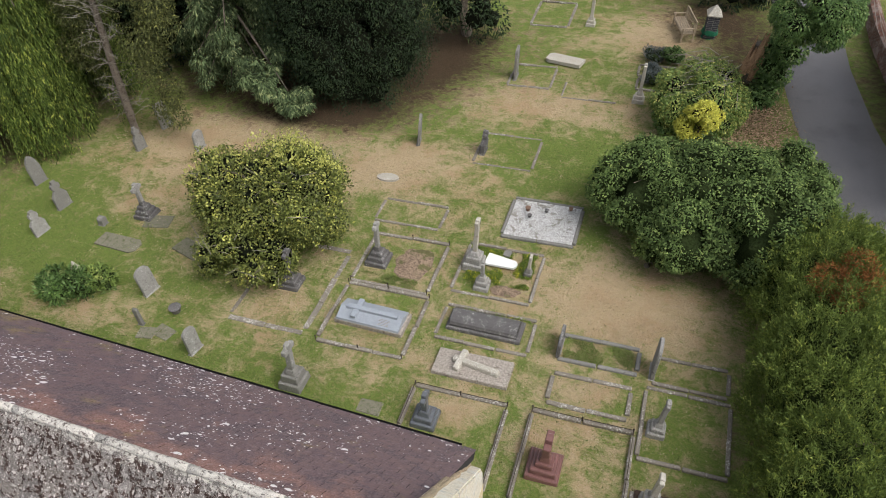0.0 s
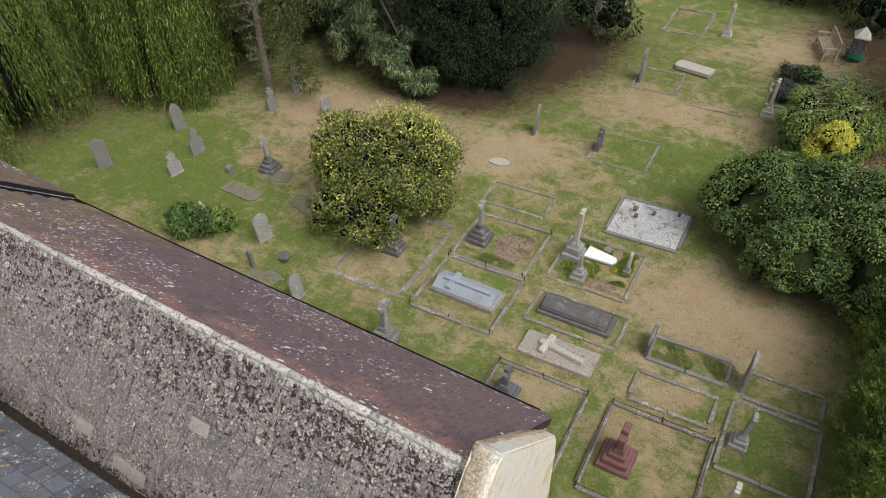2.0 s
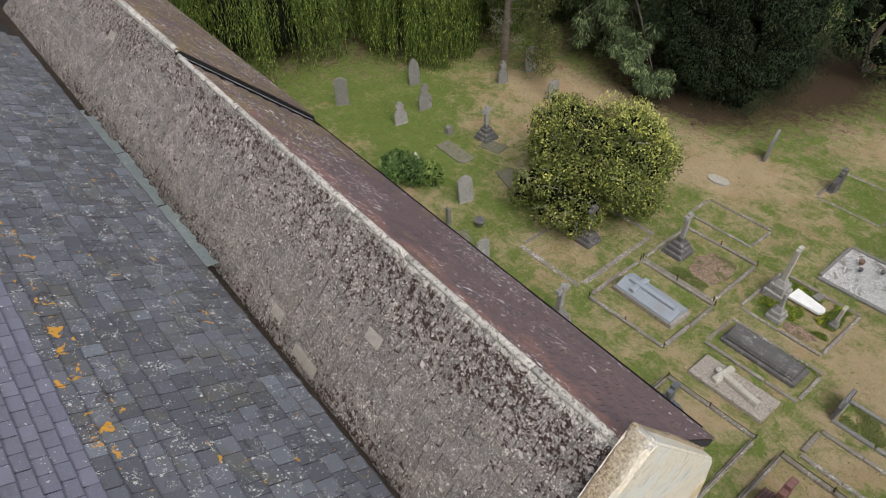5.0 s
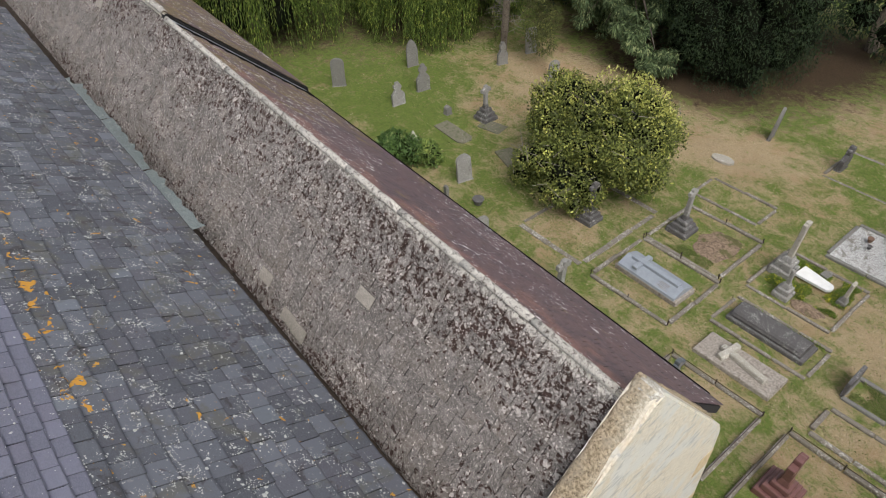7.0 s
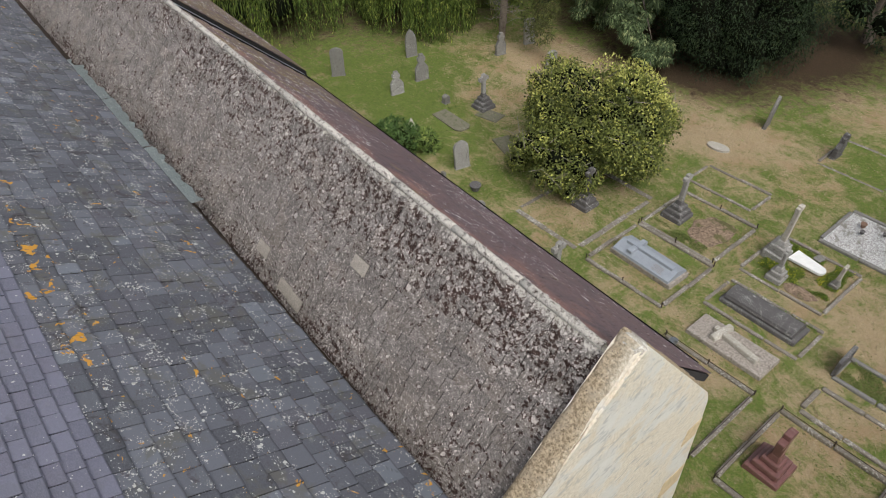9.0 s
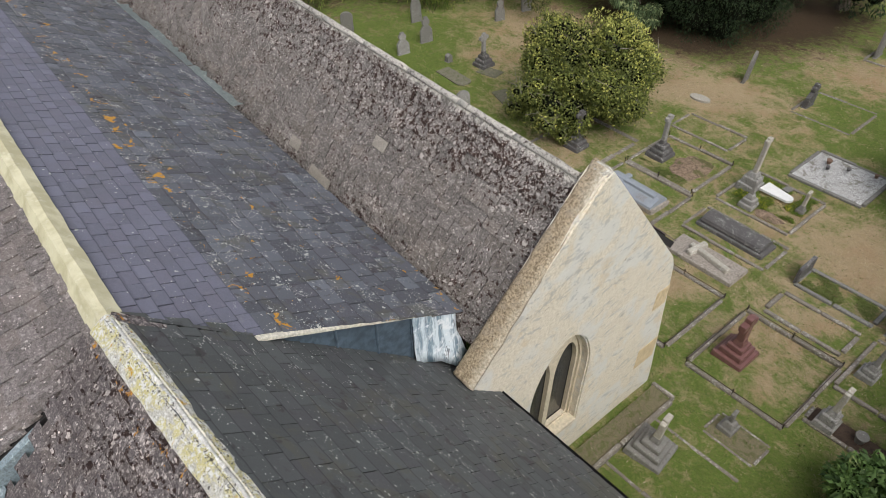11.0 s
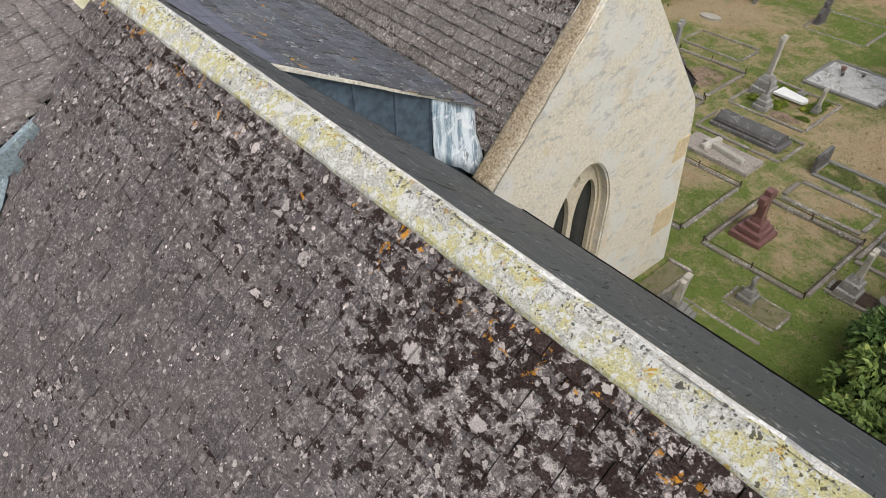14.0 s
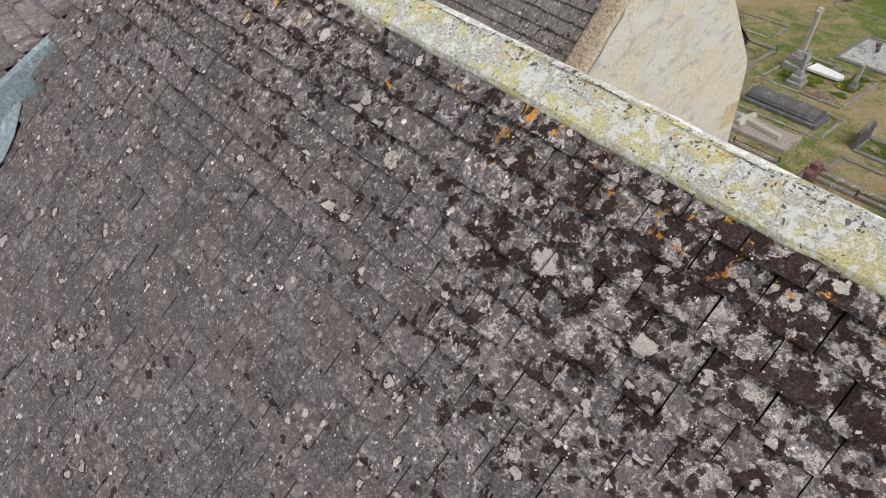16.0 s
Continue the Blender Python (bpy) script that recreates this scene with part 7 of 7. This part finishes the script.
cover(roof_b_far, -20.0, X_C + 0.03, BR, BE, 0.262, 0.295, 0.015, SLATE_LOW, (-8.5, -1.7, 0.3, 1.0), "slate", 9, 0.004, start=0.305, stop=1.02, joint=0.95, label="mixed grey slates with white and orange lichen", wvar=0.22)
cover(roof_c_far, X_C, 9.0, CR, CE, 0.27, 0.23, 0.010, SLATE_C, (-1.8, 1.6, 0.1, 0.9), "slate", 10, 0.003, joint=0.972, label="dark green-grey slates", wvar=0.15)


def ridge(x0, x1, y, z, ln, wy, hz, material, label, seed, round_=False, fall=(1.0, 1.0), m=Matrix()):
    """Ridge stones end to end, saddle-shaped."""
    rng = random.Random(seed)
    ob = new("ridge", bpy.data.meshes.new("ridge"))
    me0 = bmesh.new()
    add_box(me0, ((x0 + x1) / 2, y, z - 0.14), (x1 - x0, 0.08, 0.1))
    me0.to_mesh(ob.data)
    me0.free()
    ob.data.materials.append(MORTAR)
    ob.parent = church
    ob.matrix_basis = m
    ob["label"] = label
    x = x0
    near_count = 0
    while x < x1 - 0.1:
        l = min(ln * rng.uniform(0.94, 1.06), x1 - x)
        if round_:
            prof = [(wy * math.cos(a), hz * math.sin(a) - 0.03) for a in [math.pi * i / 8 for i in range(9)]]
            inner = [(p[0] * 0.8, p[1] * 0.8 - 0.02) for p in prof]
        elif fall[0] == 0:
            prof = [(0.14, -0.12), (0.07, -0.035), (0.03, 0.004), (-0.01, 0.002), (-0.06, -0.03), (-0.138, -0.085), (-0.142, -0.11)]
            inner = [(p[0] * 0.92, p[1] - 0.04) for p in prof]
        else:
            prof = [(wy, -wy * fall[0]), (0.045, 0.005), (0.02, hz * 0.35), (-0.02, hz * 0.35), (-0.045, 0.005), (-wy, -wy * fall[1])]
            inner = [(p[0] * 0.9, p[1] - 0.045) for p in prof]
        bm = bmesh.new()
        rings = []
        n = 6
        for i in range(n + 1):
            xx = x + 0.0004 + (l - 0.0008) * i / n
            rings.append([bm.verts.new((xx, y + p[0] + 0.012 * noise.noise((xx * 6, p[0] * 9, seed)), z + p[1] + 0.014 * noise.noise((xx * 5 + 3, p[0] * 8, seed)))) for p in prof] + [bm.verts.new((xx, y + p[0], z + p[1])) for p in inner[::-1]])
        for a, b in zip(rings, rings[1:]):
            for j in range(len(a)):
                bm.faces.new((a[j], a[(j + 1) % len(a)], b[(j + 1) % len(a)], b[j]))
        bm.faces.new(rings[0])
        bm.faces.new(rings[-1][::-1])
        bmesh.ops.recalc_face_normals(bm, faces=bm.faces[:])
        part("ridge_stone", bm, material, ob, "", round_)
        x += l


ridge(X_C - 0.02, 9.0, CR[0], CR[1] - 0.006, 0.5, 0.135, 0.08, CAP_WHITE, "ridge stones crusted with white and yellow lichen", 21, False, (0, 0), m=C_SET)
ridge(X_C + 0.05, 9.0, CR[0] + 0.036, CR[1] + 0.006, 0.9, 0.022, 0.024, ROLL_WHITE, "rounded white roll along the chancel ridge", 25, True, m=C_SET)
ridge(-20, X_C - 0.06, BR[0], BR[1] + 0.10, 0.62, 0.17, 0.0, CAP_B, "smooth buff angular ridge stones", 22, False, (0.62, 0.95), m=B_SET)
ridge(X_STEP - 0.36, -1.45, AR[0], AR[1] + 0.02, 1.3, 0.055, 0.06, TILE_A, "low ridge tiles crusted with pale lichen", 23, True, m=A_SET)
ridge(-24, X_STEP - 0.36, AR[0], AR[1] + lift + 0.0, 0.5, 0.07, 0.06, TILE_A, "low ridge tiles on the raised roof", 24, True, m=A_SET)
